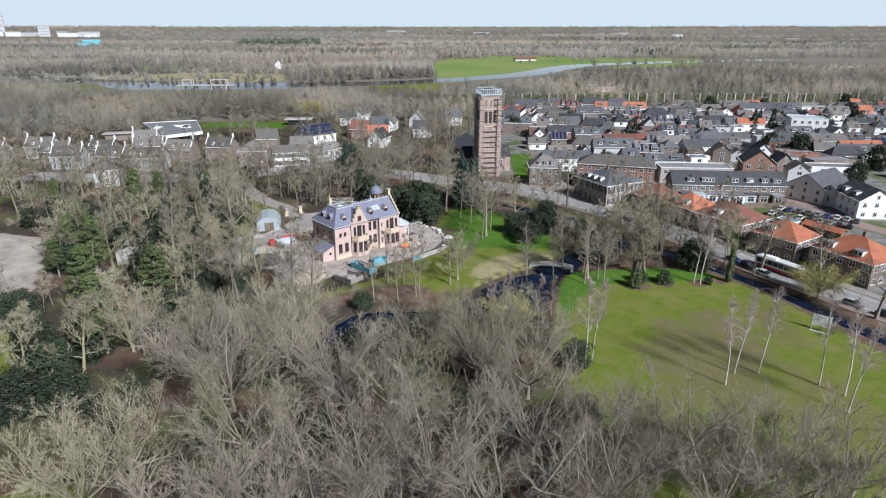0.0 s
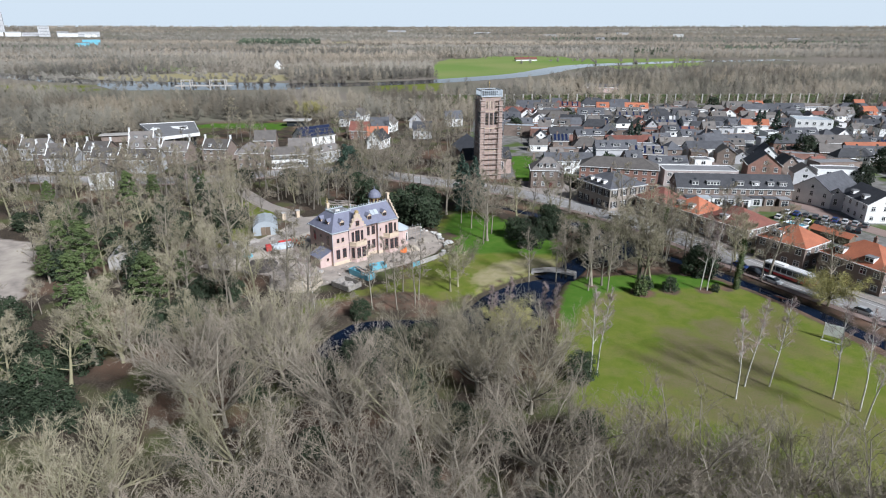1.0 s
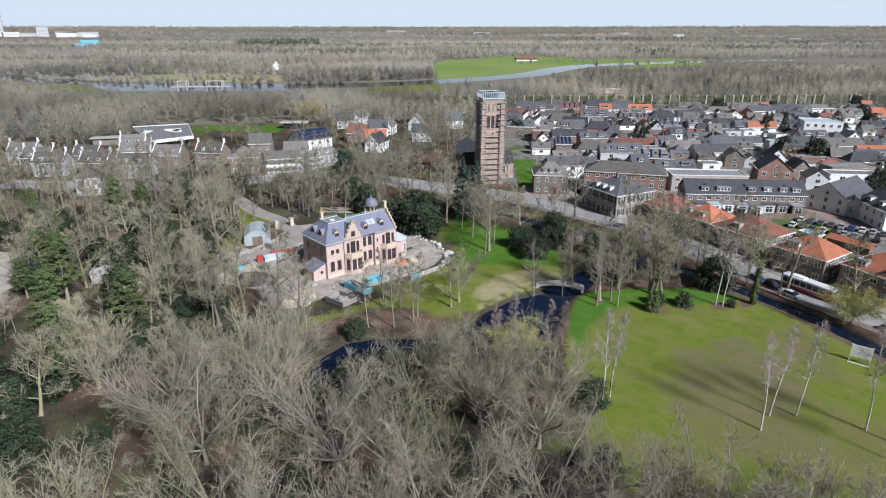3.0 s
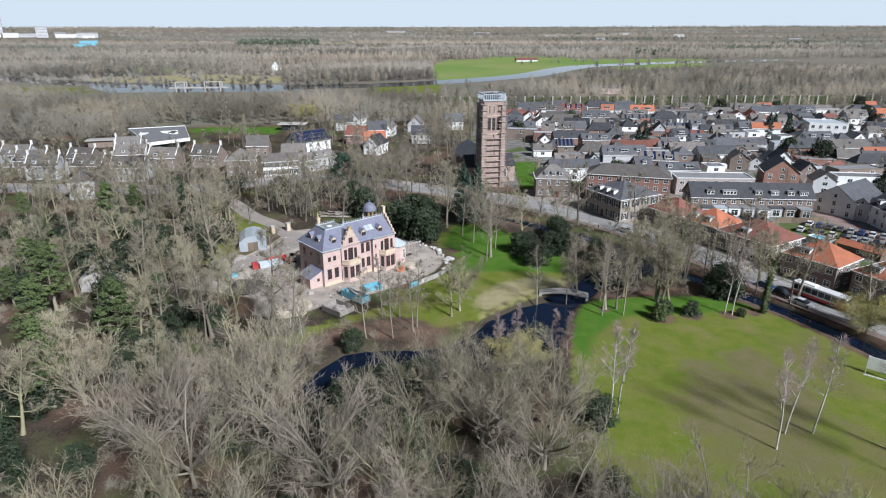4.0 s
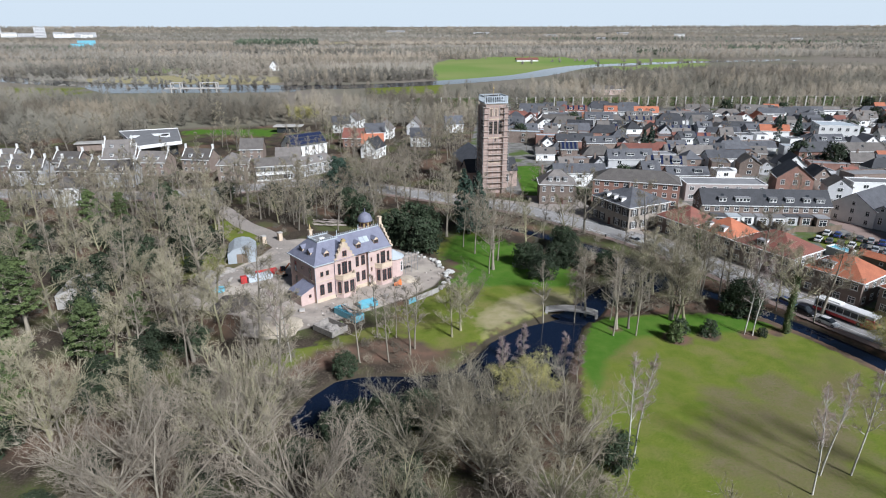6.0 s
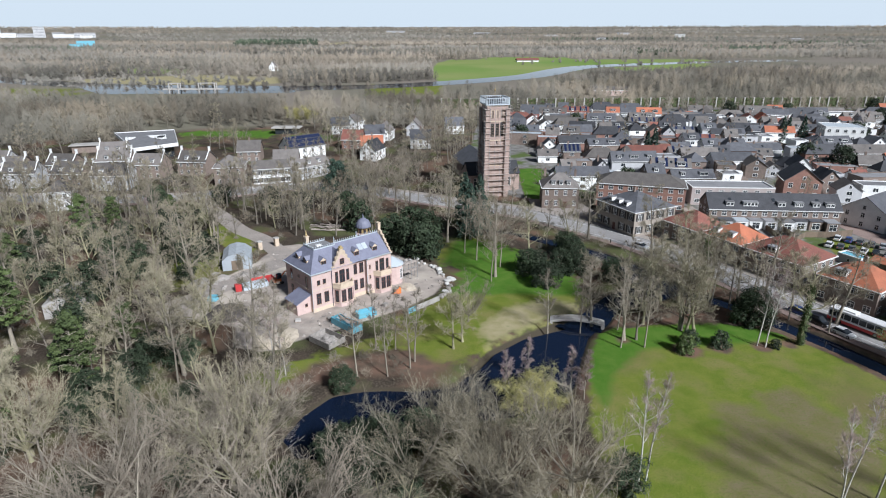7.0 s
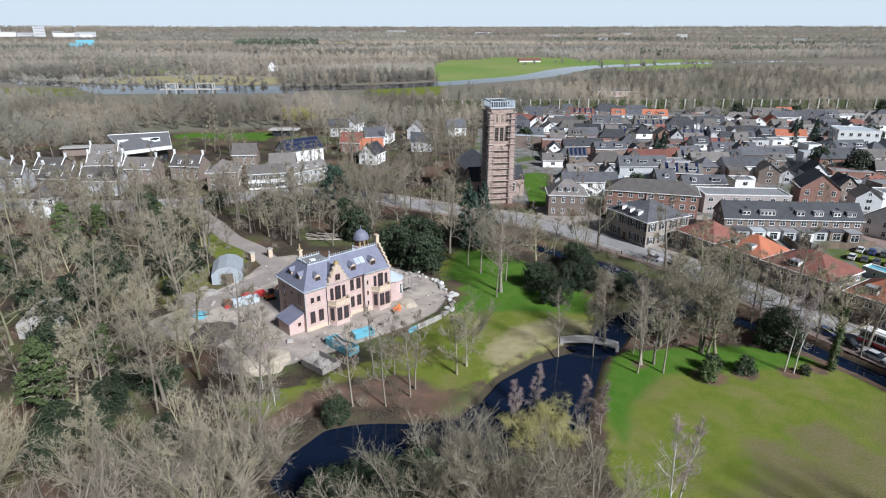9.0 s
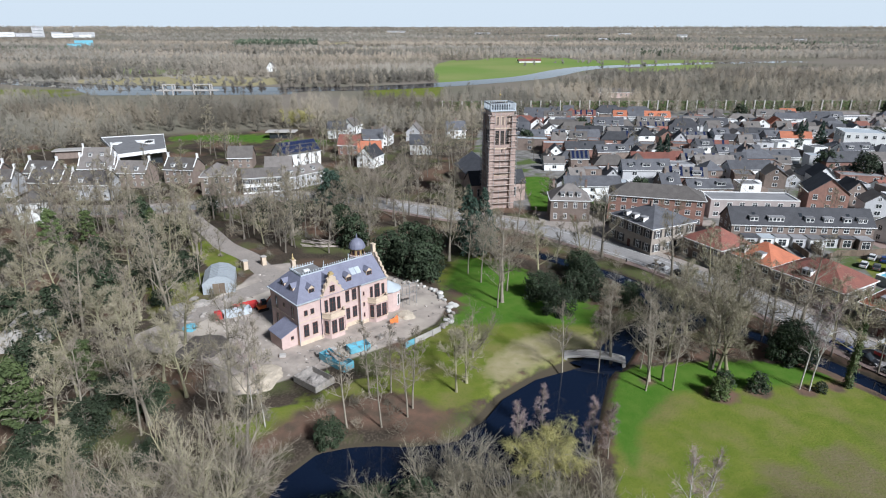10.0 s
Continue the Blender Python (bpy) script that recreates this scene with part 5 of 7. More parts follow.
stand('big', 17, (13.8, 184.8), (-19.7, 244.6), (-12.3, 266.0), (-26.1, 244.6), (-3.8, 322.8))
stand('slim', 16, (1.2, 214.4), (14.4, 172.4), (11.5, 163.4), (21.6, 214.3), (8.7, 177.4), (5.8, 182.7), (-4.3, 214.4), (-8.6, 230.5))
stand('holly', 6, (23.0, 168.8), (24.0, 160.6), (33.5, 177.7), (32.9, 182.6), (20.8, 168.8), (33.3, 168.7), (40.4, 164.5), (28.9, 168.7))
stand('slim', 15, (29.9, 143.4), (41.8, 157.8), (57.9, 150.2), (58.9, 161.8), (65.1, 143.3), (71.9, 143.3), (76.4, 137.0), (33.7, 131.5), (38.2, 131.5), (29.2, 191.5), (38.7, 197.5))
stand('moss', 15, (47.8, 151.2), (40.8, 141.0), (51.7, 151.2), (50.0, 137.8))
stand('moss', 14, (47.2, 157.7), (62.3, 175.3), (48.1, 137.1), (65.5, 166.0), (74.2, 146.6), (34.8, 185.8), (22.9, 180.5))
stand('birch', 18, (25.7, 94.2), (27.2, 95.5))
stand('birch', 17, (48.3, 88.1), (51.4, 91.7), (55.6, 91.7), (64.2, 88.1), (66.5, 84.7), (64.2, 80.1))
stand('red', 9, (21.2, 117.0), (23.0, 114.4), (14.6, 121.1), (10.4, 117.6))
stand('willow', 6, (13.8, 112.1))
stand('willow', 7, (84.1, 123.2))
stand('green', 3.8, (44.9, 129.3))
stand('shrub', 3.4, (47.1, 132.4), (52.6, 131.6))
stand('shrub', 2, (62.9, 131.2))
stand('holly', 4.2, (-17.0, 117.9))
stand('holly', 5, (-10.8, 95.5), (-7.4, 94.3), (-4.8, 91.8), (24.0, 94.2), (-15.5, 99.6))
stand('big', 13, (-26.2, 102.7), (-35.4, 100.8))
stand('olive', 9, (7.1, 104.2), (-1.3, 105.3), (0.9, 109.5))
stand('holly', 6, (-46.7, 125.5), (-53.0, 127.1), (-56.9, 113.2), (-52.3, 112.0), (-55.5, 107.6), (-53.4, 119.7))
stand('pale', 13, (-32.1, 105.8), (-43.4, 99.8))
stand('slim', 14, (-34.4, 138.4), (-30.8, 130.8), (-9.0, 130.8), (-5.9, 124.1), (-12.7, 130.8), (21.0, 138.4), (27.5, 138.4), (34.9, 138.5))
stand('moss', 13, (-49.9, 147.2), (-58.4, 144.9), (-64.8, 147.2), (-48.5, 134.5), (-63.3, 157.6))
stand('willow', 11, (-86.9, 410.0))
stand('belt', 13, (39.8, 147.3), (45.7, 147.3), (47.8, 138.5), (37.5, 134.5), (56.9, 147.3), (63.6, 152.3), (65.4, 147.3), (59.4, 157.6))
stand('olive', 10, (5.2, 142.4))
# evergreen understorey below the bare crowns
stand('holly', 6.5, (-9.0, 101.0), (-12.5, 99.0), (-7.5, 98.0), (-10.0, 94.0), (-3.5, 102.5))
stand('holly', 4.5, (-24.0, 90.0), (-20.0, 94.0), (-31.0, 88.0), (-9.0, 88.0), (-3.0, 84.0), (3.0, 80.0), (-6.0, 72.0), (-18.0, 74.0), (9.0, 76.0), (-23.0, 64.0), (-2.0, 66.0), (6.0, 60.0), (-34.0, 72.0), (14.0, 62.0), (-16.0, 57.0), (-36.0, 96.0), (-47.0, 92.0), (-50.0, 84.0), (22.0, 78.0), (-12.0, 101.0), (-40.0, 112.0), (-44.0, 106.0))
# beside the stream, the road and the yard
stand('tall', 17, (35.1, 134.4), (47.4, 138.5), (30.6, 141.6), (56.5, 149.0), (52.0, 146.0), (64.8, 151.5), (42.5, 147.5))
stand('ivied', 17, (68.3, 132.6), (60.2, 160.0))
stand('tall', 19, (73.6, 156.5), (80.4, 141.0), (86.0, 126.0), (90.5, 113.0), (55.0, 180.0), (41.5, 194.0))
stand('birch', 16, (61.1, 131.4), (59.8, 132.0), (-78.8, 186.0))
stand('holly', 7.5, (62.7, 141.0), (64.6, 143.2))
stand('tall', 23, (-56.0, 155.7))
stand('tall', 19, (1.2, 191.5), (12.7, 166.3), (-26.8, 110.9), (-45.4, 122.1), (-34.5, 126.9))
stand('tall', 17, (-92.0, 150.0), (-97.0, 178.0), (-112.0, 196.0), (-72.0, 152.0), (-66.0, 196.0), (-88.0, 206.0), (-44.0, 212.0), (-30.0, 226.0), (-100.0, 228.0), (-118.0, 232.0), (-136.0, 226.0))
stand('cone', 13, (93.3, 306.7), (97.5, 310.0), (174.4, 343.6), (179.0, 347.0), (184.0, 342.0))

# ---- far woods ----
def woods(name, label, spots, mat, seed, n=16, wide=3.6, tuft=0.9, slim=0.22, patch=(300, 110)):
    """Many far bare trees, each a ragged dome of upward twigs round a stem, in one mesh."""
    r = np.random.RandomState(seed)
    sp = np.array([q[:3] for q in spots])
    stand = np.array([noise.noise((a / patch[0], b / patch[1], seed * 3.7)) for a, b, _ in sp.tolist()])
    kinds_ = np.array([noise.noise((a / patch[0] * 0.8, b / patch[1] * 0.8, seed * 5.1 + 40)) for a, b, _ in sp.tolist()])
    tree_tone = np.clip(0.5 + 1.2 * stand + r.normal(0, 0.08, len(sp)), 0, 1)
    tree_hue = np.clip(0.4 + 1.6 * kinds_ + r.normal(0, 0.1, len(sp)), 0, 1)
    k = np.repeat(np.arange(len(sp)), n)
    m = len(k)
    base = np.stack([sp[k, 0], sp[k, 1], rise(np.hypot(sp[k, 0], sp[k, 1]))], 1)
    h = sp[k, 2]
    a, c = r.uniform(0, 6.28, m), r.uniform(0, 1, m)
    sn = np.sqrt(1 - c ** 2)
    q = wide * h / 14 * sn * r.uniform(0.35, 1.05, m)
    tip = base + np.stack([np.cos(a) * q, np.sin(a) * q, h * (0.12 + 0.84 * c * r.uniform(0.8, 1.08, m))], 1)
    out = np.stack([np.cos(a) * sn, np.sin(a) * sn, 0.35 + 0.7 * c], 1) + r.normal(0, 0.35, (m, 3))
    out /= np.linalg.norm(out, axis=1)[:, None]
    size = tuft * r.uniform(0.6, 1.5, m)
    side = np.cross(out, r.normal(0, 0.5, (m, 3)) + np.array([0.0, -1.0, 0.4]))
    side /= np.linalg.norm(side, axis=1)[:, None]
    side *= (size * slim * r.uniform(0.6, 1.4, m))[:, None]
    foot = tip - out * (size * 2)[:, None]
    v = np.stack([foot - side, foot + side, tip], 1)
    gn = np.cross(v[:, 1] - v[:, 0], v[:, 2] - v[:, 0])
    gn /= np.linalg.norm(gn, axis=1)[:, None]
    back = gn @ np.array([0.0, -0.8, 0.6]) < 0
    v[back] = v[back][:, [1, 0, 2]]
    gn[back] *= -1
    me = raw(name, v.reshape(-1, 3).tolist(), np.arange(m * 3).reshape(-1, 3).tolist(), mat)
    sv = np.repeat(gn * 0.55 + np.array([0, 0, 0.7]), 3, 0)
    me.normals_split_custom_set((sv / np.linalg.norm(sv, axis=1)[:, None]).tolist())
    me.attributes.new("tone", "FLOAT", "FACE").data.foreach_set("value", tree_tone[k].astype(np.float32))
    me.attributes.new("hue", "FLOAT", "FACE").data.foreach_set("value", tree_hue[k].astype(np.float32))
    return tagged(new(name, me), label, "woods", kind="stuff")


CANAL_LINE = [(-900, 1000), (-640, 830), (-500, 745), (-405, 690), (-325, 660), (-240, 645), (-160, 640), (-80, 650), (0, 690), (76, 752), (116, 802), (170, 900), (223, 963), (324, 1017), (430, 1062), (600, 1110)]


def scatter(n, seed, y0, y1, keep, h=(11, 17), k=1.0):
    r = np.random.RandomState(seed)
    y = y0 * (y1 / y0) ** r.rand(n * 4)
    x = r.uniform(-0.80, 0.80, n * 4) * (y + 30)
    ok = np.nonzero(keep(x, y))[0][:n]
    return [(float(x[i]), float(y[i]), r.uniform(*h), k) for i in ok]


def stands(x, y, sx, sy, sz):
    """Large uneven patches, to break woods into stands and clearings."""
    return np.array([noise.noise((a / sx, b / sy, sz)) for a, b in zip(x.tolist(), y.tolist())])


def open_land(x, y):
    return inside(x, y, FIELD) | inside(x, y, FIELD_S) | inside(x, y, DRY_F) | inside(x, y, CLEARING) | inside(x, y, CLEARING_N) | (edge_distance(x, y, CANAL_LINE, False) < 24)


def town_land(x, y):
    return inside(x, y, [(25, 240), (60, 200), (100, 120), (420, 150), (460, 455), (60, 470), (15, 400)])


CANAL_B, CANAL_Y = (-0.9, -0.69, -0.5, -0.36, -0.25, -0.12, 0.0, 0.10, 0.145, 0.19, 0.232, 0.32, 0.40, 0.54), (1000, 745, 660, 645, 640, 650, 690, 752, 802, 900, 963, 1017, 1062, 1110)


def clear_of_canal(x, y):
    c = np.interp(x / y, CANAL_B, CANAL_Y)
    return (y * 1.27 < c - 22) | (y > c + 40)


woods("near_woods", "bare brown woodland behind the town and museum", scatter(2700, 5, 335, 800, lambda x, y: clear_of_canal(x, y) & ~open_land(x, y) & ~town_land(x, y) & ((y > 392) | (x < -168)) & ~((x > -168) & (x < -60) & (y < 394)) & ~((x > -25) & (x < 360) & (y > 478) & (y < 494)), (9, 17)), M["twig_near"], 1, 120, 4.2, 1.25, 0.085, (70, 40))
woods("mid_woods", "bare brown woodland plain beyond the canal", scatter(9000, 6, 690, 1650, lambda x, y: clear_of_canal(x, y) & ~open_land(x, y) & ~(inside(x, y, PASTURE) & (np.sin(x * 0.31 + y * 0.17) > -0.8)) & (stands(x, y, 420, 90, 9) > -0.30), (9, 16)), M["twig_hazed"], 2, 44, 5.2, 1.5, 0.15, (330, 70))
woods("far_woods", "bare woodland reaching to the horizon", scatter(12500, 8, 1350, 4700, lambda x, y: ~open_land(x, y) & (stands(x, y, 1100, 260, 3) > -0.22), (9, 16)), M["twig_hazed"], 3, 18, 11.0, 3.0, 0.3, (1000, 170))
pr_ = random.Random(77)
PINES = [(-566, 1758), (-332, 1758), (-430, 2250), (-700, 2250)]
pine_spots = [(x, y, pr_.uniform(12, 18), 1.0) for x, y in ((pr_.uniform(-700, -332), pr_.uniform(1758, 2250)) for n_ in range(900)) if inside(np.array([x]), np.array([y]), PINES)[0]]
pine_spots += [(pr_.gauss(cx, sx), pr_.gauss(cy, sy), pr_.uniform(10, 17), 1.0) for cx, cy, sx, sy, n_ in ((690, 1500, 60, 25, 60), (1100, 1900, 90, 30, 70), (430, 1330, 40, 18, 36), (-900, 1500, 50, 30, 30), (620, 2400, 200, 40, 60)) for q_ in range(n_)]
woods("pine_stands", "dark green pine stands in the far woods", pine_spots, M["pine_far"], 4, 34, 4.2, 1.9, 0.3)
# trees between the houses and along the road
r4 = random.Random(12)
for n_ in range(215):
    x, y = r4.uniform(-215, 20), r4.uniform(205, 395)
    p = np.array([x]), np.array([y])
    if any(math.hypot(x - kx, y - ky) < kr + 2 for kx, ky, kr in KEY) or edge_distance(*p, ROAD, False)[0] < 8 or edge_distance(*p, DRIVE, False)[0] < 5:
        continue
    if (-160 < x < -62 and 335 < y < 392) or (5 < x < 31 and 236 < y < 290) or (-172 < x < -116 and 295 < y < 350):
        continue
    plant(r4.choice(("copse", "copse", "copse", "copse", "slim", "belt")) if y < 300 else "copse", x, y, r4.uniform(11, 17), 1.1)
for n_ in range(270):
    x, y = r4.uniform(34, 345), r4.uniform(222, 480)
    if any(math.hypot(x - kx, y - ky) < kr * 0.8 for kx, ky, kr in KEY) or any(math.hypot(x - hx, y - hy) < 5.5 for hx, hy in spots):
        continue
    plant(r4.choice(("copse", "copse", "copse", "copse", "belt", "yew")), x, y, r4.uniform(7, 12))
for n_ in range(70):
    x, y = r4.uniform(-135, -45), r4.uniform(95, 215)
    p = np.array([x]), np.array([y])
    if inside(*p, YARD)[0] or inside(*p, SAND_L)[0] or edge_distance(*p, DRIVE, False)[0] < 6 or edge_distance(*p, YARD)[0] < 5:
        continue
    plant(r4.choice(("slim", "moss", "copse", "moss", "copse", "belt", "pine")), x, y, r4.uniform(8, 15))
for n_ in range(60):
    x, y = r4.uniform(-78, 14), r4.uniform(292, 400)
    if any(math.hypot(x - kx, y - ky) < kr for kx, ky, kr in KEY) or (6 < x and y < 300):
        continue
    plant("copse", x, y, r4.uniform(8, 15), 1.15)
for x, y, h in [(-46 + k * 7.5, 1150 + k * 1.5, 21) for k in range(19)]:
    plant("copse", x, y, h)
for n_ in range(120):
    x, y = r4.uniform(-225, -50), r4.uniform(204, 254)
    p = np.array([x]), np.array([y])
    if edge_distance(*p, ROAD, False)[0] < 5.5 or edge_distance(*p, DRIVE, False)[0] < 5 or any(math.hypot(x - kx, y - ky) < kr for kx, ky, kr in KEY):
        continue
    plant(r4.choice(("belt", "copse", "copse")), x, y, r4.uniform(12, 17), 1.15)
for n_ in range(55):
    x, y = r4.uniform(-50, 14), r4.uniform(200, 250)
    p = np.array([x]), np.array([y])
    if edge_distance(*p, ROAD, False)[0] < 5.5 or inside(*p, LAWN_M)[0] or (x > 6 and y > 230):
        continue
    plant("belt", x, y, r4.uniform(8, 14))
for n_ in range(46):
    x, y = r4.uniform(-120, -22), r4.uniform(194, 240)
    p = np.array([x]), np.array([y])
    if edge_distance(*p, ROAD, False)[0] < 5 or edge_distance(*p, DRIVE, False)[0] < 4 or inside(*p, YARD)[0]:
        continue
    plant(r4.choice(("copse", "belt")), x, y, r4.uniform(6, 15), 1.15)
for n_ in range(14):
    x, y = r4.uniform(-140, -52), r4.uniform(140, 216)
    p = np.array([x]), np.array([y])
    if inside(*p, YARD)[0] or inside(*p, SAND_L)[0] or edge_distance(*p, DRIVE, False)[0] < 6 or edge_distance(*p, YARD)[0] < 5:
        continue
    plant("yew", x, y, r4.uniform(3.5, 7), 1.2)
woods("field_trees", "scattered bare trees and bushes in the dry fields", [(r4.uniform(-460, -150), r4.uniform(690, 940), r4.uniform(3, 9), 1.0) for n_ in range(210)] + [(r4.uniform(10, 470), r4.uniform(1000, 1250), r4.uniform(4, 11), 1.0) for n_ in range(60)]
      + [(x + r4.gauss(0, 4), y + s_ * r4.uniform(17, 27), r4.uniform(2, 4) if s_ < 0 else r4.uniform(4, 9), 1.0) for (x0, y0), (x1, y1) in zip(CANAL_LINE[1:7], CANAL_LINE[2:8]) for t_ in np.linspace(0, 1, 16) for s_ in (-1, 1, 1) for x, y in [(x0 + (x1 - x0) * t_, y0 + (y1 - y0) * t_)] if r4.random() < (0.4 if s_ > 0 else 0.12)], M["twig_hazed"], 14, 60, 4.6, 1.6, 0.16)

# low brush under the trees, along the banks and between the villas
br_ = random.Random(31)
brush = []
for x0, x1, y0, y1, n_ in ((-140, -46, 120, 215, 330), (-225, -30, 205, 300, 420), (24, 80, 138, 205, 200), (-48, 24, 46, 100, 190), (-45, -4, 104, 128, 70), (20, 34, 44, 100, 40), (-78, 14, 285, 400, 220)):
    for q_ in range(n_):
        x, y = br_.uniform(x0, x1), br_.uniform(y0, y1)
        p = np.array([x]), np.array([y])
        if any(inside(*p, z_)[0] for z_ in (YARD, SAND_L, POND, STREAM, LAWN_R, LAWN_M)) or edge_distance(*p, ROAD, False)[0] < 6.5 or edge_distance(*p, DRIVE, False)[0] < 4 or edge_distance(*p, DITCH, False)[0] < 2.4 or any(math.hypot(x - kx, y - ky) < kr for kx, ky, kr in KEY):
            continue
        brush.append((x, y, br_.uniform(1.2, 3.8), 1.0))
woods("undergrowth", "low bare brown brush under the park trees", brush, M["twig_near"], 23, 80, 12.0, 0.5, 0.06, (14, 14))

# ---- the villa under restoration ----
villa = thing("villa", "pink brick villa with blue-grey slate roof under restoration", "villa", between((-27.47, 146.53), (-11.77, 160.38)))
VW, VD, VE = 20.8, 11.2, 8.9
part("wall", boxes((0, 0, 0, 10.4, VD, VE - 0.15), (10.4, 0.9, 0, 14.0, 8.9, VE - 0.15), (14.0, 0.0, 0, 20.6, 8.9, VE - 0.15)), M["brick_pink"], villa)
part("plinth", boxes((-0.06, -0.06, 0, 10.46, VD + 0.06, 0.85), (10.46, 0.82, 0, 13.94, 8.96, 0.85), (13.94, -0.06, 0, 20.66, 8.96, 0.85)), M["stone"], villa, "cream stone plinth")
for z in (4.75, 8.45):
    part("stone_band", boxes((-0.05, -0.05, z, 10.45, 0.02, z + 0.16)), M["stone"], villa)
    part("stone_band", boxes((13.95, -0.05, z, 20.65, 0.02, z + 0.16)), M["stone"], villa)
    part("stone_band", boxes((-0.05, 0.02, z, 0.0, VD, z + 0.16)), M["stone"], villa)
# roofs: hipped with a flat deck over the west block, ridge roof over the east block
o, e0 = 0.35, VE - 0.12
dk = [(3.0, 3.6, 12.5), (8.1, 3.6, 12.5), (8.1, VD - 3.4, 12.5), (3.0, VD - 3.4, 12.5)]
cr = [(-o, -o, e0), (10.8, -o, e0), (10.8, VD + o, e0), (-o, VD + o, e0)]
part("west_roof", polys([[cr[i], cr[(i + 1) % 4], dk[(i + 1) % 4], dk[i]] for i in range(4)]), M["slate"], villa, "blue-grey slate hipped roof")
part("roof_deck", boxes((3.0, 3.6, 12.3, 8.1, VD - 3.4, 12.52)), M["flat_roof"], villa, "dark flat roof deck")
part("roof_lantern", boxes((4.6, 5.0, 12.5, 5.8, 5.8, 12.75)), M["white_paint"], villa)
part("east_roof", polys([[(7.2, -o + 0.2, e0), (20.4, -o + 0.2, e0), (20.4, 4.45, 12.6), (7.2, 4.45, 12.6)], [(20.4, 9.2, e0), (7.2, 9.2, e0), (7.2, 4.45, 12.6), (20.4, 4.45, 12.6)]]), M["slate"], villa, "blue-grey slate pitched roof")
for a, b in (((3.0, 3.6), (8.1, 3.6)), ((3.0, 3.6), (3.0, VD - 3.4)), ((8.1, VD - 3.4), (3.0, VD - 3.4))):
    n_ = max(2, round(math.dist(a, b) / 0.55))
    cb = boxes((min(a[0], b[0]) - 0.07, min(a[1], b[1]) - 0.07, 12.4, max(a[0], b[0]) + 0.07, max(a[1], b[1]) + 0.07, 12.66))
    part("deck_curb", cb, M["zinc"], villa, "pale lead roof curb")
    for k in range(n_ + 1):
        x, y = a[0] + (b[0] - a[0]) * k / n_, a[1] + (b[1] - a[1]) * k / n_
        part("cresting", lathe([(0.09, 12.64), (0.05, 12.8), (0.12, 12.95), (0.02, 13.15)], 6), M["zinc"], villa).location = (x, y, 0)
part("ridge_roll", boxes((8.2, 4.37, 12.55, 20.3, 4.53, 12.72)), M["zinc"], villa)
for k in range(23):
    part("cresting", lathe([(0.09, 12.7), (0.05, 12.86), (0.12, 13.0), (0.02, 13.2)], 6), M["zinc"], villa).location = (8.5 + k * 0.52, 4.45, 0)
for x, y in ((8.6, 4.45), (14.4, 4.45)):
    part("finial", lathe([(0.12, 12.7), (0.16, 13.1), (0.06, 13.3), (0.12, 13.6), (0.02, 14.1)], 8), M["zinc"], villa).location = (x, y, 0)
for spec in ((-0.45, -0.5, VE - 0.25, 4.6, -0.28, VE - 0.05), (-0.5, -0.28, VE - 0.25, -0.28, VD + 0.4, VE - 0.05), (10.6, 0.42, VE - 0.25, 13.9, 0.62, VE - 0.05), (13.9, -0.42, VE - 0.25, 20.4, -0.2, VE - 0.05)):
    part("gutter", boxes(spec), M["zinc"], villa)


def stepped(w, z0, z1, steps, thick):
    """A stepped and shouldered gable face in the x z plane."""
    pts = [(-w / 2, z0)]
    for k in range(steps):
        x = w / 2 * (1 - (k + 1) / (steps + 0.7))
        z = z0 + (z1 - z0) * (k + 0.55) / (steps + 0.2)
        pts += [(pts[-1][0], z - 0.05), (-x - 0.12, z + 0.12), (-x, z)]
    pts += [(-0.45, z1 - 0.35), (-0.25, z1)]
    full = pts + [(-x, z) for x, z in pts[::-1]]
    bm = bmesh.new()
    f = bm.faces.new([bm.verts.new((x, 0, z)) for x, z in full])
    bmesh.ops.triangulate(bm, faces=[f])
    ext = bmesh.ops.extrude_face_region(bm, geom=bm.faces[:])
    bmesh.ops.translate(bm, verts=[v for v in ext["geom"] if isinstance(v, bmesh.types.BMVert)], vec=(0, thick, 0))
    bmesh.ops.recalc_face_normals(bm, faces=bm.faces[:])
    return bm


part("centre_gable", stepped(5.2, 8.6, 12.9, 4, 0.5), M["stone"], villa, "cream stone scrolled gable").location = (7.4, -0.25, 0)
part("gable_infill", polys([[(5.5, -0.29, 8.6), (9.3, -0.29, 8.6), (9.3, -0.29, 9.6), (7.4, -0.29, 11.6), (5.5, -0.29, 9.6)]]), M["brick_pink"], villa)
part("gable_shell", boxes((6.85, -0.32, 12.75, 7.95, 0.3, 13.05), (7.1, -0.3, 13.05, 7.7, 0.28, 13.35)), M["gold"], villa, "ochre shell ornament")
part("gable_roof", polys([[(4.9, -0.0, 8.9), (7.4, -0.0, 12.3), (7.4, 4.2, 12.3), (4.9, 4.2, 8.9)], [(9.9, -0.0, 8.9), (7.4, -0.0, 12.3), (7.4, 4.2, 12.3), (9.9, 4.2, 8.9)]]), M["slate"], villa)
g = part("east_gable", stepped(9.6, 8.6, 13.6, 6, 0.5), M["stone"], villa, "cream stone stepped gable")
g.matrix_local = Matrix.Translation((20.75, 4.45, 0)) @ Matrix.Rotation(math.pi / 2, 4, "Z")
part("chimney", boxes((20.15, 4.0, 12.2, 20.85, 4.9, 14.6), (20.08, 3.93, 14.6, 20.92, 4.97, 14.85)), M["stone"], villa, "cream stone chimney on the gable")
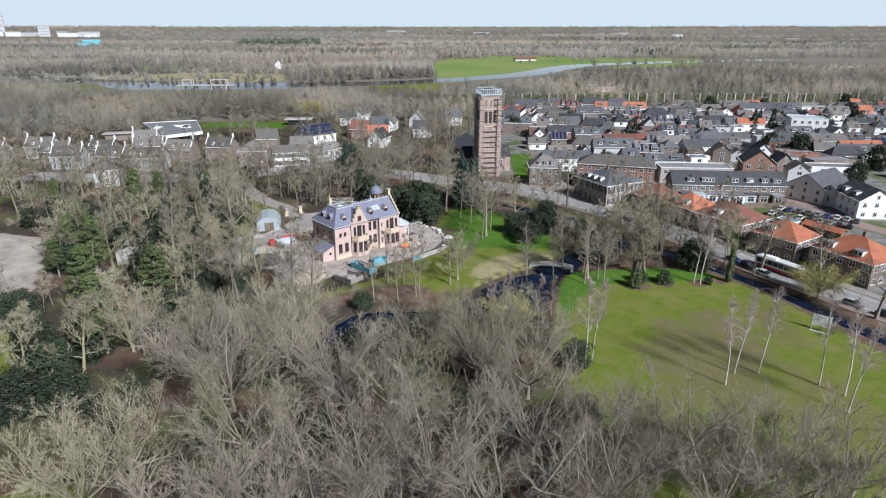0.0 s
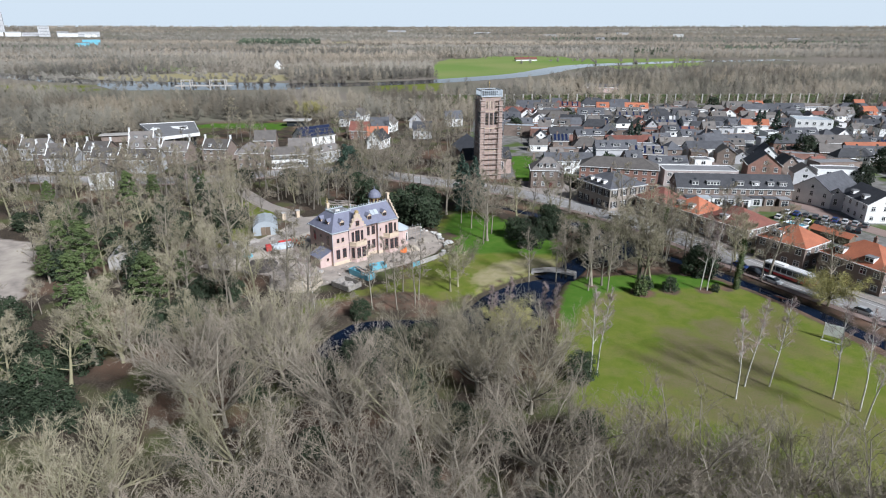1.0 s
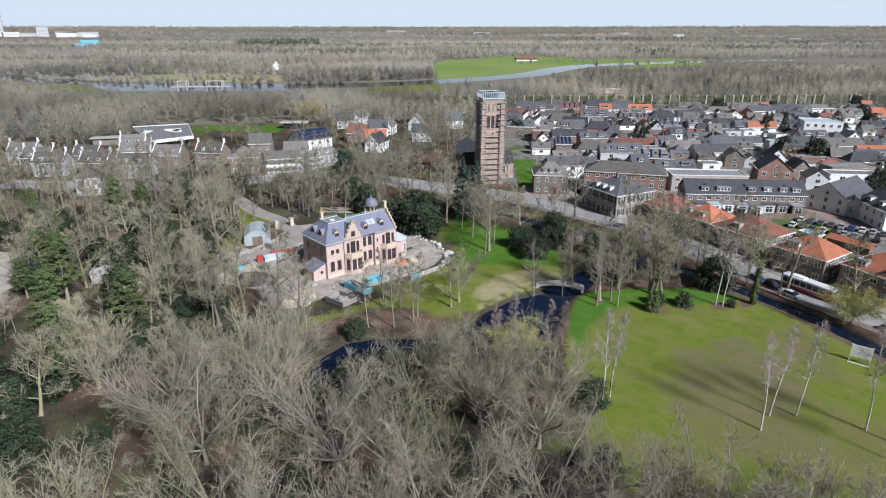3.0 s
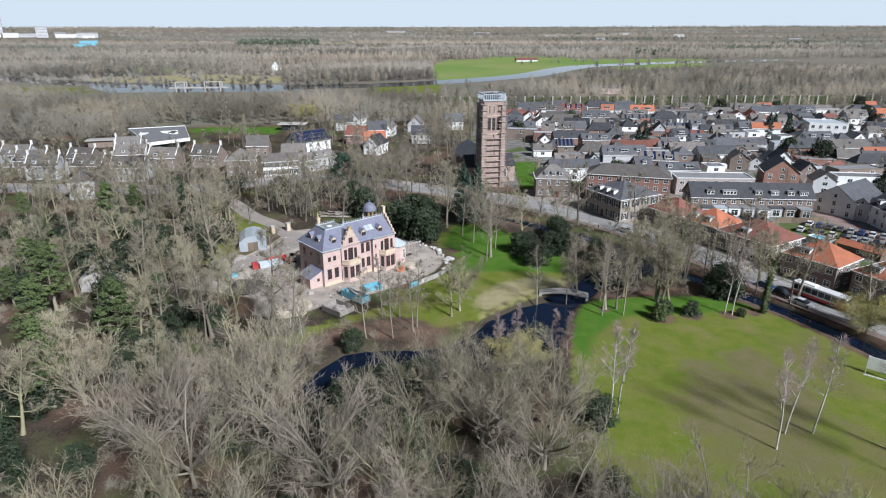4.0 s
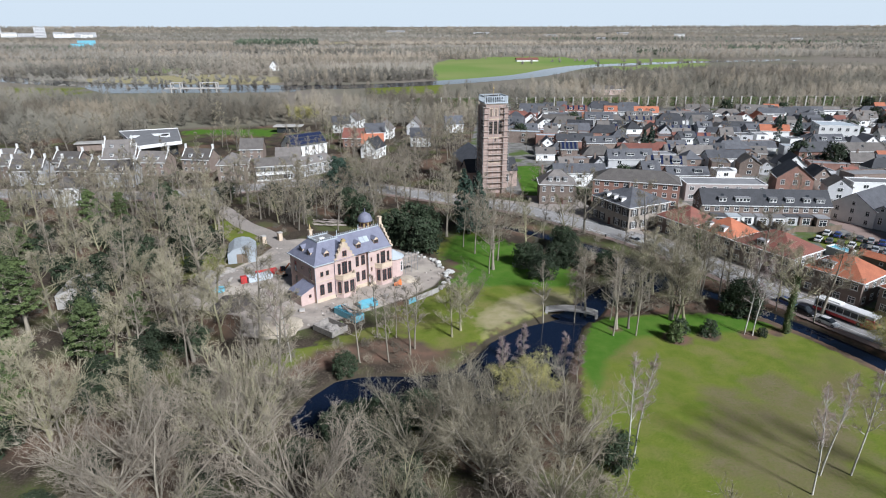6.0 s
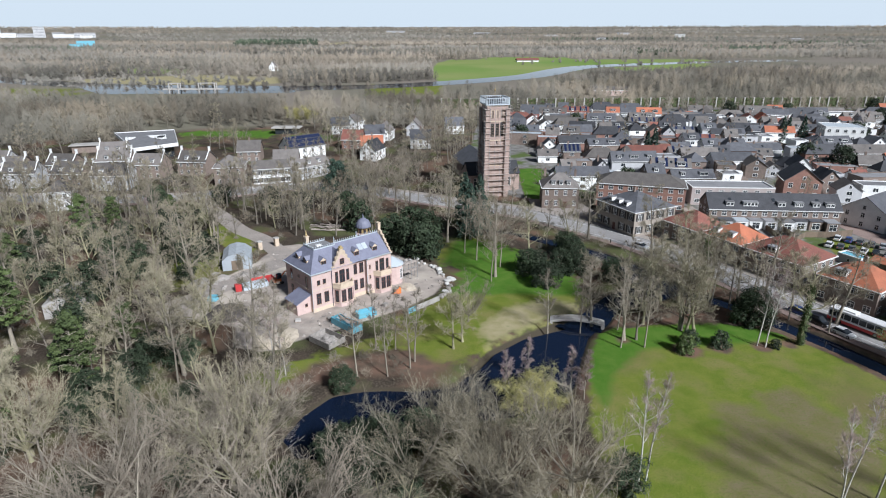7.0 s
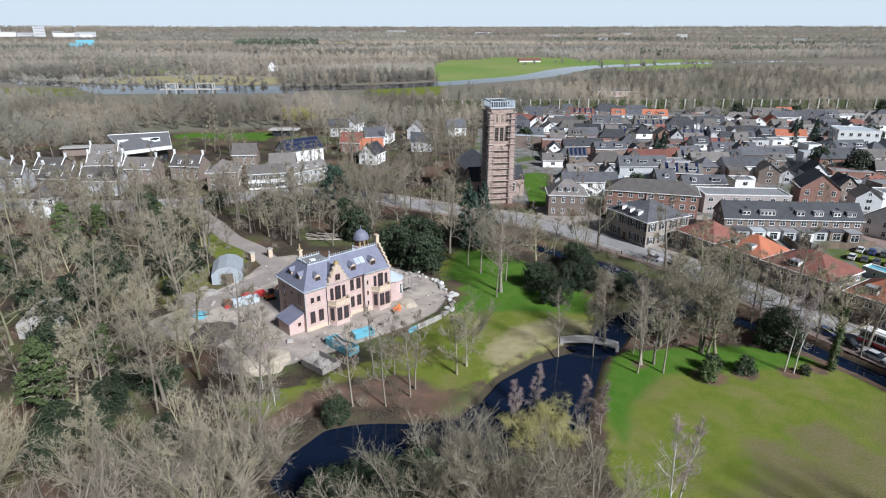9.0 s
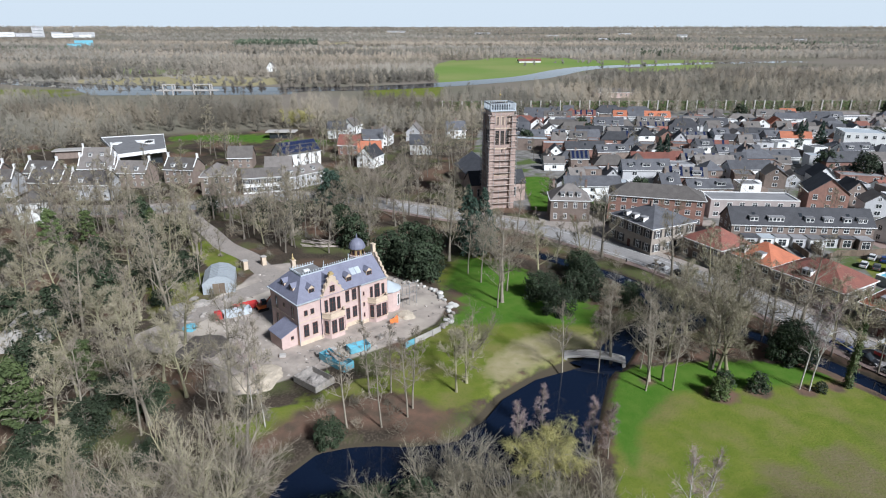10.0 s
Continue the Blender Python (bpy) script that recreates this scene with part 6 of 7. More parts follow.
part("chimney", boxes((3.9, VD - 2.9, 11, 4.6, VD - 2.1, 13.9), (3.8, VD - 3.0, 13.9, 4.7, VD - 2.0, 14.1)), M["stone"], villa)
part("chimney_finial", lathe([(0.22, 14.1), (0.28, 14.4), (0.1, 14.8), (0.16, 15.0), (0.02, 15.5)], 8), M["gold"], villa, "ochre finial").location = (4.25, VD - 2.5, 0)
# stair tower with its dome
part("stair_tower", lathe([(1.75, 0), (1.75, 11.0), (1.9, 11.05), (1.9, 11.25)], 8), M["brick_pink"], villa).location = (19.9, 9.6, 0)
part("lantern_drum", lathe([(1.45, 11.2), (1.45, 12.5), (1.65, 12.55), (1.65, 12.75)], 8), M["gold"], villa, "ochre painted lantern drum").location = (19.9, 9.6, 0)
for k in range(8):
    a = (k + 0.5) * math.pi / 4
    w_ = window(villa, Matrix.Translation((19.9 + 1.37 * math.cos(a), 9.6 + 1.37 * math.sin(a), 11.35)) @ Matrix.Rotation(a + math.pi / 2, 4, "Z"), 0.6, 1.0, "brown", False)
part("dome", lathe([(1.85, 12.75), (1.8, 13.1), (1.6, 13.7), (1.2, 14.3), (0.6, 14.7), (0.22, 14.85), (0.16, 15.2), (0.03, 15.9)], 16), M["slate"], villa, "slate onion dome").location = (19.9, 9.6, 0)
# windows of the front
for u, z, w, h in ((1.55, 5.95, 0.75, 1.1), (2.95, 5.95, 0.75, 1.1), (1.4, 1.6, 1.1, 2.5), (3.3, 1.6, 1.1, 2.5)):
    window(villa, Matrix.Translation((u, -0.02, z)), w, h, "brown")
for u, z, w, h in ((6.0, 5.2, 0.75, 2.6), (7.4, 5.0, 1.35, 3.0), (8.8, 5.2, 0.75, 2.6), (7.4, 9.35, 1.1, 1.3)):
    window(villa, Matrix.Translation((u, -0.31 if z > 9 else -0.02, z)), w, h, "brown")
for u, z, w, h in ((11.3, 5.5, 1.05, 2.4), (13.0, 5.5, 1.05, 2.4), (11.3, 1.7, 1.05, 2.4), (13.0, 1.7, 1.05, 2.4)):
    window(villa, Matrix.Translation((u, 0.88, z)), w, h, "brown")
for u, z, w, h in ((14.7, 6.2, 0.35, 0.9), (14.7, 3.8, 0.35, 0.9), (14.7, 1.5, 0.35, 0.9), (16.6, 5.2, 0.7, 2.4), (18.0, 4.9, 1.3, 3.0), (19.5, 5.2, 0.7, 2.4)):
    window(villa, Matrix.Translation((u, -0.02, z)), w, h, "brown")
for v, z, w, h in ((2.2, 5.0, 0.9, 2.6), (8.7, 5.0, 0.9, 2.6), (5.6, 6.4, 0.6, 0.8), (8.7, 1.6, 0.9, 2.4), (3.0, 1.6, 0.9, 2.2)):
    window(villa, side_pose("l", VW, VD, VD - v, z), w, h, "brown")
for v in (2.0, 4.4, 6.8):
    for z in (1.6, 5.3):
        window(villa, Matrix.Translation((20.62, v, z)) @ Matrix.Rotation(math.pi / 2, 4, "Z"), 1.0, 2.4, "brown")
# bays with balconies
for x0, x1, dep in ((5.0, 9.9, 1.5), (15.7, 20.3, 1.4)):
    bay = part("bay", polys([[(x0, 0, 0), (x0 + 0.9, -dep, 0), (x0 + 0.9, -dep, 4.3), (x0, 0, 4.3)], [(x0 + 0.9, -dep, 0), (x1 - 0.9, -dep, 0), (x1 - 0.9, -dep, 4.3), (x0 + 0.9, -dep, 4.3)],
                             [(x1 - 0.9, -dep, 0), (x1, 0, 0), (x1, 0, 4.3), (x1 - 0.9, -dep, 4.3)]]), M["brick_pink"], villa)
    part("balcony_slab", polys([[(x0 - 0.2, 0, z), (x0 + 0.8, -dep - 0.25, z), (x1 - 0.8, -dep - 0.25, z), (x1 + 0.2, 0, z)] for z in (4.3, 4.55)] +
                               [[(*p, 4.3), (*q, 4.3), (*q, 4.55), (*p, 4.55)] for p, q in (((x0 - 0.2, 0), (x0 + 0.8, -dep - 0.25)), ((x0 + 0.8, -dep - 0.25), (x1 - 0.8, -dep - 0.25)), ((x1 - 0.8, -dep - 0.25), (x1 + 0.2, 0)))]), M["stone"], bay, "cream stone balcony slab")
    pr = [(x0, 0), (x0 + 0.9, -dep - 0.1), (x1 - 0.9, -dep - 0.1), (x1, 0)]
    for p, q in zip(pr, pr[1:]):
        m_ = between(p, q)
        rl = part("balustrade", boxes((0, -0.1, 4.55, math.dist(p, q), 0.1, 5.3), (-0.12, -0.16, 5.3, math.dist(p, q) + 0.12, 0.16, 5.45)), M["stone"], bay, "cream stone balustrade")
        rl.matrix_local = m_
        n_ = 2 if math.dist(p, q) > 2 else 1
        for k in range(n_):
            window(bay, m_ @ Matrix.Translation((math.dist(p, q) * (k + 0.5) / n_, -0.02 + (0.0 if n_ == 1 else 0.1), 1.1)), 0.85 if n_ == 1 else 1.15, 2.8, "brown")
part("drainpipe", tubes([((4.75, -0.12, 0.2), (4.75, -0.12, 8.6), 0.07)], 6), M["solar"], villa, "blue-wrapped drainpipe")
part("drainpipe", tubes([((13.9, -0.08, 0.2), (13.9, -0.08, 8.6), 0.06)], 6), M["zinc"], villa)
part("drainpipe", tubes([((-0.1, -0.1, 0.2), (-0.1, -0.1, 8.6), 0.06)], 6), M["zinc"], villa)
# dormers
for u in (3.6, 12.1, 17.0):
    y = 0.9 if u < 10 else 1.1
    z = VE + (y + 0.1) * (0.92 if u < 10 else 0.75)
    dormer(villa, u, y, z - 0.15, 1.3, 1.15, 1.7, M["slate"], M["stone"], "brown", True)
for v in (3.8, 7.2):
    d_ = part("dormer", boxes((-0.65, 0, 0, 0.65, 1.8, 1.15)), M["stone"], villa)
    d_.matrix_local = Matrix.Translation((0.9, v, VE + 0.85)) @ Matrix.Rotation(-math.pi / 2, 4, "Z")
    part("dormer_roof", solid(polys([[(-0.85, -0.2, 1.1), (0, -0.2, 1.85), (0, 2.0, 1.85), (-0.85, 2.0, 1.1)], [(0.85, -0.2, 1.1), (0, -0.2, 1.85), (0, 2.0, 1.85), (0.85, 2.0, 1.1)]]), 0.07), M["slate"], d_)
    window(d_, Matrix.Translation((0, 0, 0.1)), 0.9, 0.95, "brown", False)
for k in range(2):
    sk = part("skylight", boxes((-0.55, -0.8, 0.03, 0.55, 0.8, 0.12)), M["zinc"], villa, "pale glazed skylight")
    sk.matrix_local = Matrix.Translation((13.9 + k * 1.2, 2.5, VE + 2.0)) @ Matrix.Rotation(math.atan2(3.7, 4.6), 4, "X")
# lean-to by the west end, porch and round annex by the east end
an = part("lean_to", polys([[(-3.4, 0.9, 0), (0, 0.9, 0), (0, 0.9, 4.1), (-3.4, 0.9, 2.7)], [(-3.4, 5.6, 0), (-3.4, 0.9, 0), (-3.4, 0.9, 2.7), (-3.4, 5.6, 2.7)], [(0, 5.6, 0), (-3.4, 5.6, 0), (-3.4, 5.6, 2.7), (0, 5.6, 4.1)]]), M["brick_pink"], villa)
part("lean_to_roof", solid(polys([[(-3.7, 0.6, 2.6), (0, 0.6, 4.15), (0, 5.9, 4.15), (-3.7, 5.9, 2.6)]]), 0.12), M["slate"], an)
window(an, Matrix.Translation((-1.2, 0.88, 1.5)), 0.6, 0.7, "brown")
vx = part("round_annex", lathe([(2.4, 0), (2.4, 4.6)], 14), M["brick_pink"], villa)
vx.location = (22.9, 2.7, 0)
part("annex_roof", lathe([(2.75, 4.55), (2.75, 4.7), (0.15, 6.3)], 14), M["zinc"], vx, "pale turquoise conical roof")
for k in range(5):
    a = -1.2 + k * 0.6
    window(vx, Matrix.Translation((2.36 * math.cos(a), 2.36 * math.sin(a), 1.2)) @ Matrix.Rotation(a + math.pi / 2, 4, "Z"), 0.8, 2.5, "white")
sc = thing("scaffold", "steel tube scaffold with boards beside the villa", "scaffold", villa.matrix_world @ Matrix.Translation((25.0, 0.5, 0)))
for x in (0, 1.9, 3.8):
    for y in (0, 1.1):
        part("scaffold_pole", tubes([((x, y, 0), (x, y, 5.2), 0.05)], 6), M["steel"], sc)
for z in (2.1, 4.2):
    part("scaffold_board", boxes((-0.2, 0.0, z, 4.0, 1.1, z + 0.06)), M["plank"], sc)
    part("guard_rail", tubes([((-0.1, -0.05, z + 0.9), (3.9, -0.05, z + 0.9), 0.03)], 6), M["steel"], sc)

# ---- the church ----
tower = thing("church_tower", "weathered brick church tower with louvred belfry and pale parapet", "church tower", pose(17.9, 243.6, 0, 0, 0, 12))
TW = 3.65
part("shaft", boxes((-TW, -TW, 0, TW, TW, 32.0)), M["brick_tower"], tower)
for sx in (-1, 1):
    for sy in (-1, 1):
        x, y = sx * (TW - 0.1), sy * (TW - 0.1)
        part("buttress", boxes((x - 0.85, y - 0.85, 0, x + 0.85, y + 0.85, 20.0), (x - 0.7, y - 0.7, 20.0, x + 0.7, y + 0.7, 30.5)), M["brick_tower"], tower)
for z in (11.2, 19.9, 26.4, 31.6):
    part("string_course", boxes((-TW - 0.15, -TW - 0.15, z, TW + 0.15, TW + 0.15, z + 0.35)), M["stone"], tower, "pale stone string course")
part("parapet", boxes((-TW - 0.55, -TW - 0.55, 32.0, TW + 0.55, TW + 0.55, 32.35)), M["zinc"], tower, "pale sheeted parapet base")
for k in range(11):
    for s in range(4):
        b_ = part("parapet_post", boxes((-0.14, -0.1, 32.3, 0.14, 0.1, 34.3)), M["zinc"], tower, "pale blue-grey parapet panel")
        b_.matrix_local = Matrix.Rotation(s * math.pi / 2, 4, "Z") @ Matrix.Translation((-TW - 0.3 + (2 * TW + 0.6) * k / 10, -TW - 0.4, 0))
for s in range(4):
    b_ = part("parapet_rail", boxes((-TW - 0.5, -0.14, 34.2, TW + 0.5, 0.14, 34.45)), M["zinc"], tower)
    b_.matrix_local = Matrix.Rotation(s * math.pi / 2, 4, "Z") @ Matrix.Translation((0, -TW - 0.4, 0))
part("cap", lathe([(3.6, 33.2), (3.2, 33.9), (0.4, 34.5)], 8), M["roof_dark"], tower)
part("weather_vane", lathe([(0.08, 34.4), (0.06, 36.2), (0.35, 36.6), (0.3, 36.9), (0.05, 37.1), (0.03, 38.3)], 8), M["gold"], tower, "gilt finial")
for s in range(4):
    turn_ = Matrix.Rotation(s * math.pi / 2, 4, "Z")
    for x in (-1.7, 0, 1.7):
        fr = part("belfry_opening", boxes((-0.62, -0.03, 0, 0.62, 0.3, 4.4)), M["rubber"], tower, "dark belfry opening")
        fr.matrix_local = turn_ @ Matrix.Translation((x, -TW - 0.02, 21.4))
        for k in range(7):
            lv = part("louvre", boxes((-0.58, -0.22, 0, 0.58, 0.02, 0.09)), M["fence"], fr)
            lv.matrix_local = Matrix.Translation((0, -0.02, 0.25 + k * 0.55)) @ Matrix.Rotation(radians(-25), 4, "X")
        ni = part("blind_arch", boxes((-0.55, -0.05, 0, -0.4, 0.1, 2.8), (0.4, -0.05, 0, 0.55, 0.1, 2.8), (-0.4, -0.05, 2.65, 0.4, 0.1, 2.8)), M["stone"], tower)
        ni.matrix_local = turn_ @ Matrix.Translation((x, -TW - 0.05, 27.6))
        part("niche", boxes((-0.4, -0.02, 0, 0.4, 0.1, 2.65)), M["brick_brown"], ni)
    for x in (-2.2, -0.75, 0.75, 2.2):
        pb = part("pilaster", boxes((-0.14, -0.12, 12, 0.14, 0.05, 19.8)), M["brick_tower"], tower)
        pb.matrix_local = turn_ @ Matrix.Translation((x, -TW, 0))
    sl = part("slit", boxes((-0.2, -0.04, 0, 0.2, 0.1, 1.2)), M["rubber"], tower)
    sl.matrix_local = turn_ @ Matrix.Translation((0, -TW - 0.02, 20.4 - 1.6))
scaf = thing("tower_scaffold", "tube and board scaffold wrapping the church tower", "scaffold", pose(17.9, 243.6, 0, 0, 0, 12))
SR = TW + 1.1
for s in range(4):
    turn_ = Matrix.Rotation(s * math.pi / 2, 4, "Z")
    for k in range(5):
        x = -SR + 2 * SR * k / 5
        part("scaffold_pole", tubes([((0, 0, 0), (0, 0, 31.8), 0.055)], 5), M["steel"], scaf).matrix_local = turn_ @ Matrix.Translation((x, -SR, 0))
    for lv_ in range(15):
        z = 2.0 + lv_ * 2.05
        runs = [(-SR, SR - 0.75)] if z < 19 else [(-SR, -SR + 2.3), (SR - 3.0, SR - 0.75)]
        for x0, x1 in runs:
            part("scaffold_board", boxes((x0, -SR, 0, x1, -SR + 0.7, 0.07)), M["plank"], scaf).matrix_local = turn_ @ Matrix.Translation((0, 0, z))
            part("guard_rail", boxes((x0, -SR - 0.03, 0, x1 + 0.7, -SR + 0.02, 0.05)), M["plank"], scaf).matrix_local = turn_ @ Matrix.Translation((0, 0, z + 1.0))
church = thing("church", "brick church with dark slate roof behind the tower", "church", pose(17.9, 243.6, 0, 0, 0, 12))
part("transept", boxes((-7.8, 4.2, 0, 11.4, 14, 6.3)), M["brick_tower"], church)
part("transept_roof", solid(polys([[(-8.1, 3.9, 6.2), (11.7, 3.9, 6.2), (11.7, 9.1, 10.2), (-8.1, 9.1, 10.2)], [(11.7, 14.3, 6.2), (-8.1, 14.3, 6.2), (-8.1, 9.1, 10.2), (11.7, 9.1, 10.2)]]), 0.15), M["roof_dark"], church)
part("nave", boxes((-5, 14, 0, 9, 42, 6.0)), M["brick_tower"], church)
part("nave_roof", solid(polys([[(-5.4, 14, 5.9), (2, 14, 10.5), (2, 42, 10.5), (-5.4, 42, 5.9)], [(9.4, 14, 5.9), (2, 14, 10.5), (2, 42, 10.5), (9.4, 42, 5.9)]]), 0.15), M["roof_dark"], church)
for s, gx_ in ((-1, -7.8), (1, 11.4)):
    part("transept_gable", polys([[(gx_, 4.2, 6.3), (gx_, 14, 6.3), (gx_, 9.1, 10.0)]]), M["brick_tower"], church)
    for u in (5.4, 7.6):
        window(church, Matrix.Translation((s * u, 4.18, 2.0)), 1.0, 3.0)

# ---- footbridge, gateposts, board on the lawn ----
br = thing("footbridge", "small arched pale concrete footbridge over the pond outlet", "bridge", between((22.6, 143.2), (32.6, 141.2)))
arc = [(10.2 * k / 12, 0.15 + 0.65 * math.sin(math.pi * k / 12)) for k in range(13)]
part("deck", polys([[(x, y, z + dz) for (x, z) in (p, q) for y in ((-1.0, 1.0) if (x, z) == p else (1.0, -1.0))] for p, q in zip(arc, arc[1:]) for dz in (0, -0.25)] +
                   [[(p[0], s, p[1]), (q[0], s, q[1]), (q[0], s, q[1] - 0.25), (p[0], s, p[1] - 0.25)] for p, q in zip(arc, arc[1:]) for s in (-1.0, 1.0)]), M["concrete"], br)
for s in (-1.0, 1.0):
    part("parapet", polys([[(p[0], s + a * 0.1, p[1] + za), (q[0], s + a * 0.1, q[1] + za), (q[0], s + b * 0.1, q[1] + zb), (p[0], s + b * 0.1, p[1] + zb)] for p, q in zip(arc, arc[1:]) for a, za, b, zb in ((-1, 0, -1, 0.28), (-1, 0.28, 1, 0.28), (1, 0.28, 1, 0))]), M["concrete"], br, "low pale kerb rail")
for x in (-0.4, 10.0):
    part("abutment", boxes((x, -1.15, -1.4, x + 0.6, 1.15, 0.3)), M["concrete"], br)
for x, y in ((-46.2, 188.6), (-50.0, 185.6)):
    gp = thing("gatepost", "squat brick gatepost with stone cap beside the drive", "gatepost", pose(x, y, 0, 0, 0, 40), "gateposts")
    part("post", boxes((-0.55, -0.55, 0, 0.55, 0.55, 2.2)), M["stone"], gp)
    part("cap", boxes((-0.68, -0.68, 2.2, 0.68, 0.68, 2.45), bevel=0.05), M["concrete"], gp)
sg = thing("notice_board", "large blank white board on a timber frame on the lawn", "board", between((74.3, 108.7), (77.0, 106.5)))
w_ = 3.5
part("panel", boxes((0.1, -0.06, 1.0, w_ - 0.1, 0.06, 3.4), bevel=0.01), M["white_paint"], sg)
for x in (0.1, w_ - 0.25):
    part("post", boxes((x, 0.06, 0, x + 0.15, 0.2, 3.5)), M["white_paint"], sg)
    part("brace", tubes([((x + 0.07, 0.2, 2.4), (x + 0.07, 1.7, 0.05), 0.05)], 6), M["white_paint"], sg)
part("foot_rail", boxes((0.0, -0.9, 0.02, w_, -0.75, 0.2)), M["white_paint"], sg)

# ---- vehicles ----
PAINT = {k: car_paint(k + "_car_paint", c) for k, c in dict(white=(0.75, 0.75, 0.75), black=(0.015, 0.015, 0.018), blue=(0.03, 0.07, 0.25), silver=(0.42, 0.44, 0.46), grey=(0.12, 0.125, 0.13), red=(0.4, 0.03, 0.03)).items()}
WHEEL = link_mesh("wheel", lathe([(0.31, -0.1), (0.33, -0.06), (0.33, 0.06), (0.31, 0.1)], 14), M["rubber"])
RIM = link_mesh("rim", lathe([(0.19, -0.105), (0.19, 0.105)], 10), M["steel"])


def loft(sections):
    """A skin over rounded cross-sections; each is (x, half width low, half width high, z low, z high)."""
    bm = bmesh.new()
    rows = []
    for x, w0, w1, z0, z1 in sections:
        c = 0.16 * (z1 - z0)
        rows.append([bm.verts.new(p) for p in ((x, -w0, z0), (x, -w0 - 0.02, z0 + 0.5 * (z1 - z0)), (x, -w1, z1 - c), (x, -w1 + 0.12, z1), (x, w1 - 0.12, z1), (x, w1, z1 - c), (x, w0 + 0.02, z0 + 0.5 * (z1 - z0)), (x, w0, z0))])
    for a, b in zip(rows, rows[1:]):
        for k in range(8):
            bm.faces.new((a[k], a[(k + 1) % 8], b[(k + 1) % 8], b[k]))
    bm.faces.new(rows[0][::-1])
    bm.faces.new(rows[-1])
    bmesh.ops.recalc_face_normals(bm, faces=bm.faces[:])
    return bm


CAR = {}


def car(colour, x, y, heading, label, van=False, group=""):
    key = (colour, van)
    if key not in CAR:
        c = thing("car", label, "car")
        k = 1.25 if van else 1.0
        part("body", loft([(-2.1, 0.70, 0.68, 0.35, 0.75), (-2.0, 0.84, 0.80, 0.22, 0.92), (-1.2, 0.87, 0.84, 0.2, 0.98), (0.9, 0.87, 0.84, 0.2, 0.95), (1.9, 0.83, 0.78, 0.22, 0.80), (2.12, 0.68, 0.62, 0.35, 0.68)]), PAINT[colour], c)
        part("glasshouse", loft([(-1.95, 0.76, 0.70, 0.88, 0.95), (-1.45, 0.80, 0.66, 0.88, 1.40 * k), (0.2, 0.80, 0.66, 0.88, 1.42 * k), (1.15, 0.78, 0.70, 0.88, 0.96)]), M["glass"], c, "dark car windows")
        part("car_roof", loft([(-1.38, 0.62, 0.60, 1.36 * k, 1.44 * k), (0.15, 0.63, 0.60, 1.38 * k, 1.46 * k)]), PAINT[colour], c)
        for wx in (-1.3, 1.32):
            for s in (-1, 1):
                w = part_mesh("wheel", WHEEL, c, Matrix.Translation((wx, s * 0.8, 0.33)) @ Matrix.Rotation(math.pi / 2, 4, "X"))
                part_mesh("rim", RIM, w)
        for s in (-1, 1):
            part("headlight", boxes((2.02, s * 0.55 - 0.14, 0.58, 2.13, s * 0.55 + 0.14, 0.7), bevel=0.02), M["white_paint"], c)
            part("tail_light", boxes((-2.12, s * 0.6 - 0.1, 0.62, -2.0, s * 0.6 + 0.1, 0.8), bevel=0.02), M["red"], c)
        CAR[key] = c
        c.matrix_basis = pose(x, y, 0.08, 0, 0, heading)
        return tagged(c, group=group)
    q = copy_thing(CAR[key], pose(x, y, 0.08, 0, 0, heading))
    return tagged(q, label, "car", group)


car("white", 78.7, 136.0, -63, "white car parked by the ditch verge")
car("black", 76.7, 140.9, -63, "black van parked by the ditch verge", True)
car("blue", 75.3, 145.6, -62, "blue car parked by the ditch verge")
car("white", 70.6, 151.6, -60, "white car on the park road")
car("silver", 89.6, 119.2, -57, "silver car parked beside the road")
car("black", 93.0, 113.5, -57, "black car parked beside the road")
car("white", 54.3, 186.2, -48, "white car driving on the road")
car("black", 57.6, 181.0, -52, "black car driving on the road")
lot = random.Random(5)
for i in range(18):
    row_ = i // 9
    x, y = 106.5 + (i % 9) * 2.05 + row_ * 5.5, 187.5 - (i % 9) * 1.75 + row_ * 5.2
    car(lot.choice(("blue", "silver", "grey", "black", "white", "blue", "grey")), x, y, 50 + lot.uniform(-3, 3), "parked car in the town car park", group="parked cars")
for i in range(22):
    x, y = lot.uniform(40, 220), lot.uniform(230, 330)
    if not any(math.hypot(x - sx, y - sy) < 10 for sx, sy in spots) and not any(math.hypot(x - kx, y - ky) < kr + 3 for kx, ky, kr in KEY):
        car(lot.choice(("silver", "grey", "black", "white")), x, y, lot.choice((0, 90)), "parked car between town houses", group="parked cars")
bus = thing("bus", "white and red city bus on the road", "bus", between((80.3, 143.6), (86.3, 132.9)) @ Matrix.Translation((6.1, 0.4, 0.08)))
part("body", boxes((-6, -1.25, 0.35, 6, 1.25, 2.95), bevel=0.12), PAINT["white"], bus)
part("front_panel", boxes((4.4, -1.29, 0.33, 6.05, 1.29, 2.3), bevel=0.06), M["red"], bus, "red front of the bus")
part("skirt", boxes((-6.04, -1.28, 0.3, 4.4, 1.28, 0.95), bevel=0.04), M["red"], bus)
for k in range(7):
    for s in (-1, 1):
        part("pane", boxes((-5.7 + k * 1.45, s * 1.27 - 0.02, 1.35, -4.4 + k * 1.45, s * 1.27 + 0.02, 2.45)), M["glass"], bus)
part("windscreen", boxes((6.0, -1.1, 1.2, 6.08, 1.1, 2.6)), M["glass"], bus)
part("roof_unit", boxes((-4, -0.8, 2.95, -1, 0.8, 3.2), bevel=0.06), M["plaster"], bus)
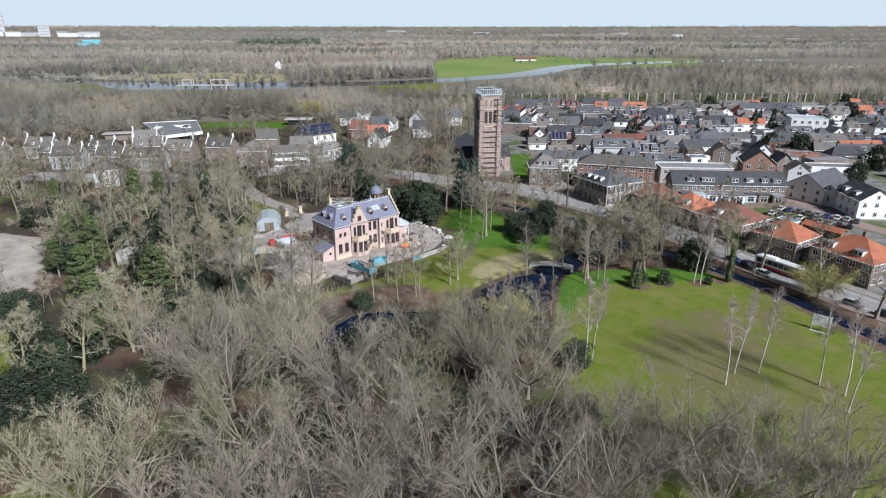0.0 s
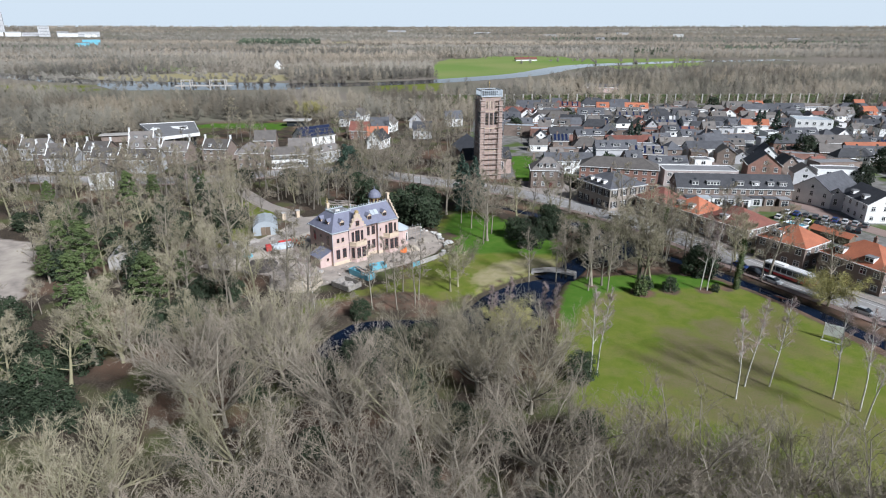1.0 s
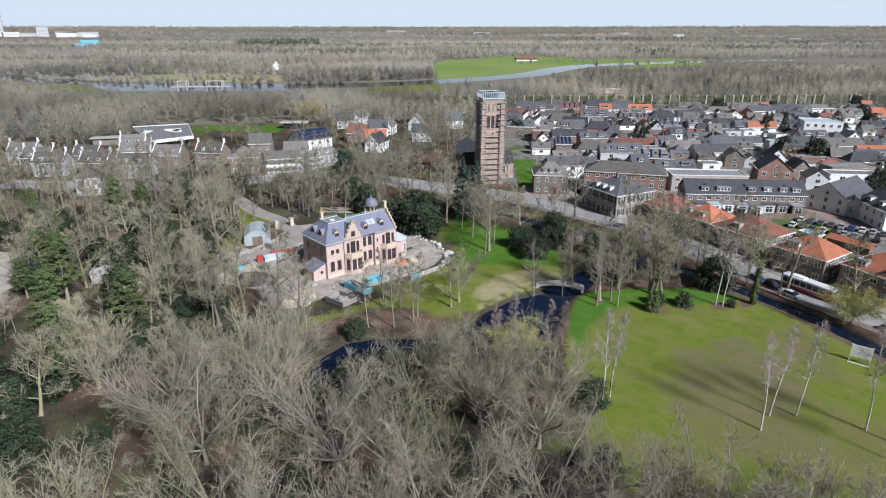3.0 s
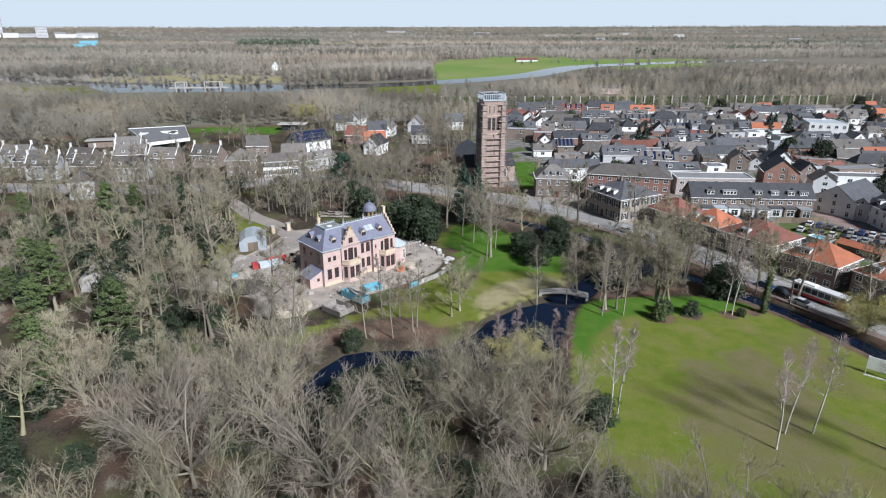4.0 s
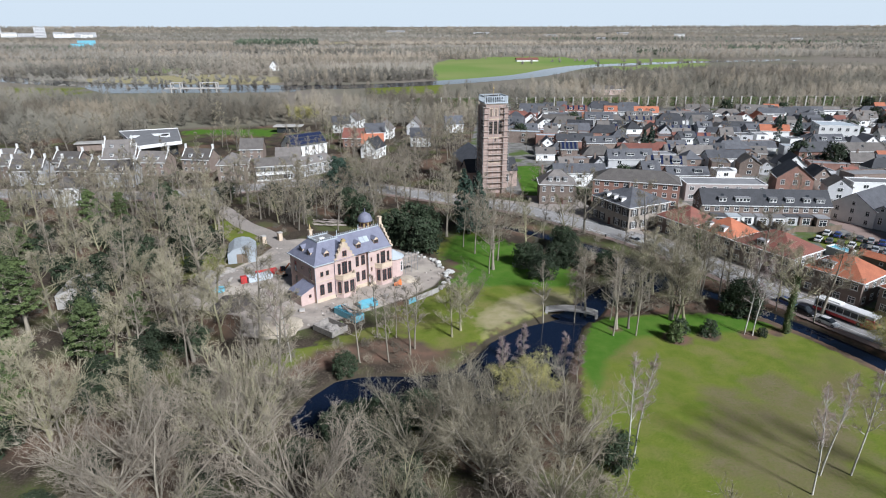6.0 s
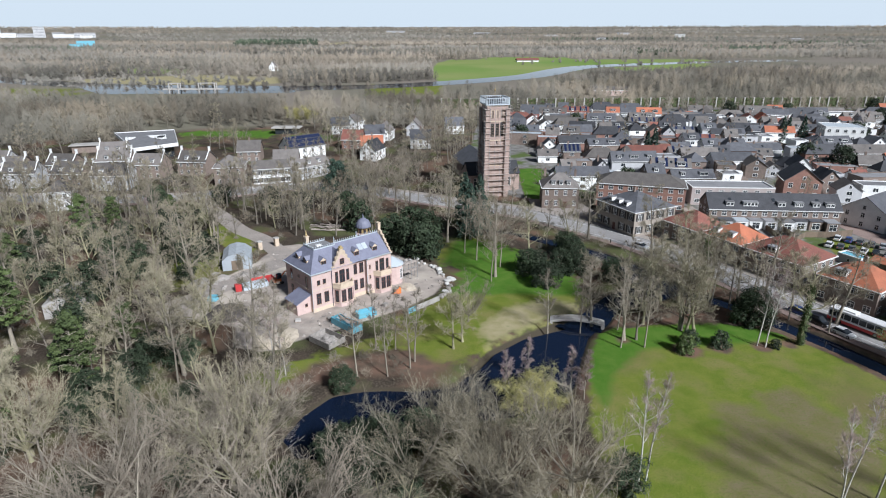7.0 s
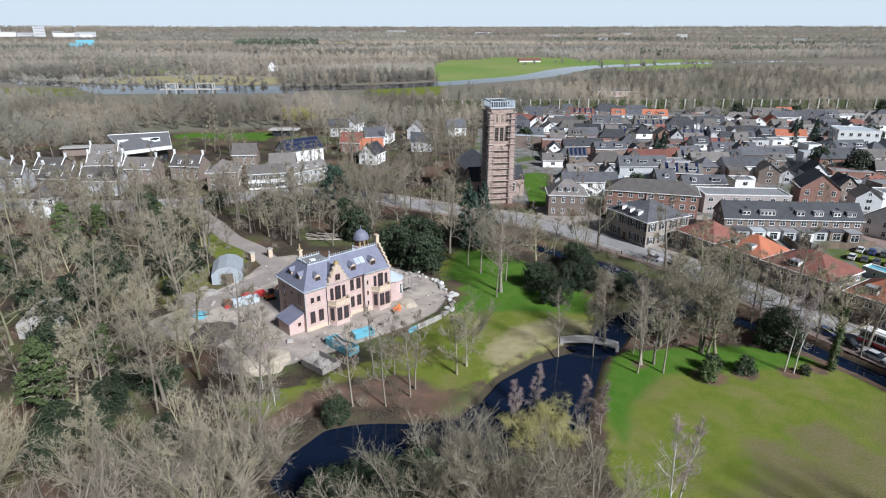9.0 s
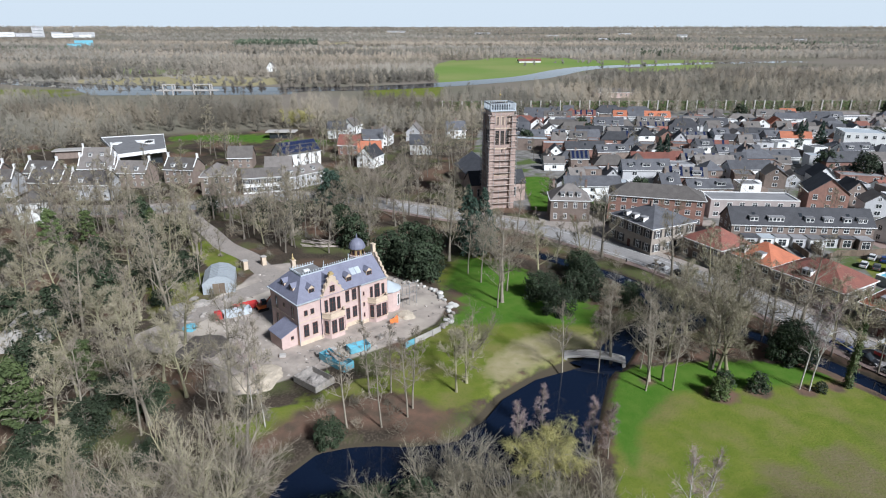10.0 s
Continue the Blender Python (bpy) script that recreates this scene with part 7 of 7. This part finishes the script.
for wx in (-3.6, 3.3):
    for s in (-1, 1):
        w = part_mesh("wheel", WHEEL, bus, Matrix.Translation((wx, s * 1.15, 0.47)) @ Matrix.Rotation(math.pi / 2, 4, "X") @ Matrix.Scale(1.4, 4))
        part_mesh("rim", RIM, w)

# ---- sheds and the building site ----
shed = thing("shed", "pale grey corrugated shed with angled roof and double doors", "shed", between((-54.8, 169.9), (-48.1, 171.8)))
pr = [(0, 0), (0, 2.6), (1.6, 3.9), (3.5, 4.3), (5.4, 3.9), (7.0, 2.6), (7.0, 0)]
part("shell", polys([[(a[0], 0, a[1]), (b[0], 0, b[1]), (b[0], 9, b[1]), (a[0], 9, a[1])] for a, b in zip(pr, pr[1:])] + [[(x, y, z) for x, z in pr] for y in (0.05, 8.95)]), M["zinc"], shed)
for k in range(2):
    part("door", boxes((2.2 + k * 1.35, -0.06, 0, 3.5 + k * 1.35, 0.02, 2.5), bevel=0.02), M["fence"], shed)
for k in range(9):
    part("rib", tubes([((a[0], 0.2 + k * 1.08, a[1] + 0.04), (b[0], 0.2 + k * 1.08, b[1] + 0.04), 0.045) for a, b in zip(pr[1:-1], pr[2:-1])], 4), M["steel"], shed)
tent = thing("storage_tent", "pale sheeted storage tent among trees", "tent", between((-83, 143.5), (-75.5, 145.2)))
part("sheet", polys([[(0, 0, 0), (0, 0, 3.2), (0, 10, 3.2), (0, 10, 0)], [(0, 0, 3.2), (3.7, 0, 4.6), (3.7, 10, 4.6), (0, 10, 3.2)], [(7.5, 0, 3.2), (3.7, 0, 4.6), (3.7, 10, 4.6), (7.5, 10, 3.2)], [(7.5, 0, 0), (7.5, 0, 3.2), (7.5, 10, 3.2), (7.5, 10, 0)],
                     [(0, 0.05, 0), (7.5, 0.05, 0), (7.5, 0.05, 3.2), (3.7, 0.05, 4.6), (0, 0.05, 3.2)]]), M["concrete"], tent)


def heap(name, label, x, y, r, h, mat, seed):
    rr = random.Random(seed)
    bm = bmesh.new()
    bmesh.ops.create_icosphere(bm, subdivisions=4, radius=1.0)
    for v in bm.verts:
        k = 1 + 0.35 * noise.noise(v.co * 1.3 + Vector((seed, 0, 0))) + 0.12 * noise.noise(v.co * 5 + Vector((0, seed, 0)))
        v.co = Vector((v.co.x * r * k, v.co.y * r * k * 0.8, max(v.co.z, -0.1) * h * k))
    ob = part(name, bm, mat)
    ob.matrix_world = pose(x, y, 0, 0, 0, rr.uniform(0, 360))
    return tagged(ob, label, "heap")


M["sand"] = material("pale_building_sand", (0.50, 0.43, 0.34), (0.38, 0.33, 0.26), 0.8, 0.95, 0.03)
M["bag"] = material("grubby_white_sacking", (0.52, 0.51, 0.485), (0.38, 0.37, 0.345), 1.8, 0.9, 0.03, 0.2)
M["rubble"] = material("grey_rubble", (0.36, 0.33, 0.30), (0.20, 0.185, 0.17), 1.6, 0.95, 0.05, 0.2)
M["soil"] = material("dark_dug_soil", (0.13, 0.11, 0.10), (0.09, 0.08, 0.07), 0.8, 0.95, 0.06)
heap("building_sand", "flattened heap of pale sand in the yard", -32.5, 134.5, 4.6, 0.9, M["sand"], 1)
heap("building_sand", "small heap of pale sand by the villa", -8.5, 159.5, 2.2, 0.8, M["sand"], 2)
heap("dug_soil", "heap of dark dug soil with ruts", -46.0, 146.0, 5.0, 1.2, M["soil"], 3)
heap("broken_rubble", "heap of grey rubble beside the drive", -57.5, 161.5, 3.2, 1.0, M["rubble"], 4)
heap("broken_rubble", "grey rubble beside the shed track", -53.5, 165.0, 2.2, 0.8, M["rubble"], 5)
heap("tarpaulin", "crumpled blue tarpaulin over soil", -51.6, 153.9, 1.7, 0.6, M["blue"], 6)
site = random.Random(9)
for i in range(44):
    t_ = i / 43
    if i < 30:
        pth = [(-12, 178), (-6.5, 177), (-1.5, 171), (1.6, 164), (1.0, 157), (-2, 152)]
        k = t_ * 43 / 29 * 5
        a, b = pth[min(int(k), 4)], pth[min(int(k) + 1, 5)]
        x, y = a[0] + (b[0] - a[0]) * (k - int(k)) + site.uniform(-0.8, 0.8), a[1] + (b[1] - a[1]) * (k - int(k)) + site.uniform(-0.8, 0.8)
    else:
        x, y = site.uniform(-56, -48), site.uniform(156, 168)
    bm = bmesh.new()
    bmesh.ops.create_icosphere(bm, subdivisions=2, radius=1.0)
    sd = site.random() * 50
    for v in bm.verts:
        v.co *= 1 + 0.35 * noise.noise(v.co * 1.2 + Vector((sd, 0, 0)))
        v.co.z = max(v.co.z, -0.5)
    s = site.uniform(0.35, 0.75)
    bmesh.ops.scale(bm, verts=bm.verts[:], vec=(s * site.uniform(0.8, 1.7), s, s * 0.75))
    bag = site.random() < 0.5 and i < 30
    ob = part("rubble_bag" if bag else "stone_block", bm, M["bag"] if bag else M["rubble"])
    ob.matrix_world = pose(x, y, 0.35 * s, 0, 0, site.uniform(0, 360))
    tagged(ob, "white bag of building rubble" if bag else "loose pale stone block at the yard edge", "bag" if bag else "stone", "site clutter")
wallm = thing("site_hoarding", "turquoise and pale hoarding panels at the yard edge", "hoarding", between((-7.4, 145.7), (-0.6, 152.6)))
for k in range(4):
    part("panel", boxes((k * 2.35, -0.05, 0.1, k * 2.35 + 2.25, 0.05, 1.3)), M["blue"] if k == 0 else M["concrete"], wallm)
    part("foot", boxes((k * 2.35 - 0.1, -0.35, 0, k * 2.35 + 0.15, 0.35, 0.14)), M["rubble"], wallm)
ob = thing("crowd_barrier", "orange plastic barriers standing in the yard", "barrier", pose(-10.4, 155.9, 0, 0, 0, 20))
for k in range(3):
    p_ = part("barrier_panel", boxes((-0.9, -0.04, 0.15, 0.9, 0.04, 1.1), bevel=0.03), M["orange"], ob)
    p_.matrix_local = Matrix.Translation((0.3 * k, 0.5 * k, 0)) @ Matrix.Rotation(radians(25 * k), 4, "Z")


def crate(name, label, category, a, b, d, h, mat, lip=None):
    c = thing(name, label, category, between(a, b))
    w = math.dist(a, b)
    part("floor", boxes((0.1, 0.1, 0.1, w - 0.1, d - 0.1, 0.2)), mat, c)
    for spec in ((0, 0, 0.08, w, 0.12, h), (0, d - 0.12, 0.08, w, d, h), (0, 0.12, 0.08, 0.12, d - 0.12, h), (w - 0.12, 0.12, 0.08, w, d - 0.12, h)):
        part("side", boxes(spec, bevel=0.02), mat, c)
    return c


crate("skip", "turquoise open skip full of planks", "skip", (-23.0, 141.5), (-17.8, 136.8), 2.4, 1.5, M["blue"])
for k in range(9):
    pl = part("plank", boxes((-2.2, -0.12, 0, 2.2, 0.12, 0.06)), M["plank"] if k % 3 else M["fence"])
    pl.matrix_world = pose(-19.6 + site.uniform(-0.6, 0.6), 140.2 + site.uniform(-0.6, 0.6), 1.35 + 0.08 * k, site.uniform(-4, 4), site.uniform(-4, 4), -42 + site.uniform(-16, 16))
    tagged(pl, "loose weathered plank lying in the skip", "plank", "loose planks")
crate("skip", "turquoise open skip beside the villa", "skip", (-17.5, 143.2), (-14.0, 145.3), 2.2, 1.2, M["blue"])
crate("rubble_bin", "concrete bin with broken brick and rubble", "bin", (-26.0, 134.0), (-21.5, 130.4), 4.2, 1.3, M["rubble"])
heap("broken_rubble", "broken brick filling the concrete bin", -22.0, 134.2, 1.7, 1.1, M["rubble"], 12)
crate("skip", "pale grey long skip beside the track", "skip", (-45.8, 157.6), (-40.9, 160.6), 2.2, 1.3, M["zinc"])
crate("skip", "red open skip beside the track", "skip", (-44.8, 160.9), (-40.4, 163.6), 1.8, 1.2, M["red"])
bx = part("red_box", boxes((-0.7, -0.6, 0, 0.7, 0.6, 1.7), bevel=0.05), M["red"])
bx.matrix_world = pose(-47.2, 158.0, 0, 0, 0, 30)
tagged(bx, "red portable site toilet cabin", "cabin")
dg = thing("excavator", "orange tracked mini excavator in the yard", "excavator", pose(-39.2, 162.3, 0, 0, 0, 35))
for s in (-1, 1):
    part("track", boxes((-1.2, s * 0.75 - 0.2, 0, 1.2, s * 0.75 + 0.2, 0.55), bevel=0.12), M["rubber"], dg)
part("body", boxes((-1.1, -0.85, 0.6, 0.7, 0.85, 1.4), bevel=0.12), M["orange"], dg)
part("cab", boxes((-0.3, -0.75, 1.4, 0.8, 0.15, 2.5), bevel=0.08), M["glass"], dg)
part("boom", tubes([((0.7, 0.4, 1.1), (2.2, 0.4, 2.6), 0.16), ((2.2, 0.4, 2.6), (3.5, 0.4, 1.5), 0.13)], 6), M["orange"], dg)
part("bucket", boxes((3.2, 0.1, 0.7, 3.8, 0.7, 1.4), bevel=0.08), M["rubber"], dg)
for i in range(16):
    bm = tubes([((-3.2, 0, 0), (3.2, 0, 0), 0.12)], 6)
    pl = part("timber_pole", bm, M["plank"])
    pl.matrix_world = pose(-35 + site.uniform(-3, 3), 204 + site.uniform(-2.5, 2.5), 0.14 + 0.12 * (i % 4), 0, site.uniform(-2, 2), site.uniform(-45, 0))
    tagged(pl, "peeled timber pole lying in a loose pile", "timber", "timber pile")

# small loose pieces over the yard
dv, df = [], []
for i in range(420):
    if i < 300:
        x, y = site.uniform(-58, 1), site.uniform(131, 182)
    else:
        x, y = site.uniform(-26, -8), site.uniform(137, 147)
    lx = (x + 27.47) * 0.75 + (y - 146.53) * 0.661
    ly = -(x + 27.47) * 0.661 + (y - 146.53) * 0.75
    if not inside(np.array([x]), np.array([y]), YARD)[0] or (-4 < lx < 26 and -2 < ly < 12):
        continue
    a, b, c = site.uniform(0.08, 0.5), site.uniform(0.06, 0.3), site.uniform(0.04, 0.22)
    t_ = site.uniform(0, 6.28)
    s0 = len(dv)
    for z in (0.0, c):
        for px_, py_ in ((-a, -b), (a, -b), (a, b), (-a, b)):
            k = 1.0 if z == 0 else site.uniform(0.6, 0.95)
            dv.append((x + k * (px_ * math.cos(t_) - py_ * math.sin(t_)), y + k * (px_ * math.sin(t_) + py_ * math.cos(t_)), z + 0.02))
    df += [tuple(s0 + q for q in f) for f in ((4, 5, 6, 7), (0, 1, 5, 4), (1, 2, 6, 5), (2, 3, 7, 6), (3, 0, 4, 7))]
M["debris"] = material("mixed_site_debris", (0.46, 0.42, 0.38), (0.20, 0.17, 0.15), 1.5, 0.9, 0.02, 0.5, island=True)
tagged(new("site_debris", raw("site_debris", dv, df, M["debris"])), "scattered bricks, offcuts and rubble over the muddy yard", "debris", kind="stuff")
for i, (x, y, tn) in enumerate(((-23.5, 143.4, 20), (-21.0, 144.6, 48), (-12.6, 149.6, 60), (-30.0, 142.5, 10), (-44.0, 163.8, 30))):
    pa = thing("pallet", "stack of grey building sheets on a wooden pallet", "pallet", pose(x, y, 0, 0, 0, tn), "pallets")
    for k in range(3):
        part("bearer", boxes((-0.6, -0.5 + k * 0.45, 0, 0.6, -0.4 + k * 0.45, 0.1)), M["fence"], pa)
    part("pallet_deck", boxes((-0.62, -0.52, 0.1, 0.62, 0.52, 0.14)), M["plank"], pa)
    part("sheet_stack", boxes((-0.55, -0.45, 0.14, 0.55, 0.45, 0.55 + 0.12 * (i % 3)), bevel=0.03), M["concrete"] if i % 2 else M["rubble"], pa)
gb = heap("rubbish_bag", "green plastic bag beside the bin", -20.9, 137.0, 0.5, 0.45, M["ivy"], 31)
bol = part("bollard", lathe([(0.16, 0), (0.16, 0.9), (0.1, 1.0)], 10), M["rubber"])
bol.matrix_world = pose(47.0, 190.5, 0.05)
tagged(bol, "dark bollard at the road edge", "bollard")

# ---- far things ----
def block(name, label, x, y, w, d, h, wall="plaster", rows=3, cols=6, turn=0.0):
    b = thing(name, label, "building", Matrix.Translation((x, y, float(rise(np.hypot(x, y))) - 0.5)) @ Matrix.Rotation(radians(turn), 4, "Z"))
    part("wall", boxes((-w / 2, 0, 0, w / 2, d, h)), M[wall], b)
    part("roof", boxes((-w / 2 - 0.4, -0.4, h, w / 2 + 0.4, d + 0.4, h + 0.8)), M["flat_roof"], b)
    for r_ in range(rows):
        part("window_band", boxes((-w / 2 + 2, -0.25, h * (r_ + 0.45) / rows, w / 2 - 2, 0.1, h * (r_ + 0.62) / rows)), M["glass"], b)
    return b


block("tower_block", "tall pale high-rise block in the far town", -1646, 2669, 40, 30, 41, "plaster_grey", rows=7, turn=30)
block("tower_block", "slim pale high-rise on the far horizon", -2152, 3150, 34, 30, 92, "plaster_grey", rows=16, turn=30)
for x, y, w, h, wall_ in ((-1775, 2669, 90, 30, "plaster"), (-1712, 2720, 170, 24, "plaster_grey"), (-1600, 2720, 70, 32, "plaster_grey"), (-1548, 2669, 120, 26, "plaster"), (-1478, 2700, 130, 32, "plaster_grey"), (-1440, 2640, 70, 22, "plaster"), (-1850, 2680, 70, 26, "plaster")):
    block("far_block", "long pale office block in the far town", x, y, w * 0.6, 30, h * 0.62, wall_, rows=3, turn=30)
block("blue_hall", "bright blue hall at the wood's edge", -962, 1717, 32, 20, 12, "blue", rows=0, turn=28)
block("blue_hall", "tall bright blue hall at the wood's edge", -1010, 1850, 46, 20, 17, "blue", rows=0, turn=28)
for x, y, w, h in ((610, 2500, 60, 9), (480, 2900, 90, 10), (200, 3300, 120, 10), (860, 3100, 80, 12), (-260, 3600, 140, 11), (1250, 2300, 60, 10)):
    block("far_block", "low pale building in the far woods", x, y, w * 0.7, 24, h * 0.8, "plaster_grey", rows=1)
house("lone_house", "white gabled house alone among far trees", Matrix.Translation((-232, 876, 0)), 10, 9, 5.5, 12, "gable_y", "plaster", "roof_brown", "f", 2, 2.8, (1.2, 1.4), kind="plain", sill=False)
house("pink_house", "long low pink brick building behind the barrier", Matrix.Translation((130, 569, 0)), 34, 9, 4.5, 7.5, "gable", "brick_pink", "roof_brown", "f", 1, 4.0, (1.4, 1.5), kind="plain", sill=False)
block("far_block", "white low building beyond the woods", 967, 2660, 40, 30, 15, rows=2, turn=-18)
farm = thing("farmhouse", "long low farm with red-brown roof in the green field", "farm", pose(140, 1085, 0, 0, 0, 8))
part("wall", boxes((-18, -5, 0, 18, 5, 3.0)), M["plaster"], farm)
part("roof", solid(polys([[(-19, -6, 2.8), (19, -6, 2.8), (19, 0, 6.0), (-19, 0, 6.0)], [(19, 6, 2.8), (-19, 6, 2.8), (-19, 0, 6.0), (19, 0, 6.0)]]), 0.3), M["roof_red"], farm)
lock = thing("lock_bridge", "white steel lock bridge with tall portal frames over the canal", "bridge", between((-244, 592), (-204, 594)))
part("deck", boxes((-6, -3, 3.4, 46, 3, 4.4)), M["concrete"], lock)
for x in (0, 8, 26, 40):
    for y in (-3.2, 3.2):
        part("tower_leg", boxes((x - 0.45, y - 0.45, -1, x + 0.45, y + 0.45, 9.0)), M["concrete"], lock)
part("beam", boxes((-1, -0.6, 8.6, 9, 0.6, 9.3)), M["concrete"], lock)
part("beam", boxes((25, -0.6, 8.6, 41, 0.6, 9.3)), M["concrete"], lock)
# planted noise barrier behind the town
barrier = thing("noise_barrier", "long ivy-grown noise barrier with pale concrete posts", "barrier", Matrix.Translation((-22, 485, 0)))
hedge_r = np.random.RandomState(4)
post_me = link_mesh("barrier_post", boxes((-0.45, -0.9, 0, 0.45, -0.2, 7.2), bevel=0.04), M["concrete"])
for k in range(54):
    part_mesh("barrier_post", post_me, barrier, Matrix.Translation((k * 7.0, 0.022 * k * 7.0, 0)))
part("barrier_wall", polys([[(0, 0, 0), (371, 8.2, 0), (371, 8.2, 6.2), (0, 0, 6.2)], [(0, 0.4, 0), (371, 8.6, 0), (371, 8.6, 6.2), (0, 0.4, 6.2)], [(0, 0, 6.2), (371, 8.2, 6.2), (371, 8.6, 6.2), (0, 0.4, 6.2)]]), M["fence"], barrier)
hp = [np.array([x, 0.022 * x - 0.25 + hedge_r.normal(0, 0.15), hedge_r.uniform(0.1, 6.6)]) for x in hedge_r.uniform(0, 371, 6000)]
hv, hf = leaf_cards(hp, [np.array([0, -0.8, 0.6])] * len(hp), 0.7, hedge_r)
part_mesh("ivy_cover", raw("ivy_cover", hv, hf, M["ivy"]), barrier, None, "dense dark green ivy")
